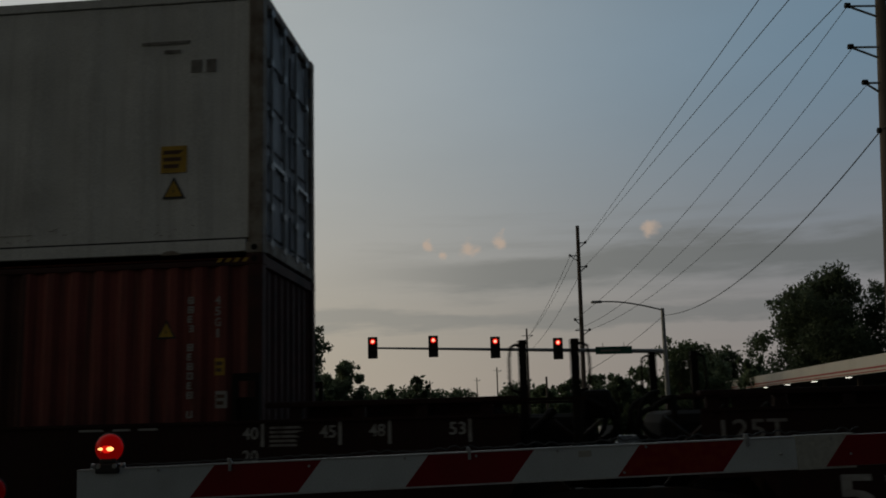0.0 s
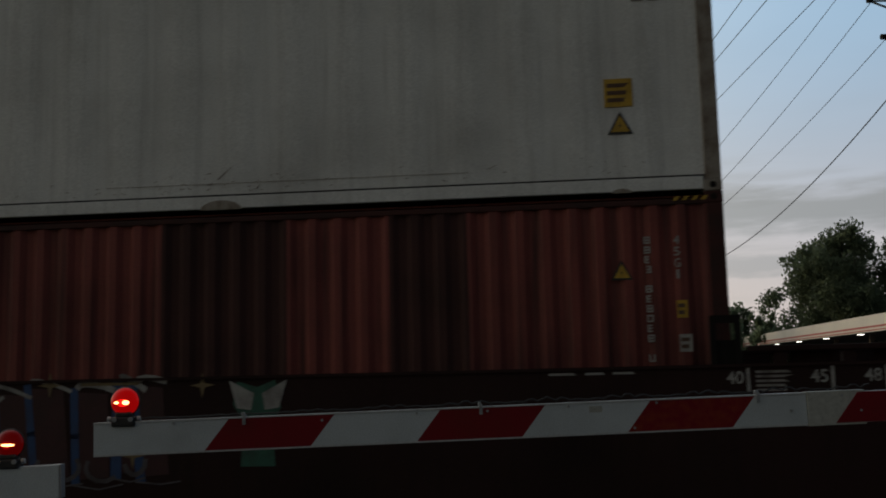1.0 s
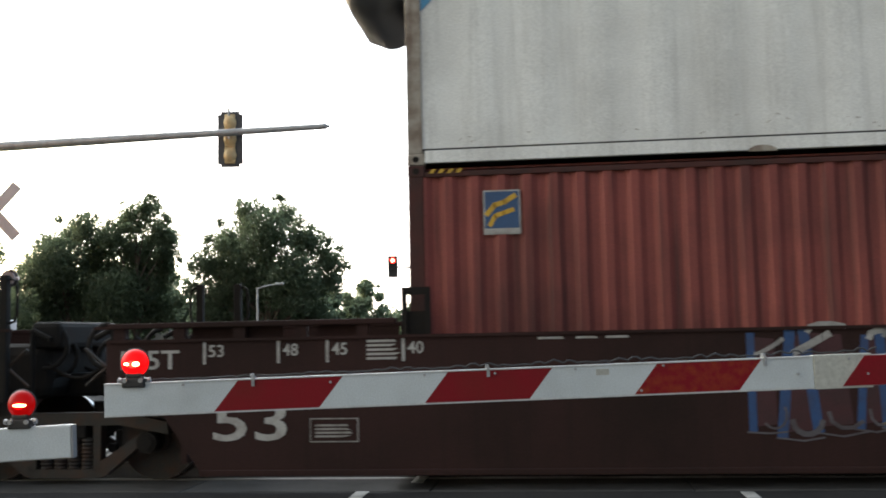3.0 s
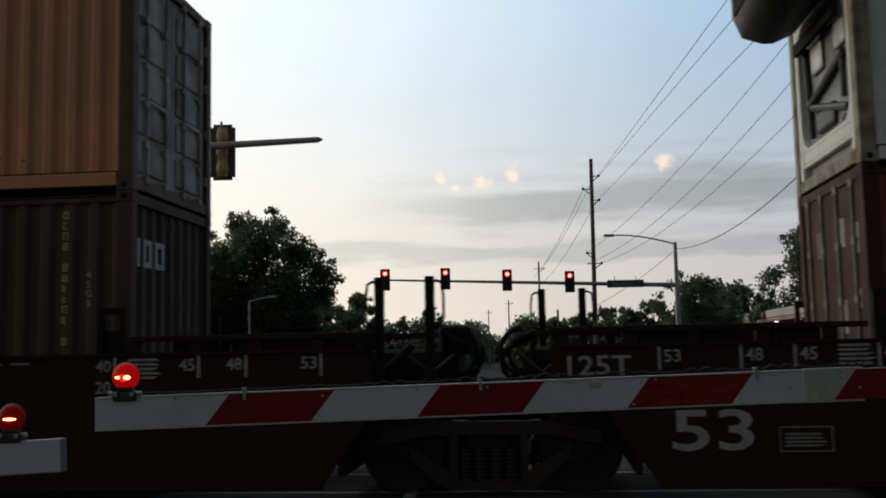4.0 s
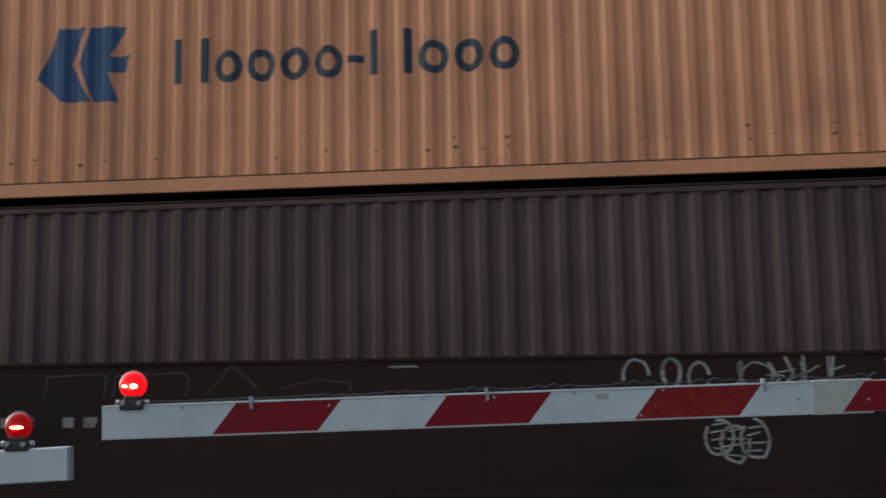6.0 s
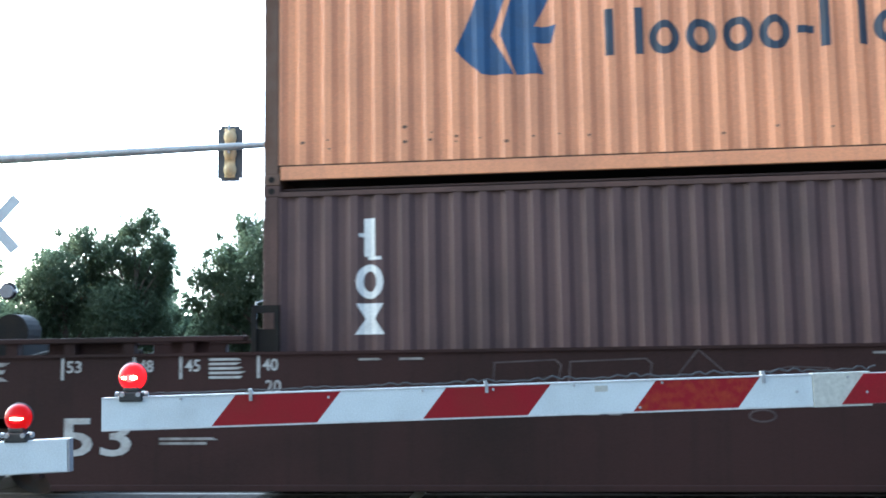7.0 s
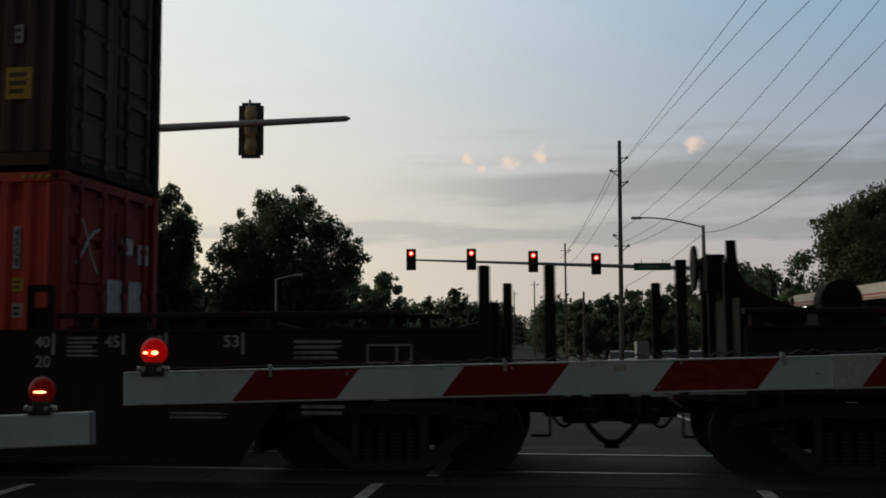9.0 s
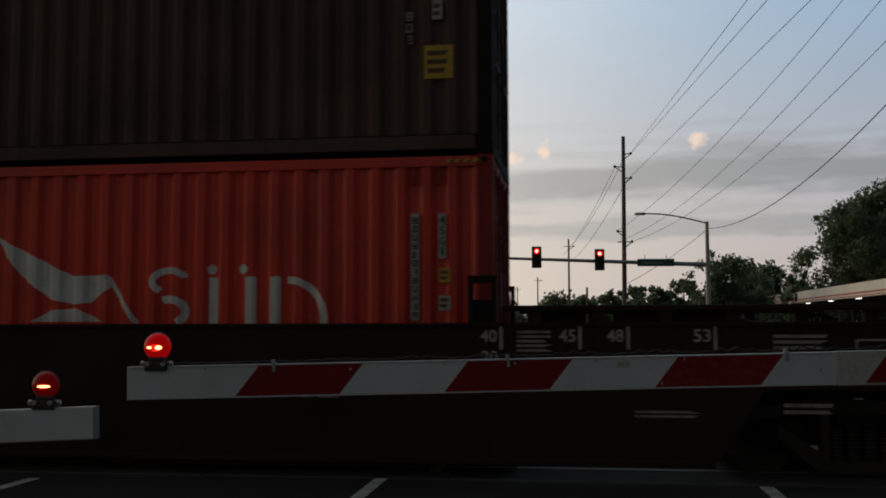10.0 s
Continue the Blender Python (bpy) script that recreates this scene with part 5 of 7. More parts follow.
lettering("length_mark", "20", "mark_white", carA, -2.74 - XA, 1.13, 0.155, 0.12, SIDE - 0.002)
print_block(carA, -15.28 - XA, -14.94 - XA, 1.23, 1.44, 5, "mark_white")
print_block(carA, -2.55 - XA, -2.2 - XA, 1.21, 1.42, 5, "mark_dim", 5)
print_block(carA, -15.80 - XA, -15.42 - XA, 0.49, 0.63, 4, "mark_dim", 8, True)
for a, b in ((-13.62, -13.36), (-13.26, -13.05), (-12.98, -12.75), (-4.46, -4.2), (-4.12, -3.93), (-3.86, -3.65)):
    print_block(carA, a - XA, b - XA, 1.395, 1.435, 1, "mark_white", 4)
# spray-painted letters: blue and white strokes with a green face beside them
g = bmesh.new()
h = bmesh.new()
h2 = bmesh.new()
fill = bmesh.new()
k2 = bmesh.new()
rnd = random.Random(21)
yy = (SIDE - 0.004, SIDE + 0.002)
a = -11.66 - XA
while a < -8.2 - XA:
    w = rnd.uniform(0.26, 0.52)
    lo, hi = rnd.uniform(0.46, 0.56), rnd.uniform(1.34, 1.44)
    k = rnd.uniform(-0.10, 0.12)
    stroke([(a, lo), (a + k * 0.5, (lo + hi) / 2), (a + k, hi)], rnd.uniform(0.06, 0.11), *yy, g)
    slab([(a + 0.04, lo + 0.03), (a + w * 0.72, lo + 0.05), (a + w * 0.72 + k * 0.8, hi - 0.04), (a + k + 0.03, hi - 0.02)], yy[0] + 0.0015, yy[1], fill)
    n = rnd.randint(5, 8)
    turn = rnd.uniform(0.3, 1.6)
    flip = rnd.choice((1, 1, -1))
    top = [(a + k + 0.04 + w * 0.55 * (1 - math.cos(u * 2.4 / n)), hi - 0.06 + flip * 0.12 * math.sin(turn + u * 2.2 / n)) for u in range(n)]
    stroke(top, rnd.uniform(0.03, 0.075), yy[0] - 0.002, yy[1], h)
    if rnd.random() < 0.7:
        turn = rnd.uniform(2.4, 4.2)
        low = [(a + 0.06 + w * 0.45 + w * 0.36 * math.cos(turn + u * 3.4 / n), lo + 0.14 + 0.13 * math.sin(turn + u * 3.4 / n)) for u in range(n)]
        stroke(low, rnd.uniform(0.02, 0.05), yy[0] - 0.002, yy[1], h2)
    stroke([(a - 0.05, lo - 0.02), (a + w * 0.5, lo - 0.05 + rnd.uniform(-0.02, 0.02)), (a + w, lo - 0.02)], 0.016, yy[0] - 0.0025, yy[1], h2)
    a += w * 0.86
for a, z in ((-9.42, 1.42), (-10.4, 0.58), (-8.55, 0.72), (-7.85, 1.39)):
    for q in range(2):
        t = q * math.pi / 2
        pts = [(a - XA + 0.125 * math.cos(t), z + 0.125 * math.sin(t)), (a - XA - 0.026 * math.sin(t), z + 0.026 * math.cos(t)), (a - XA - 0.125 * math.cos(t), z - 0.125 * math.sin(t)), (a - XA + 0.026 * math.sin(t), z - 0.026 * math.cos(t))]
        slab(pts, yy[0] - 0.0045 - 0.001 * q, yy[1], k2)
bars(k2, -9.10 - XA, -8.30 - XA, 1.395, 1.45, 1, yy[0] - 0.004, yy[1])
tagged(part("spray_paint", g, "spray_blue", carA, "blue spray-painted strokes"), kind="stuff")
tagged(part("spray_paint", h, "spray_white", carA, "white spray-painted outlines"), kind="stuff")
tagged(part("spray_paint", fill, "spray_maroon", carA, "maroon fill of spray-painted letters"), kind="stuff")
tagged(part("spray_paint", h2, "spray_faint", carA, "faded spray-painted curls"), kind="stuff")
tagged(part("spray_paint", k2, "spray_tan", carA, "tan spray-painted stars"), kind="stuff")
ow = slab([(a - XA, b) for a, b in ((-7.50, 1.42), (-7.30, 1.36), (-7.12, 1.43), (-7.06, 1.16), (-7.14, 1.02), (-7.12, 0.60), (-7.46, 0.60), (-7.44, 1.02), (-7.54, 1.2))], *yy)
tagged(part("spray_paint", ow, "spray_green", carA, "green spray-painted patch"), kind="stuff")
ow = bmesh.new()
slab([(a - XA, b) for a, b in ((-7.58, 1.43), (-7.50, 1.16), (-7.36, 1.14), (-7.33, 1.30))], yy[0] - 0.003, yy[1], ow)
slab([(a - XA, b) for a, b in ((-7.00, 1.43), (-7.08, 1.16), (-7.22, 1.14), (-7.25, 1.30))], yy[0] - 0.003, yy[1], ow)
for k in range(5):
    slab([(a - XA, b) for a, b in ((-7.47 + k * 0.085, 0.86), (-7.40 + k * 0.085, 0.86), (-7.43 + k * 0.085, 0.98))], yy[0] - 0.003, yy[1], ow)
tagged(part("spray_paint", ow, "spray_white", carA, "white spray-painted shapes"), kind="stuff")

carB = well_car(XB, "end", "joint", "dark brown end well car with two containers")
lettering("well_length", "53", "mark_white", carB, -36.01 - XB, 0.657, 0.74, 0.38, SIDE - 0.002)
size_marks(carB, (("53", -36.25 - XB, -0.12), ("48", -35.50 - XB, -0.12), ("45", -35.02 - XB, -0.12), ("40", -34.23 - XB, -0.12),
                  ("40", -22.36 - XB, 0.12), ("45", -21.50 - XB, 0.12), ("48", -21.02 - XB, 0.12), ("53", -20.27 - XB, 0.12)))
lettering("length_mark", "20", "mark_white", carB, -34.20 - XB, 1.14, 0.155, 0.12, SIDE - 0.002)
lettering("length_mark", "20", "mark_white", carB, -22.36 - XB, 1.14, 0.155, 0.12, SIDE - 0.002)
print_block(carB, -34.85 - XB, -34.47 - XB, 1.21, 1.43, 5, "mark_white")
print_block(carB, -22.10 - XB, -21.75 - XB, 1.21, 1.43, 5, "mark_white", 6)
print_block(carB, -37.45 - XB, -36.92 - XB, 1.20, 1.42, 3, "mark_dim", 7)
print_block(carB, -20.96 - XB, -20.5 - XB, 0.98, 1.10, 2, "mark_dim", 9)
print_block(carB, -20.96 - XB, -20.25 - XB, 0.81, 0.96, 3, "mark_dim", 10)
print_block(carB, -35.35 - XB, -34.75 - XB, 0.57, 0.66, 2, "mark_dim", 12)
for k in range(4):
    print_block(carB, -32.95 - XB + k * 0.22, -32.80 - XB + k * 0.22, 0.80, 0.98, 1, "mark_dim", 13 + k)
for k in range(5):
    print_block(carB, -31.85 - XB + k * 0.22, -31.70 - XB + k * 0.22, 0.80, 0.98, 1, "mark_dim", 23 + k)
for a, b in ((-33.35, -33.12), (-32.95, -32.70), (-28.55, -28.25), (-23.95, -23.68), (-23.6, -23.42), (-23.34, -23.12)):
    print_block(carB, a - XB, b - XB, 1.37, 1.41, 1, "mark_dim", 4)
h = bmesh.new()
rnd = random.Random(33)
for i, a in enumerate((-26.2, -25.98, -25.62, -25.36, -25.10)):
    wv_, hv_ = rnd.uniform(0.07, 0.16), rnd.uniform(0.13, 0.20)
    ph, rate = rnd.uniform(-0.9, 0.4), rnd.uniform(0.34, 0.5)
    loop = [(a - XB + 0.02 * u * (i % 2) + wv_ * math.cos(ph + u * rate), 1.25 + hv_ * math.sin(ph + u * rate) + rnd.uniform(-0.012, 0.012)) for u in range(9 + 2 * i)]
    stroke(loop, rnd.uniform(0.018, 0.034), *yy, h)
a = -24.95
while a < -24.35:
    stroke([(a - XB - 0.03, rnd.uniform(1.06, 1.14)), (a - XB + rnd.uniform(-0.06, 0.08), rnd.uniform(1.2, 1.28)), (a - XB + rnd.uniform(-0.05, 0.08), rnd.uniform(1.36, 1.44))], rnd.uniform(0.014, 0.026), *yy, h)
    stroke([(a - XB - 0.05, rnd.uniform(1.2, 1.3)), (a - XB + 0.09, rnd.uniform(1.22, 1.34))], 0.014, *yy, h)
    a += rnd.uniform(0.07, 0.13)
for a, z in ((-25.46, 0.70), (-25.32, 0.64), (-25.14, 0.67)):
    ph = rnd.uniform(0, 3)
    loop = [(a - XB + 0.13 * math.cos(ph + u * 0.5), z + rnd.uniform(0.15, 0.2) * math.sin(ph + u * 0.5)) for u in range(12)]
    stroke(loop, 0.024, *yy, h)
    for u in range(4):
        stroke([(a - XB - rnd.uniform(0.04, 0.11), z - 0.1 + u * 0.07), (a - XB + rnd.uniform(0.04, 0.1), z - 0.1 + u * 0.08 + rnd.uniform(-0.02, 0.02))], 0.014, *yy, h)
tagged(part("spray_paint", h, "spray_white", carB, "white spray-painted loops"), kind="stuff")
# faint chalked outlines along the side
h = bmesh.new()
for a, b in ((-32.05, -31.40), (-31.33, -30.55)):
    stroke([(a - XB, 1.13), (a + 0.02 - XB, 1.34), (b - 0.05 - XB, 1.36), (b - XB, 1.31), (b - 0.03 - XB, 1.14)], 0.014, *yy, h)
stroke([(-30.35 - XB, 1.16), (-30.12 - XB, 1.44), (-29.86 - XB, 1.20)], 0.013, *yy, h)
stroke([(-29.6 - XB, 1.2), (-29.3 - XB, 1.27), (-28.95 - XB, 1.25), (-28.9 - XB, 1.13)], 0.012, *yy, h)
stroke([(-29.56 - XB + 0.12 * math.cos(u * 0.5), 0.82 + 0.055 * math.sin(u * 0.5)) for u in range(14)], 0.016, *yy, h)
tagged(part("chalk_outline", h, "well_chalk", carB, "faint chalked outlines"), kind="stuff")
# raised end with a hand brake
bm = slab([(a - XB, b) for a, b in ((-38.88, 0.90), (-38.88, 2.38), (-38.78, 2.38), (-38.76, 2.04), (-38.66, 1.90), (-38.42, 1.76), (-38.14, 1.66), (-38.14, 0.90))], 0.95, 1.0)
part("end_gusset", bm, "well", carB, "raised curved end plate")
for x, y0, zt in ((-39.47, -0.15, 2.11), (-39.5, 2.35, 2.0)):
    part("end_post", box(x - 0.055 - XB, x + 0.055 - XB, y0, y0 + 0.10, 0.84, zt, bevel=0.015), "steel_dark", carB, "upright end post")
part("end_platform", box(-39.58 - XB, -38.85 - XB, SIDE + 0.02, WIDE - SIDE - 0.02, 0.78, 0.838), "well", carB)
for y0, zt in ((0.55, 2.12), (1.75, 2.05), (2.35, 2.12)):
    part("end_post", box(-38.97 - XB, -38.87 - XB, y0, y0 + 0.09, 0.9, zt, bevel=0.01), "steel_dark", carB)
part("end_screen", box(-38.90 - XB, -38.88 - XB, 0.1, 2.3, 0.92, 1.75), "steel_dark", carB)
bm = bmesh.new()
rod(bm, (-39.17 - XB, 1.5, 2.12), (-39.13 - XB, 1.5, 2.12), 0.25, 20)
rod(bm, (-39.17 - XB, 1.5, 2.12), (-38.92 - XB, 1.5, 2.12), 0.03, 8)
part("brake_wheel", bm, "steel_dark", carB, "hand brake wheel")
part("brake_housing", box(-39.08 - XB, -38.88 - XB, 1.02, 1.7, 1.85, 2.24, bevel=0.02), "steel_dark", carB)
bm = bmesh.new()
rod(bm, (-37.70 - XB, 1.05, 1.74), (-37.70 - XB, 1.35, 1.74), 0.215, 22)
part("air_reservoir", bm, "steel_dark", carB, "round air reservoir", smooth=False)
part("reservoir_cradle", box(-37.95 - XB, -37.45 - XB, 0.9, 1.5, 0.9, 1.60), "steel_dark", carB)

carC = well_car(XC, "joint", "end", "dark brown well car carrying a red container")
size_marks(carC, (("40", -45.87 - XC, 0.12), ("45", -45.12 - XC, 0.12), ("48", -44.67 - XC, 0.12), ("53", -43.87 - XC, 0.12)))
lettering("length_mark", "20", "mark_white", carC, -45.86 - XC, 1.15, 0.155, 0.12, SIDE - 0.002)
print_block(carC, -45.60 - XC, -45.25 - XC, 1.19, 1.41, 5, "mark_dim", 15)
print_block(carC, -43.23 - XC, -42.72 - XC, 1.16, 1.37, 4, "mark_dim", 16)
print_block(carC, -43.15 - XC, -42.6 - XC, 0.62, 0.74, 2, "mark_dim", 17)
lettering("car_number", "552", "mark_dim", carC, -47.65 - XC, 0.87, 0.62, 0.24, SIDE - 0.002)
print_block(carC, -44.5 - XC, -43.8 - XC, 0.58, 0.66, 2, "mark_dim", 19)
fb = bmesh.new()
for pts in ([(-42.50, 1.13), (-42.05, 1.13), (-42.05, 1.145), (-42.5, 1.145)], [(-42.50, 1.30), (-42.05, 1.30), (-42.05, 1.315), (-42.5, 1.315)], [(-42.50, 1.13), (-42.485, 1.13), (-42.485, 1.315), (-42.5, 1.315)], [(-42.065, 1.13), (-42.05, 1.13), (-42.05, 1.315), (-42.065, 1.315)], [(-42.21, 1.13), (-42.195, 1.13), (-42.195, 1.315), (-42.21, 1.315)]):
    slab([(a - XC, b) for a, b in pts], SIDE - 0.004, SIDE + 0.002, fb)
part("stencil_border", fb, "mark_white", carC)
for x, y0, zt in ((-41.36, -0.15, 2.08), (-40.72, -0.15, 2.08), (-41.3, 2.45, 2.02), (-41.36, 1.1, 1.75)):
    part("end_post", box(x - 0.055 - XC, x + 0.055 - XC, y0, y0 + 0.10, 0.84, zt, bevel=0.015), "steel_dark", carC, "upright end post")
part("end_platform", box(-41.45 - XC, -40.62 - XC, SIDE + 0.02, WIDE - SIDE - 0.02, 0.78, 0.838), "well", carC)
part("end_grating", box(-41.30 - XC, -40.66 - XC, SIDE, SIDE + 0.03, 0.86, 1.0), "steel_dark", carC)

# ---- the two gate arms across the lanes ----
def warning_lamp(name, x, y, z, glowmat, label):
    g = thing(name, label, "warning light", "gate lamps", pose(x, y, z))
    bm = bmesh.new()
    bx(bm, -0.044, 0.044, -0.03, 0.03, -0.015, 0.022, bevel=0.006)
    bx(bm, -0.03, 0.03, -0.026, 0.026, 0.02, 0.04, bevel=0.006)
    base = part("base", bm, "black_plastic", g)
    for s in (-1, 1):
        part("clamp_bolt", rod(bmesh.new(), (s * 0.03, -0.038, 0.012), (s * 0.03, -0.028, 0.012), 0.009, 8), "galv", base)
        part("wing_nut", rod(bmesh.new(), (s * 0.050, -0.01, 0.012), (s * 0.062, -0.01, 0.014), 0.010, 8), "galv", base)
    bm = bmesh.new()
    bmesh.ops.create_uvsphere(bm, u_segments=24, v_segments=14, radius=0.052, matrix=Matrix.Translation((0, 0, 0.078)) @ Matrix.Diagonal((1, 0.72, 1, 1)))
    lens = part("lens", bm, glowmat, g, "round red lens, lit", smooth=True)
    bm = bmesh.new()
    for k in range(24):
        a, b = k * math.tau / 24, (k + 1) * math.tau / 24
        rod(bm, (0.052 * math.cos(a), 0.004, 0.078 + 0.052 * math.sin(a)), (0.052 * math.cos(b), 0.004, 0.078 + 0.052 * math.sin(b)), 0.0045, 6)
    part("rim", bm, "black_plastic", g)
    bm = bmesh.new()
    bmesh.ops.create_uvsphere(bm, u_segments=20, v_segments=12, radius=0.040, matrix=Matrix.Translation((0.0, -0.010, 0.076)) @ Matrix.Diagonal((1.0, 0.72, 0.80, 1)))
    part("inner_glow", bm, "glow_inner" if glowmat == "glow_lamp" else "glow_lamp", lens, smooth=True)
    for dx, w, h in ((0.012, 0.014, 0.008), (-0.022, 0.012, 0.005)) if glowmat == "glow_lamp" else ((0.006, 0.026, 0.005),):
        bm = bmesh.new()
        bmesh.ops.create_uvsphere(bm, u_segments=12, v_segments=8, radius=1.0, matrix=Matrix.Translation((dx, -0.039 + abs(dx) * 0.28, 0.075)) @ Matrix.Diagonal((w, 0.006, h, 1)))
        part("filament", bm, "glow_spark", lens, smooth=True)
    return g


GY = 3.79
gate = thing("crossing_gate", "lowered crossing gate with a red and white striped arm", "crossing gate", "crossing gates", pose(-1.225, GY, 1.181, 0, -1.05, 0))
TALL = 0.126
edges = [0.0, 0.45, 0.85, 1.253, 1.655, 2.06, 2.465]
cols = ["gate_white", "gate_red", "gate_white", "gate_red", "gate_white", "gate_red"]
lean = 0.092
part("core", box(0.001, 5.6, 0.004, 0.03, 0.004, TALL - 0.004), "gate_edge", gate, "pale fibreglass arm")
for i, mt in enumerate(cols):
    a, b = edges[i], edges[i + 1]
    pts = [(a if i == 0 else a - 0.035, 0.006), (b - 0.035, 0.006), (b + lean - 0.035, TALL - 0.006), (a if i == 0 else a + lean - 0.035, TALL - 0.006)]
    part("stripe", slab(pts, 0.0, 0.006), "gate_red_worn" if i == 5 else mt, gate)
part("stripe", slab([(2.43, 0.006), (2.722, 0.006), (2.722, TALL - 0.006), (2.43 + lean, TALL - 0.006)], 0.0, 0.006), "gate_white", gate)
part("sleeve", box(2.724, 2.95, -0.004, 0.034, -0.003, TALL + 0.002, bevel=0.002), "gate_sleeve", gate, "grey joint sleeve")
for k in range(4):
    a = 2.83 + k * 0.81
    part("stripe", slab([(a, 0.006), (a + 0.40, 0.006), (a + 0.40 + lean, TALL - 0.006), (a + lean, TALL - 0.006)], -0.007, 0.004), "gate_red", gate)
    part("stripe", slab([(a + 0.402, 0.006), (a + 0.808, 0.006), (a + 0.808 + lean, TALL - 0.006), (a + 0.402 + lean, TALL - 0.006)], -0.006, 0.004), "gate_white", gate)
for z in (0.0, TALL - 0.005):
    part("edge_strip", box(0.0, 2.72, -0.003, 0.033, z, z + 0.005), "gate_edge", gate)
for x in (0.565, 1.465, 2.535):
    bm = bmesh.new()
    bx(bm, x - 0.006, x + 0.006, -0.006, 0.03, TALL - 0.03, TALL + 0.008)
    bx(bm, x - 0.010, x + 0.002, -0.007, 0.02, TALL + 0.006, TALL + 0.016)
    part("cable_clip", bm, "galv", gate)
for x, z in ((0.86, 0.10), (1.22, 0.112), (1.49, 0.108), (1.80, 0.112), (2.14, 0.112), (2.66, 0.06), (2.86, 0.11), (2.93, 0.05), (0.30, 0.112), (2.05, 0.02)):
    part("rivet", rod(bmesh.new(), (x, -0.009, z), (x, 0.0, z), 0.005, 8), "galv", gate)
part("sticker", slab([(1.88, 0.085), (1.93, 0.085), (1.93, 0.108), (1.88, 0.108)], -0.0012, 0.002), "gate_sleeve", gate)
wave = []
for k in range(160):
    x = 0.12 + k * 0.018
    amp = 0.005 + 0.013 * max(0.0, min(1.0, (x - 0.5) / 1.0))
    wave.append((x, 0.018, TALL + 0.007 + amp * abs(math.sin(k * 0.9)) * (0.6 + 0.4 * math.sin(k * 0.37))))
tube("lamp_cable", wave, 0.0035, "cable", gate, "thin black cable along the arm")
warning_lamp("gate_lamp", -1.115, GY + 0.016, 1.306, "glow_lamp", "lit red lamp on the tip of a gate arm")

gate2 = thing("crossing_gate", "second lowered crossing gate with a white arm tip", "crossing gate", "crossing gates", pose(-1.352, GY + 0.02, 1.030, 0, 2.2, 180))
part("core", box(0.001, 4.0, -0.035, 0.0, 0.0, TALL, bevel=0.003), "gate_edge", gate2)
# thin piece over the arm's end face, its shade put in as grey
part("end_cap", box(-0.006, 0.002, -0.036, 0.004, 0.001, TALL - 0.001), "clear_lens", gate2, "end face of the arm, greyed for shade")
part("stripe", box(0.004, 0.75, 0.0, 0.004, 0.005, TALL - 0.005), "gate_white", gate2)
for k in range(3):
    a = 0.76 + k * 0.81
    part("stripe", slab([(a, 0.006), (a + 0.40, 0.006), (a + 0.40 + lean, TALL - 0.006), (a + lean, TALL - 0.006)], 0.0, 0.004), "gate_red", gate2)
warning_lamp("gate_lamp", -1.552, GY + 0.037, 1.158, "glow_lamp_dim", "lit red lamp on a white gate tip")
# the arms' pivots stand outside the view
for g, x in ((gate, 4.45), (gate2, -5.3)):
    place = g.matrix_basis.inverted() @ pose(x, GY + 0.05, 0)
    part("post", rod(bmesh.new(), (0, 0.2, -0.02), (0, 0.2, 3.2), 0.055, 14), "galv", g, "galvanised gate post", place)
    part("housing", box(-0.22, 0.22, 0.0, 0.42, 0.75, 1.45, bevel=0.03), "galv", g, "grey gate mechanism housing", place)


# ---- traffic signals ----
def signal_head(x, y, z, tall, lit=True):
    s = thing("traffic_signal", "black traffic signal head showing red" if lit else "traffic signal with black backplate seen from behind", "traffic light", "traffic signals", pose(x, y, z))
    h = tall / 2
    w = tall * 0.225
    part("housing", box(-w, w, -0.02, 0.16, -h, h, bevel=0.03), "signal_black", s)
    for k, zz in enumerate((tall * 0.28, 0.0, -tall * 0.28)):
        r = tall * 0.125
        if k == 0 and lit:
            lens = part("lens", rod(bmesh.new(), (0, -0.03, zz), (0, -0.02, zz), r, 20), "glow_red", s, "lit red lens")
            part("core", rod(bmesh.new(), (0, -0.034, zz), (0, -0.028, zz), r * 0.55, 16), "glow_core", lens)
        else:
            part("lens", rod(bmesh.new(), (0, -0.03, zz), (0, -0.02, zz), r, 20), "black_plastic", s, "unlit lens")
        bm = bmesh.new()
        for q in range(9):
            a, b = math.pi * q / 9, math.pi * (q + 1) / 9
            v = [bm.verts.new(p) for p in ((r * 1.1 * math.cos(a), -0.02, zz + r * 1.1 * math.sin(a)), (r * 1.1 * math.cos(b), -0.02, zz + r * 1.1 * math.sin(b)),
                                           (r * 1.1 * math.cos(b), -0.24, zz + r * 1.1 * math.sin(b)), (r * 1.1 * math.cos(a), -0.24, zz + r * 1.1 * math.sin(a)))]
            bm.faces.new(v)
        bmesh.ops.solidify(bm, geom=bm.faces[:], thickness=0.008)
        part("visor", bm, "signal_black", s)
    return s


for x, z in ((-1.76, 5.29), (1.61, 5.29), (5.07, 5.15), (8.59, 5.0)):
    signal_head(x, 54.75, z, 1.2)
mast = thing("signal_mast", "galvanised signal mast with a long arm and a street lamp", "signal pole", "signal masts", pose(14.68, 55, -1.0))
part("pole", rod(bmesh.new(), (0, 0, 0), (0, 0, 8.15), 0.17, 16, 0.10), "galv", mast)
part("arm", rod(bmesh.new(), (0, 0.05, 5.72), (-16.6, 0.05, 6.30), 0.13, 12, 0.05), "galv", mast)
tube("lamp_arm", [(-3.6 * u, 0, 8.05 + 0.55 * math.sin(u * math.pi * 0.55)) for u in [k / 10 for k in range(11)]], 0.045, "galv", mast)
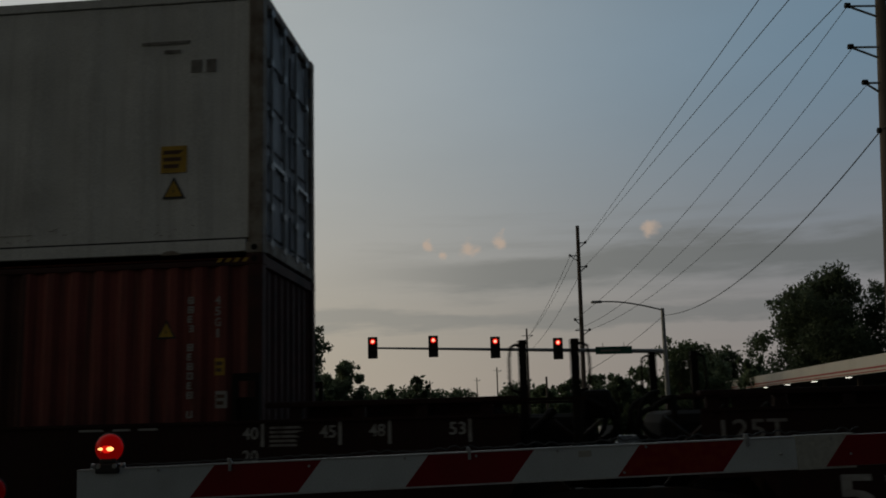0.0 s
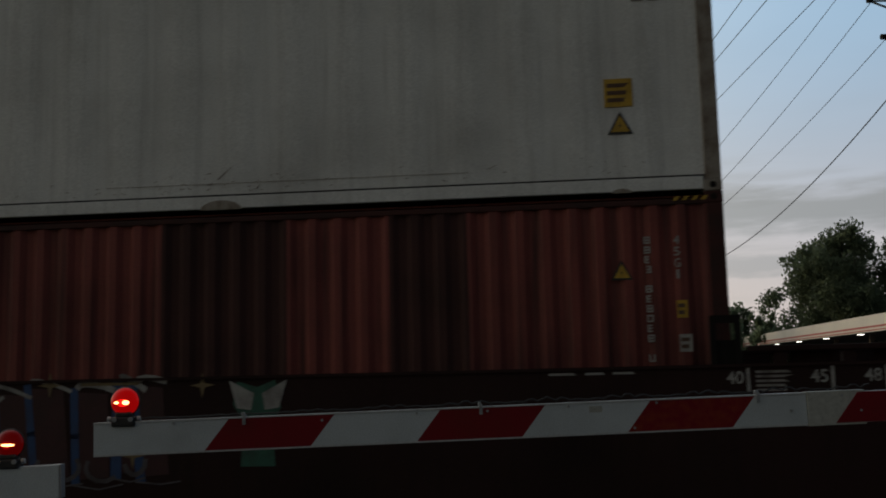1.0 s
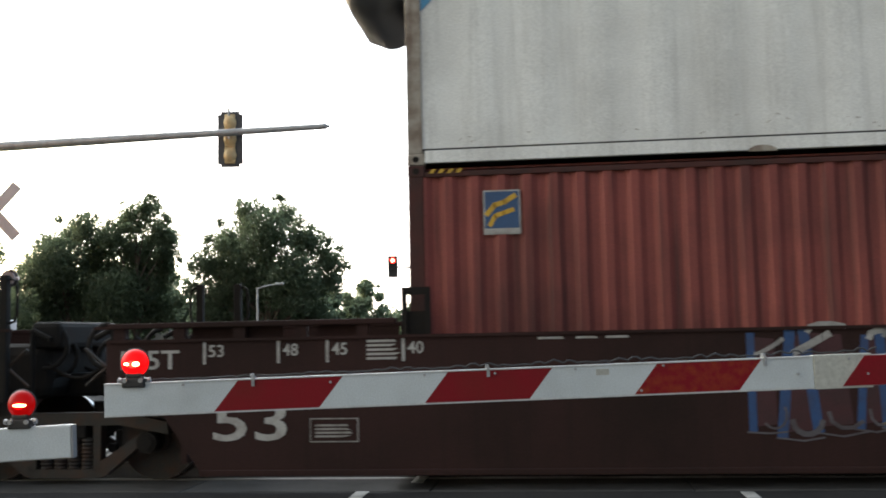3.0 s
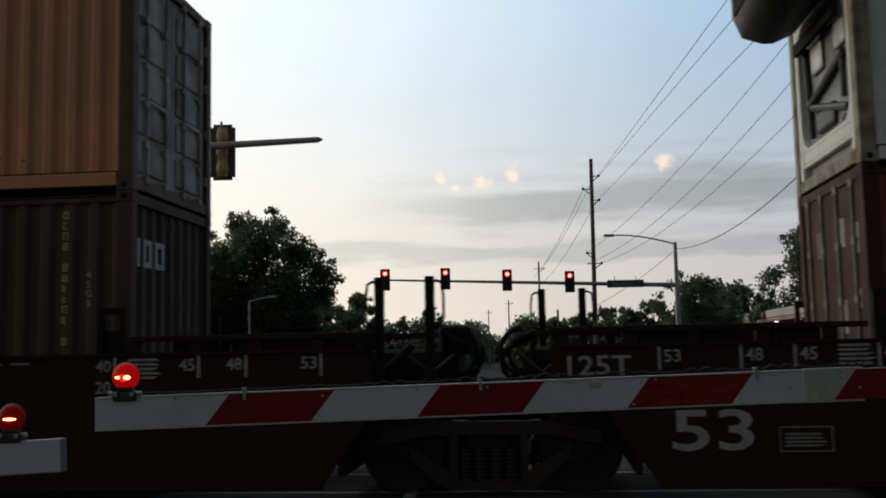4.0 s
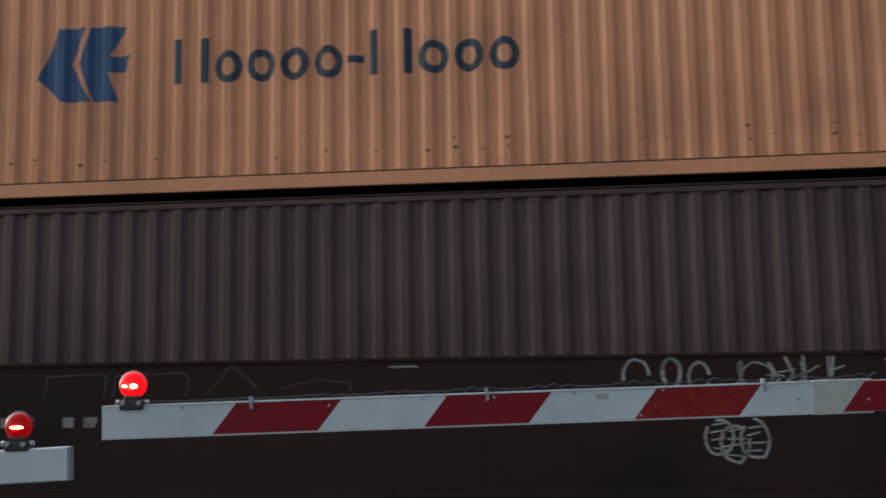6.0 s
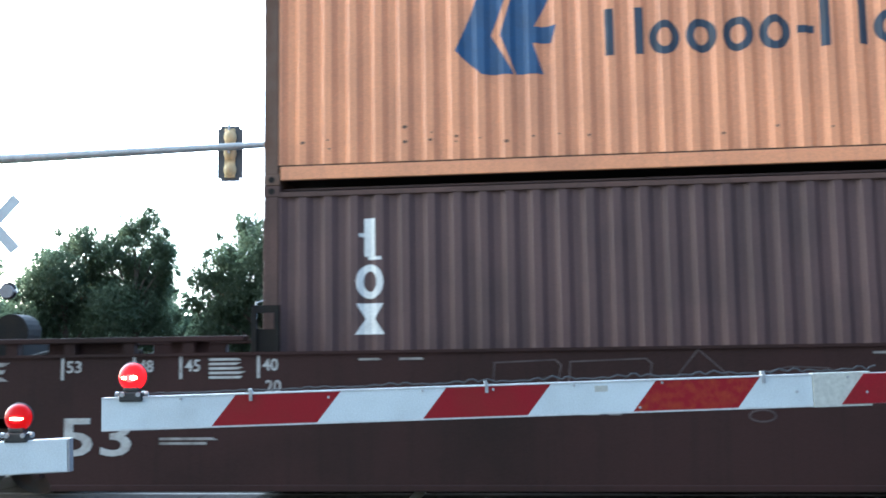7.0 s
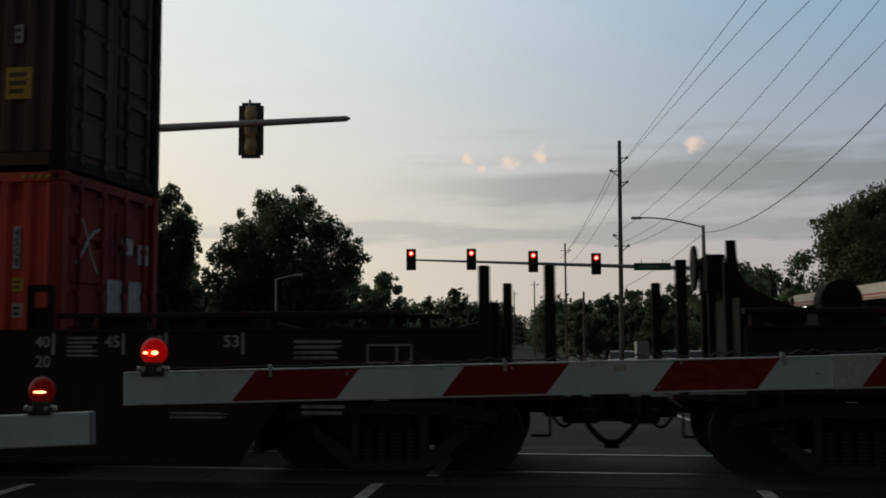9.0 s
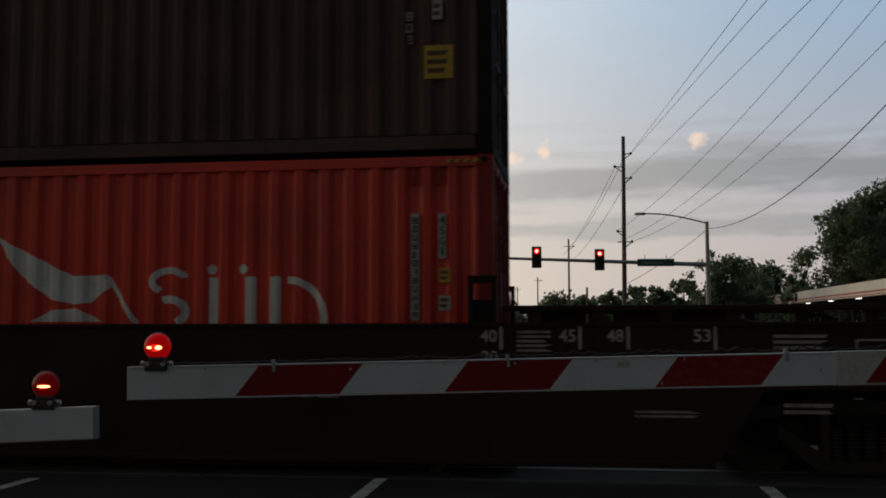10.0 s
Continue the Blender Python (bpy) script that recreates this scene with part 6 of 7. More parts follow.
part("lamp_head", box(-4.05, -3.45, -0.14, 0.14, 8.52, 8.66, bevel=0.04), "galv", mast, "cobra-head street lamp")
part("base_plate", box(-0.3, 0.3, -0.3, 0.3, 0, 0.08), "concrete", mast)
st = thing("street_sign", "green street name sign hung on a signal arm", "street sign", "", pose(11.73, 54.8, 4.83))
part("panel", box(-1.03, 1.03, -0.02, 0.02, -0.21, 0.21, bevel=0.005), "sign_green", st)
part("border", box(-0.99, 0.99, -0.022, -0.018, -0.18, 0.18), "sign_green", st)
part("name_bar", bars(bmesh.new(), -0.75, 0.75, -0.10, 0.10, 1, -0.030, -0.02), "mark_dim", st, "unreadable street name")
for a in (-0.6, 0.6):
    part("hanger", rods((((a, 0, 0.2), (a, 0.1, 0.42)),), 0.02), "galv", st)

near = thing("signal_mast", "galvanised signal mast arm reaching over the far lanes", "signal pole", "signal masts", pose(-15.2, 22, -0.4))
part("pole", rod(bmesh.new(), (0, 0, 0), (0, 0, 6.6), 0.18, 16, 0.13), "galv", near)
part("arm", rod(bmesh.new(), (0, 0, 6.02), (13.02, 0, 6.625), 0.15, 14, 0.068), "galv", near)
part("arm_cap", rod(bmesh.new(), (13.0, 0, 6.624), (13.12, 0, 6.63), 0.075, 12, 0.02), "galv", near)
rear = thing("traffic_signal", "traffic signal with a black backplate seen from behind", "traffic light", "traffic signals", pose(-4.38, 22.2, 6.01))
bp = bmesh.new()
bx(bp, -0.285, 0.285, 0.02, 0.05, -0.645, 0.645)
bmesh.ops.bevel(bp, geom=[e for e in bp.edges if abs(e.verts[0].co.y - e.verts[1].co.y) > 0.01], offset=0.07, segments=4, affect='EDGES')
part("backplate", bp, "signal_back", rear)
for zz in (0.38, 0.0, -0.38):
    bm = bmesh.new()
    bmesh.ops.create_uvsphere(bm, u_segments=16, v_segments=10, radius=1, matrix=Matrix.Translation((0, -0.0, zz)) @ Matrix.Diagonal((0.15, 0.14, 0.17, 1)))
    bx(bm, -0.12, 0.12, -0.05, 0.03, zz - 0.19, zz + 0.19, bevel=0.02)
    part("housing", bm, "signal_yellow", rear, "faded yellow signal housing", smooth=True)
part("bracket", rods((((0, -0.2, 0.0), (0, -0.05, 0.0)),), 0.03), "galv", rear)
part("hanger", rods((((-0.02, -0.04, 0.5), (-0.02, -0.04, 0.70)),), 0.03), "galv", rear)

# ---- crossing signal on the far side of the track ----
cb = thing("crossing_signal", "white crossbuck with red flashers on a steel mast", "crossing signal", "", pose(-7.43, 17.0, -0.13))
part("mast", rod(bmesh.new(), (0, 0.05, 0), (0, 0.05, 4.25), 0.06, 14), "galv", cb)
for a in (-48, 48):
    bm = box(-0.61, 0.61, -0.012, 0.012, -0.095, 0.095, bevel=0.004)
    bmesh.ops.rotate(bm, verts=bm.verts, matrix=Matrix.Rotation(radians(a), 3, "Y"))
    bmesh.ops.translate(bm, verts=bm.verts, vec=(0.0, -0.03 - 0.014 * (a > 0), 3.87))
    part("blade", bm, "gate_white", cb, "grey back of a crossbuck blade")
part("cross_arm", rod(bmesh.new(), (-0.45, 0, 2.71), (0.45, 0, 2.71), 0.03, 10), "galv", cb)
for x, mt in ((0.28, "clear_lens"), (-0.17, "black_plastic")):
    f = part("flasher", rod(bmesh.new(), (x, -0.06, 2.71), (x, 0.10, 2.71), 0.115, 20, 0.10), mt, cb, "round flasher housing")
    part("disc", rod(bmesh.new(), (x - 0.0, 0.02, 2.71), (x, 0.04, 2.71), 0.15, 24), "black_plastic", f)
part("flasher_lens", rod(bmesh.new(), (-0.17, -0.075, 2.71), (-0.17, -0.058, 2.71), 0.09, 18), "glow_lamp_dim", cb, "lit red flasher")
part("junction_box", box(0.08, 0.35, -0.1, 0.2, 1.75, 2.0, bevel=0.02), "galv", cb)
part("base", box(-0.25, 0.25, -0.2, 0.3, -0.05, 0.06), "concrete", cb)


# ---- poles and wires ----
def line_pole(x, y, h, r, arms, z0=-1.0, lean_x=0.0, label="weathered wooden utility pole carrying wires"):
    if y > 60:
        drop = -1.0 - level(x, y)
        z0, h = z0 - drop, h + drop
        arms = [(z + drop, a, b) for z, a, b in arms]
    p = thing("utility_pole", label, "utility pole", "utility poles", pose(x, y, z0))
    part("pole", rod(bmesh.new(), (0, 0, 0), (lean_x, 0, h), r, 14, r * 0.68), "wood_pole", p)
    for z, a, b in arms:
        q = lean_x * z / h
        arm = part("cross_arm", rods((((q + a, 0, z), (q + b, 0, z)), ((q + (a if abs(a) > abs(b) else b), 0, z), (q, 0, z - 0.35))), 0.03, 8), "galv", p)
        if min(abs(a), abs(b)) > 0.3:
            part("insulator", rods((((q + b - 0.06, 0, z + 0.02), (q + b + 0.06, 0, z + 0.02)),), 0.06, 10), "steel_dark", arm)
        e = a if abs(a) > abs(b) else b
        part("insulator", rods((((q + e - 0.06, 0, z + 0.02), (q + e + 0.06, 0, z + 0.02)),), 0.075, 10), "steel_dark", arm)
    return p


line_pole(11.95, 24, 14.6, 0.19, ((12.22, -0.9, 0), (11.08, -0.85, 0), (10.1, -0.5, 0.1), (8.8, -0.15, 0.1)), -0.4, 0.95)
line_pole(10.05, 55.5, 13.1, 0.15, ((12.1, 0, 0.42), (11.35, -0.5, 0), (10.7, 0, 0.42), (7.65, -0.36, 0), (7.05, -0.36, 0.45)), -1.0, 0.1)
line_pole(11.9, 95, 10.6, 0.12, ((9.9, -0.5, 0.5),))
line_pole(13.2, 92, 5.8, 0.14, ())
line_pole(14.0, 150, 9.5, 0.13, ((9.0, -0.6, 0.6),))
line_pole(13.8, 190, 9.5, 0.13, ((9.0, -0.6, 0.6),))
line_pole(4.6, 185, 9.0, 0.13, ((8.6, -0.6, 0.6),))
line_pole(5.0, 230, 9.0, 0.13, ((8.6, -0.6, 0.6),))


def wire(p, q, sag, r, n=18):
    p, q = Vector(p), Vector(q)
    pts = []
    for k in range(n + 1):
        u = k / n
        v = p.lerp(q, u)
        v.z -= sag * 4 * u * (1 - u)
        pts.append(tuple(v))
    ob = tube("overhead_wire", pts, r, "cable")
    tagged(ob, "dark overhead wire between utility poles", "wire", "overhead wires")


def beyond(f, p, y):
    """Runs the line from f through p on to the depth y."""
    f, p = Vector(f), Vector(p)
    return tuple(f + (p - f) * ((y - f.y) / (p.y - f.y)))


F1, F2, F3 = (10.55, 55.5, 11.13), (10.58, 55.5, 11.10), (10.5, 55.5, 9.75)
wire(F1, beyond(F1, (7.55, 24, 9.51), -12), 0.0, 0.0095)
wire(F2, beyond(F2, (8.05, 24, 9.51), -12), 0.0, 0.0095)
wire(F3, beyond(F3, (9.13, 24, 9.50), 2), 0.0, 0.0095)
wire((9.7, 55.5, 6.65), (11.86, 24, 11.84), 0.78, 0.0095)
wire((9.7, 55.5, 6.05), (11.90, 24, 10.70), 1.16, 0.0095)
wire((10.5, 55.5, 6.05), (12.22, 24, 9.72), 0.98, 0.0095)
wire((14.68, 55, 6.75), (12.42, 24, 8.45), 1.15, 0.017, 30)
wire((12.42, 24, 8.45), (11.5, -20, 9.0), 0.3, 0.022)
ped = thing("pedestrian_signal", "small pedestrian signal showing a red light", "traffic light", "traffic signals", pose(15.35, 54.9, 1.1))
part("housing", box(-0.22, 0.22, -0.05, 0.12, -0.22, 0.22, bevel=0.03), "signal_black", ped)
part("bracket", rods((((-0.2, 0.05, 0.1), (-0.6, 0.08, 0.1)),), 0.03), "galv", ped)
part("lens", rod(bmesh.new(), (0, -0.06, 0), (0, -0.045, 0), 0.12, 16), "glow_red", ped, "lit red lens")
for a, z in ((10.3, 11.1), (9.65, 10.35), (10.4, 9.7)):
    wire((a, 55.5, z), (a + 1.8, 95, z - 2.2), 0.5, 0.014)
wire((14.68, 55, 6.7), (10.05, 55.5, 3.6), 0.2, 0.014)


# ---- trees ----
def leaf_cloud(centres, radii, count, size, seed):
    """Bent leaf sprays scattered over overlapping clumps."""
    g = np.random.default_rng(seed)
    centres, radii = np.array(centres), np.array(radii)
    vol = radii.prod(1) ** 0.85
    pick = g.choice(len(centres), count, p=vol / vol.sum())
    d = g.normal(size=(count, 3))
    d /= np.linalg.norm(d, axis=1)[:, None]
    rad = g.random(count) ** 0.5
    rad *= 1 + 0.10 * g.normal(size=count)
    pos = centres[pick] + d * rad[:, None] * radii[pick]
    a = g.normal(size=(count, 3))
    a /= np.linalg.norm(a, axis=1)[:, None]
    b = np.cross(a, g.normal(size=(count, 3)))
    b /= np.linalg.norm(b, axis=1)[:, None]
    n = np.cross(a, b)
    s = size * (0.55 + 0.9 * g.random(count))[:, None]
    v = np.stack([pos - a * s, pos - b * s * 0.45 + n * s * 0.12, pos + a * s, pos + b * s * 0.45 + n * s * 0.12], 1).reshape(-1, 3)
    i = np.arange(count) * 4
    faces = np.concatenate([np.stack([i, i + 1, i + 2], 1), np.stack([i, i + 2, i + 3], 1)])
    return v, faces


def clumps(w, h, low, n, r, spread=1.0, broad=0.0):
    """Overlapping boughs in a crown that is widest below the middle, with small sprays past its edge."""
    cs, rs = [], []
    for k in range(n):
        u = (k + 0.5) / n
        reach = w / 2 * float(np.interp(u, (0, 0.3, 0.6, 0.85, 1.0), (0.70, 0.86, 0.74 + broad * 0.16, 0.46 + broad * 0.2, 0.16 + broad * 0.1))) * spread
        a = k * 2.4 + r.uniform(-0.6, 0.6)
        q = reach * r.uniform(0.25, 1.0)
        e = w * r.uniform(0.10, 0.18) * (1.12 - 0.45 * u)
        cs.append((q * math.cos(a), q * math.sin(a), low + (h - low) * (0.08 + 0.84 * u) + r.uniform(-0.25, 0.25)))
        rs.append((e, e, e * r.uniform(0.75, 1.0)))
    for k in range(n):
        u = r.random()
        reach = w / 2 * float(np.interp(u, (0, 0.3, 0.6, 0.85, 1.0), (0.90, 1.05, 0.92 + broad * 0.12, 0.62 + broad * 0.2, 0.30 + broad * 0.12))) * spread
        a = r.uniform(0, math.tau)
        e = w * r.uniform(0.035, 0.075)
        cs.append((reach * math.cos(a), reach * math.sin(a), low + (h - low) * (0.06 + 0.9 * u)))
        rs.append((e, e, e * r.uniform(0.8, 1.3)))
    return cs, rs


def tree(x, y, h, w, seed, mat="leaf", count=5000, size=0.26, low=0.22, n=17, z0=-1.08, broad=0.0, boughs=(), label="leafy broad summer tree standing on grass"):
    """boughs: the crown's main masses as (offset, height, radius) in metres, in place of the crown drawn by chance."""
    r = random.Random(seed)
    drop = -1.0 - level(x, y)
    z0, h = z0 - drop, h + drop
    t = thing("tree", label, "tree", "trees", pose(x, y, z0, 0, 0, 0 if boughs else r.uniform(0, 360)))
    cs, rs = clumps(w, h, h * low, n, r, 1.0, broad)
    if boughs:
        cs, rs = [], []
        for a, b, e in boughs:
            cs.append((a, r.uniform(-0.35, 0.35) * w * (1 - abs(2 * a / w)), b + drop))
            rs.append((e * 0.95, e * 0.95, e * 0.95))
        n = len(cs)
        for a, b, e in boughs:          # ragged sprays round each mass
            for k in range(7):
                q = r.uniform(0, math.tau)
                d = e * r.uniform(0.15, 0.32)
                cs.append((a + e * math.cos(q), r.uniform(-0.5, 0.5) * e, b + drop + e * math.sin(q)))
                rs.append((d, d, d * r.uniform(0.8, 1.3)))
    bm = bmesh.new()
    rod(bm, (0, 0, -0.1), (0.1, 0, h * 0.35), w * 0.04, 10, w * 0.028)
    rod(bm, (0.1, 0, h * 0.33), (0.0, 0.1, h * 0.8), w * 0.028, 8, w * 0.008)
    for c in cs[:n]:
        zb = min(h * 0.6, max(h * 0.25, c[2] - 0.3 * h))
        rod(bm, (0.06, 0, zb), c, w * 0.014, 6, w * 0.004)
    part("trunk", bm, "bark", t, "grey-brown trunk and limbs")
    v, f = leaf_cloud(cs, rs, count, size, seed)
    me = bpy.data.meshes.new("crown")
    me.from_pydata(v.tolist(), [], f.tolist())
    me.materials.append(M[mat])
    c = new("crown", me)
    c.parent = t
    tagged(c, "dense green crown of leaves")
    return t


tree(-25.8, 55, 8.6, 8.0, 2, "leaf_light", 12000, 0.15, 0.08, 34)
tree(-21.38, 59, 9.9, 6.0, 3, "leaf", 27000, 0.125, boughs=((1.26, 9.25, 0.92), (-0.17, 9.04, 0.85), (-1.05, 8.43, 0.68), (1.53, 7.82, 1.36), (0.00, 7.14, 1.77), (-1.60, 6.63, 1.36), (-1.19, 4.76, 2.04), (1.53, 5.10, 1.87)))
tree(-17.30, 59, 11.0, 5.0, 4, "leaf", 27000, 0.125, boughs=((0.62, 10.45, 0.80), (-0.44, 9.95, 1.0), (2.15, 8.6, 0.55), (1.39, 9.04, 0.95), (1.80, 7.68, 0.82), (-1.19, 8.57, 1.09), (-0.10, 7.48, 1.77), (1.19, 6.39, 1.16), (-0.85, 5.10, 1.87), (1.19, 4.42, 1.53)))
tree(-9.48, 59, 11.0, 9.0, 5, "leaf", 50000, 0.125, boughs=((-1.20, 10.10, 0.85), (0.90, 10.02, 0.92), (0.35, 10.0, 0.4), (0.17, 8.57, 1.70), (-2.31, 8.23, 1.36), (2.48, 8.23, 1.29), (3.77, 6.93, 1.12), (-3.50, 6.93, 1.02), (-1.60, 6.19, 2.04), (1.60, 5.85, 2.11), (3.84, 5.71, 0.88), (-4.15, 5.57, 0.68), (-0.17, 3.57, 2.55), (-2.89, 3.91, 1.70), (2.89, 3.91, 1.29)))
tree(-12.4, 62, 7.6, 4.6, 6, "leaf_light", 10000, 0.15, 0.06, 24)
tree(-6.2, 62, 6.4, 3.6, 16, "leaf", 6000, 0.15, 0.06, 18)
tree(-5.0, 79.8, 7.1, 6.2, 7, "leaf", 8000, 0.19, n=24)
tree(-1.7, 112, 6.3, 3.2, 8, "leaf", 2600, 0.3)
tree(1.4, 110, 7.3, 3.4, 9, "leaf", 2800, 0.3)
tree(68.5, 155, 23.9, 26.8, 10, "leaf", 42000, 0.34, n=38)
tree(86, 150, 22.0, 20.0, 13, "leaf", 8000, 0.5, n=20)
tree(33.0, 116, 10.8, 11.0, 11, "leaf_light", 10000, 0.26, n=26)
tree(52, 165, 12.5, 17.0, 12, "leaf", 11000, 0.42, low=0.08, n=26)
for k, (az, top) in enumerate(((8.0, 1.7), (9.4, 1.95), (10.8, 2.1), (12.2, 2.15), (13.6, 2.45), (17.6, 3.1), (19.5, 2.8))):
    d = 132 + (k % 3) * 6
    tree(d * math.sin(radians(az)), d * math.cos(radians(az)), 1.47 + d * math.tan(radians(top)) + 1.1, 7.5, 30 + k, "leaf" if k % 2 else "leaf_light", 3000, 0.42, low=0.12)


def far_wood(az0, az1, d, h, seed, label="dense row of distant trees and bushes"):
    r = random.Random(seed)
    cs, rs = [], []
    a = az0
    while a < az1:
        e = h * r.uniform(0.30, 0.5)
        hh = h * r.uniform(0.65, 1.0)
        for z in (0.3, 0.75):
            cs.append((d * math.sin(radians(a)) + r.uniform(-2, 2), d * math.cos(radians(a)) + r.uniform(-2, 2), level(d * math.sin(radians(a)), d * math.cos(radians(a))) + (hh + 1.9) * z))
            rs.append((e * 1.1, e * 1.1, hh * 0.36 + 0.5))
        a += math.degrees(e * 0.9 / d)
    v, f = leaf_cloud(cs, rs, min(40000, len(cs) * 800), h * 0.055, seed)
    me = bpy.data.meshes.new("far_wood")
    me.from_pydata(v.tolist(), [], f.tolist())
    me.materials.append(M["leaf"])
    tagged(new("far_wood", me), label, "trees", kind="stuff")


far_wood(-31, -5.0, 76, 5.8, 50)
far_wood(-31, -5.0, 86, 4.6, 55)
far_wood(-4.5, 3.0, 210, 8.4, 51)
far_wood(3.0, 9.0, 260, 8.0, 52)
far_wood(6.0, 18.0, 175, 7.6, 53)
far_wood(18.0, 32.0, 215, 11.0, 54)

# ---- filling station ----
dirv = Vector((46.6 - 37.7, 142.6 - 84.0)).normalized()
turn = math.degrees(math.atan2(dirv.y, dirv.x))
canopy = thing("station_canopy", "long white filling-station canopy with red stripes", "canopy", "", pose(37.7 - dirv.x * 14, 84 - dirv.y * 14, -1.0, 0, 0, turn))
LEN = 74.0
part("fascia", box(0, LEN, -0.2, 0.1, 4.85, 6.2), "canopy_white", canopy)
part("fascia", box(0, LEN, -14.0, -13.8, 4.85, 6.2), "canopy_white", canopy)
part("fascia", box(LEN - 0.2, LEN, -13.8, -0.2, 4.85, 6.2), "canopy_white", canopy)
part("stripe", box(0, LEN + 0.01, 0.1, 0.12, 5.18, 5.33), "canopy_red", canopy)
part("stripe", box(0, LEN + 0.01, 0.1, 0.12, 4.93, 5.02), "canopy_red", canopy)
part("roof_deck", box(0.1, LEN - 0.2, -13.8, -0.2, 5.9, 6.0), "canopy_brown", canopy)
part("soffit", box(0.1, LEN - 0.2, -13.8, -0.2, 4.9, 5.0), "canopy_brown", canopy)
for k in range(6):
    for y in (-3.2, -10.6):
        part("column", box(8 + k * 12 - 0.2, 8 + k * 12 + 0.2, y - 0.2, y + 0.2, level(25 + (8 + k * 12) * dirv.x, 70 + (8 + k * 12) * dirv.y) + 0.95, 4.9), "canopy_brown", canopy)
for k in range(6):
    part("soffit_light", box(6 + k * 12, 6.5 + k * 12, -2.0, -1.5, 4.86, 4.895), "glow_white", canopy, "lit soffit lamp")
store = thing("station_store", "low dark filling-station shop behind the canopy", "building", "", pose(76, 128, -1.0, 0, 0, turn))
part("wall", box(-14, 14, -6, 6, -2.0, 4.2), "canopy_brown", store)
part("roof", box(-14.4, 14.4, -6.4, 6.4, 4.2, 4.7), "roofing", store)
sg = thing("price_sign", "low station sign with a red square and price figures", "sign", "", pose(14.35, 44.0, -1.0))
part("base", box(-0.9, 2.4, -0.15, 0.15, 0, 1.0), "canopy_brown", sg)
part("panel", box(-0.9, 2.4, -0.17, 0.17, 1.0, 2.1, bevel=0.02), "roofing", sg)
q = part("red_square", box(-0.52, 0.82, -0.20, -0.17, 1.05, 2.02), "canopy_red", sg)
bm = bmesh.new()
for k in range(14):
    a, b = k * math.tau / 14, (k + 1) * math.tau / 14
    rod(bm, (-0.1 + 0.24 * math.cos(a), -0.21, 1.55 + 0.26 * math.sin(a)), (-0.1 + 0.24 * math.cos(b), -0.21, 1.55 + 0.26 * math.sin(b)), 0.04, 6)
bx(bm, 0.26, 0.70, -0.22, -0.20, 1.66, 1.78)
bx(bm, 0.26, 0.70, -0.22, -0.20, 1.34, 1.46)
part("square_mark", bm, "glow_sign", q, "plain white mark")
for k, body in enumerate(("3.41", "3.28")):
    part("fuel_name", box(0.95, 1.45, -0.19, -0.17, 1.40 + k * 0.32, 1.50 + k * 0.32), "mark_white", sg)
    lettering("price", body, "glow_sign", sg, 1.98, 1.45 + k * 0.32, 0.66, 0.24, -0.174, "white price figures")
part("fuel_name", box(0.95, 1.45, -0.19, -0.17, 1.10, 1.18), "mark_white", sg)
part("price_bar", box(1.70, 2.25, -0.19, -0.17, 1.08, 1.24), "mark_white", sg)


# ---- vehicles waiting and parked in the distance ----
def car(x, y, rz, paint, lights=False, tall=1.45, label="parked pale car on a distant lot", group="distant cars"):
    c = thing("car", label, "car", group, pose(x, y, level(x, y), 0, 0, rz))
    bm = slab([(-2.2, 0.35), (2.2, 0.35), (2.25, 0.70), (2.05, 0.86), (1.2, 0.95), (-1.9, 1.0), (-2.2, 0.85)], -0.88, 0.88)
    bmesh.ops.bevel(bm, geom=bm.edges[:], offset=0.06, segments=2, affect="EDGES")
    part("body", bm, paint, c)
    bm = slab([(-1.75, 0.96), (1.15, 0.93), (0.45, tall), (-1.35, tall)], -0.74, 0.74)
    bmesh.ops.bevel(bm, geom=bm.edges[:], offset=0.06, segments=2, affect="EDGES")
    cab = part("cabin_glass", bm, "car_glass", c)
    part("roof", box(-1.30, 0.42, -0.70, 0.70, tall - 0.01, tall + 0.04, bevel=0.015), paint, c)
    for a in (-1.35, 1.35):
        for s in (-1, 1):
            w = part("wheel", rod(bmesh.new(), (a, s * 0.70, 0.33), (a, s * 0.90, 0.33), 0.33, 18), "tyre", c)
            part("rim", rod(bmesh.new(), (a, s * 0.9, 0.33), (a, s * 0.91, 0.33), 0.19, 12), "galv", w)
    for s in (-0.62, 0.62):
        part("headlight", box(2.16, 2.25, s - 0.10, s + 0.10, 0.63, 0.75, bevel=0.02), "glow_white" if lights else "clear_lens", c, "lit headlight" if lights else "")
        part("tail_light", box(-2.23, -2.17, s - 0.15, s + 0.15, 0.68, 0.82), "canopy_red", c)
    part("bumper", box(2.18, 2.29, -0.8, 0.8, 0.38, 0.55, bevel=0.02), "black_plastic", c)
    return c


for x, y, p, tall, rz in ((-6.2, 111, "car_dark", 1.62, -92), (-4.4, 116, "car_grey", 1.5, -90), (-2.9, 119, "car_white", 1.7, -82), (-1.7, 130, "car_dark", 1.75, -92), (-0.9, 147, "car_dark", 1.6, -92),
                          (0.1, 143, "car_dark", 1.5, -94), (2.3, 152, "car_grey", 1.5, -92), (3.4, 160, "car_dark", 1.5, -92), (4.9, 175, "car_dark", 1.5, -94)):
    car(x, y, rz, p, p != "car_white", tall, "waiting pale car on the far road" if p == "car_white" else "waiting car with lit headlights on the far road", "waiting cars")
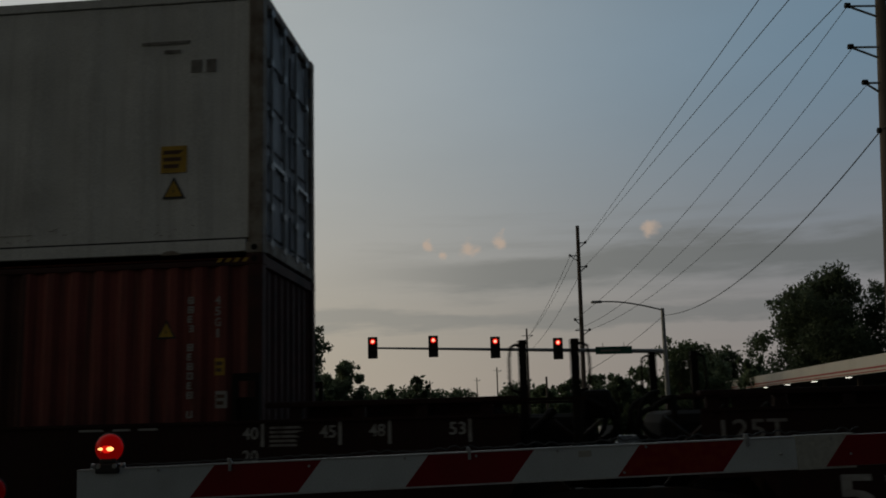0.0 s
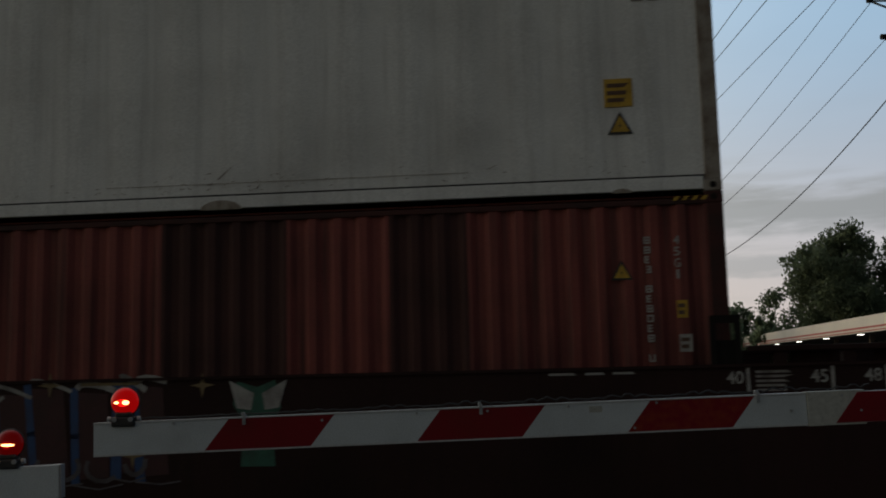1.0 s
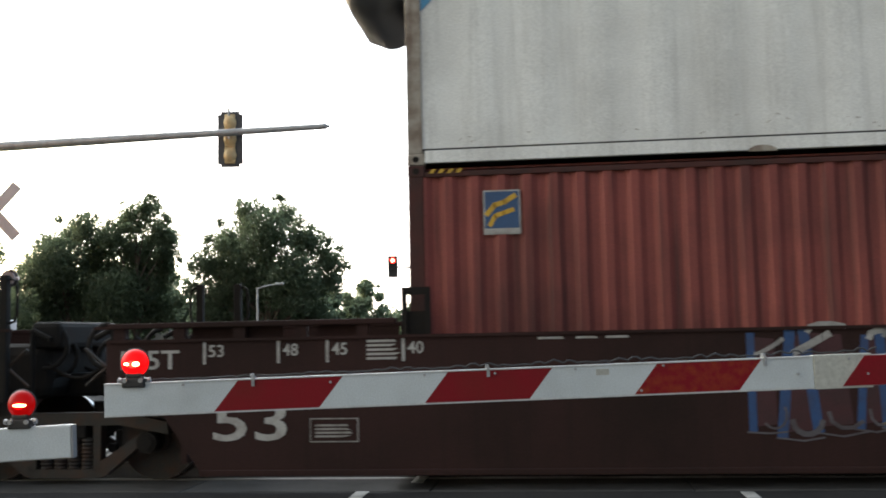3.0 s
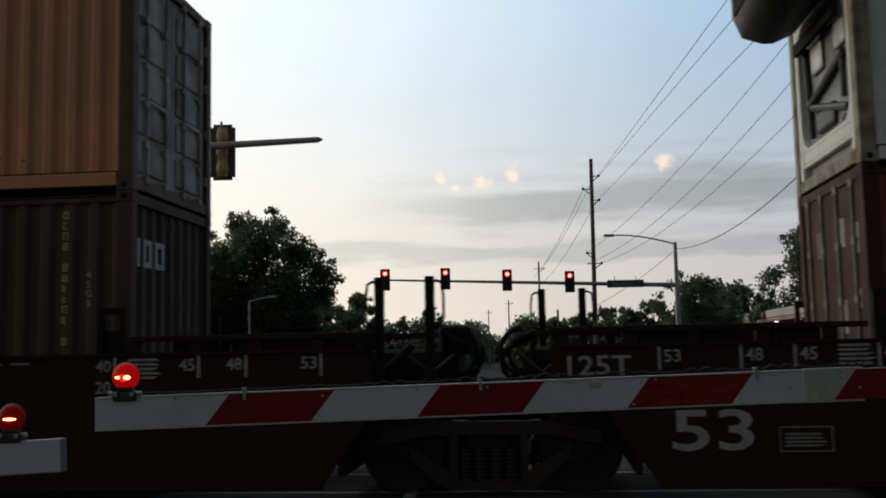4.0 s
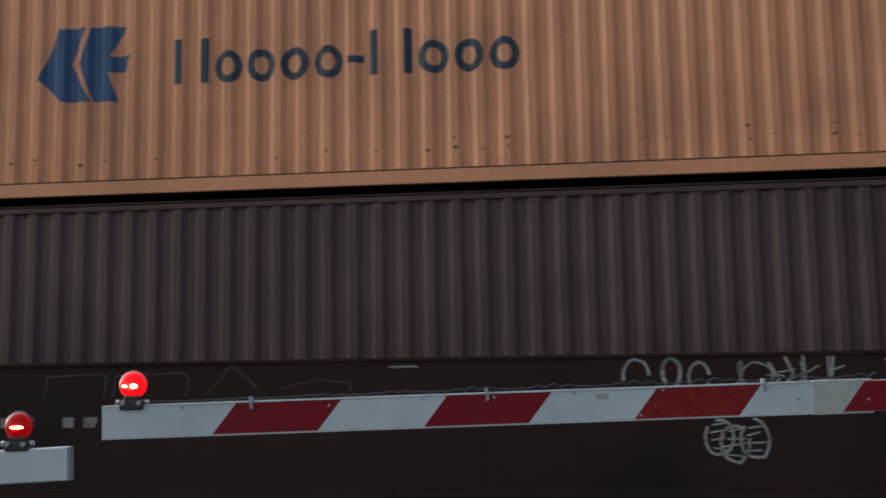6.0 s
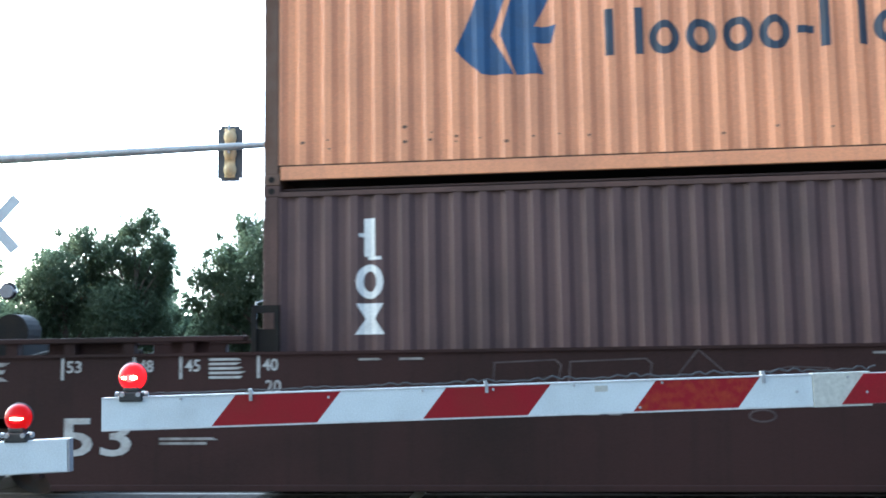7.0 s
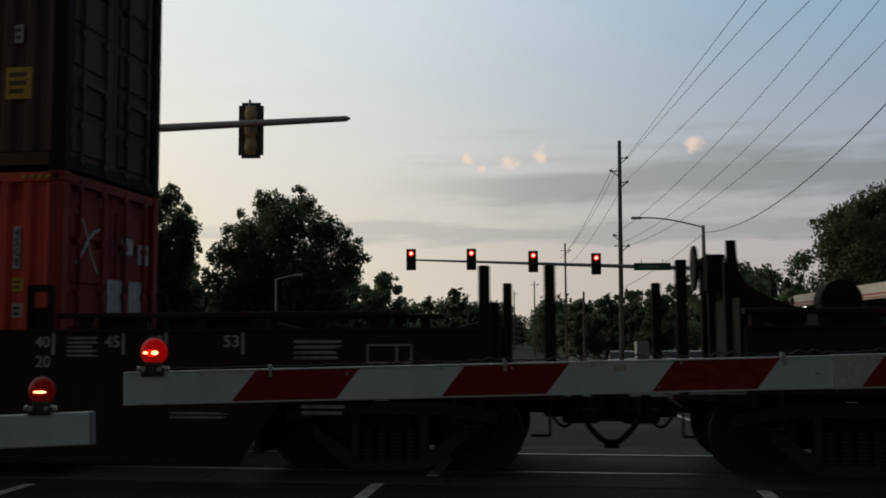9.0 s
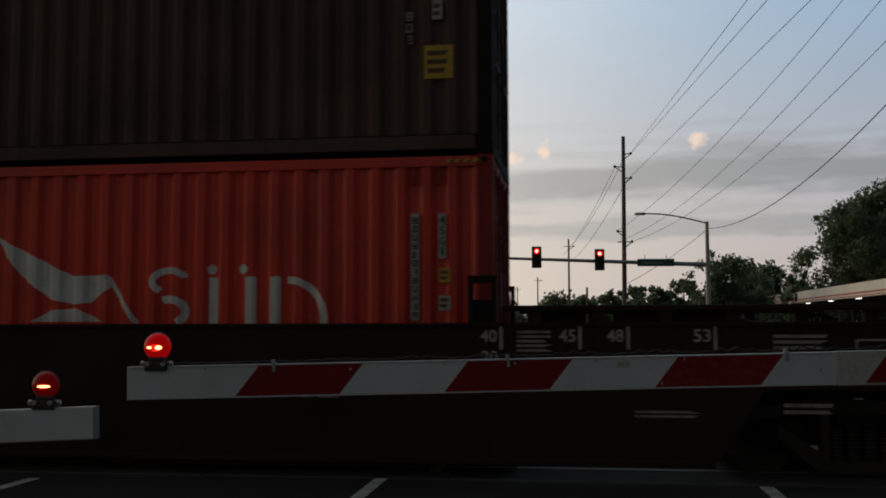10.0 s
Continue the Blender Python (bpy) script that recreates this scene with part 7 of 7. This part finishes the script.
for k, (az, p) in enumerate(((10.1, "car_white"), (10.9, "car_white"), (12.5, "car_grey"), (13.3, "car_white"), (14.6, "car_white"), (15.7, "car_white"))):
    d = 84
    car(d * math.sin(radians(az)), d * math.cos(radians(az)), -100, p)
for az, d, rz in ((-11.0, 58, 5), (-8.2, 60, 3)):
    car(d * math.sin(radians(az)), d * math.cos(radians(az)), rz, "car_white" if az < -9 else "car_grey", False, 1.5, "car driving along the cross street", "distant cars")

shed = thing("house", "small white gabled house among trees", "house", "", pose(-17.6, 66, -1.0, 0, 0, 12))
part("wall", slab([(-1.1, -0.9), (1.1, -0.9), (1.1, 2.4), (0, 3.4), (-1.1, 2.4)], -0.2, 4.0), "building_white", shed)
part("roof", slab([(-1.3, 2.25), (0, 3.45), (1.3, 2.25), (1.3, 2.38), (0, 3.58), (-1.3, 2.38)], -0.4, 4.2), "roofing", shed)
w = part("window", box(-0.4, 0.4, -0.23, -0.19, 1.0, 1.9), "car_glass", shed)
part("window_frame", box(-0.46, 0.46, -0.21, -0.185, 0.94, 1.96), "clear_lens", w)
part("garage", box(1.1, 3.0, 0.4, 4.0, -0.9, 2.7), "building_white", shed)
lp = thing("street_lamp", "slim street lamp with a curved arm", "street lamp", "", pose(-8.5, 50, -1.08))
part("pole", rod(bmesh.new(), (0, 0, 0), (0, 0, 5.1), 0.07, 10, 0.05), "galv", lp)
tube("arm", [(1.0 * u, 0, 5.05 + 0.2 * math.sin(u * 1.5)) for u in [k / 6 for k in range(7)]], 0.04, "galv", lp)
part("lamp_head", box(0.9, 1.35, -0.1, 0.1, 5.22, 5.33, bevel=0.03), "galv", lp)
cabn = thing("signal_cabinet", "pale roadside control cabinet", "cabinet", "", pose(14.5, 72, level(14.5, 72)))
part("body", box(-0.45, 0.45, -0.4, 0.4, 0, 1.9, bevel=0.03), "building_white", cabn)
part("door", box(-0.4, 0.4, -0.42, -0.4, 0.15, 1.95), "clear_lens", cabn)


# ---- what moves ----
def motions():
    times = [k * 0.5 for k in range(21)]
    for ob, x, y, z in ROLLING:
        walk(ob, [(t, on_track(x + along(t), y, z)) for t in times])
    fine = [k * 0.1 for k in range(101)]
    for w, x, y, z in WHEELS:
        walk(w, [(t, pose(x, y, z) @ Matrix.Rotation(along(t) / 0.42, 4, "Y")) for t in fine])


motions()
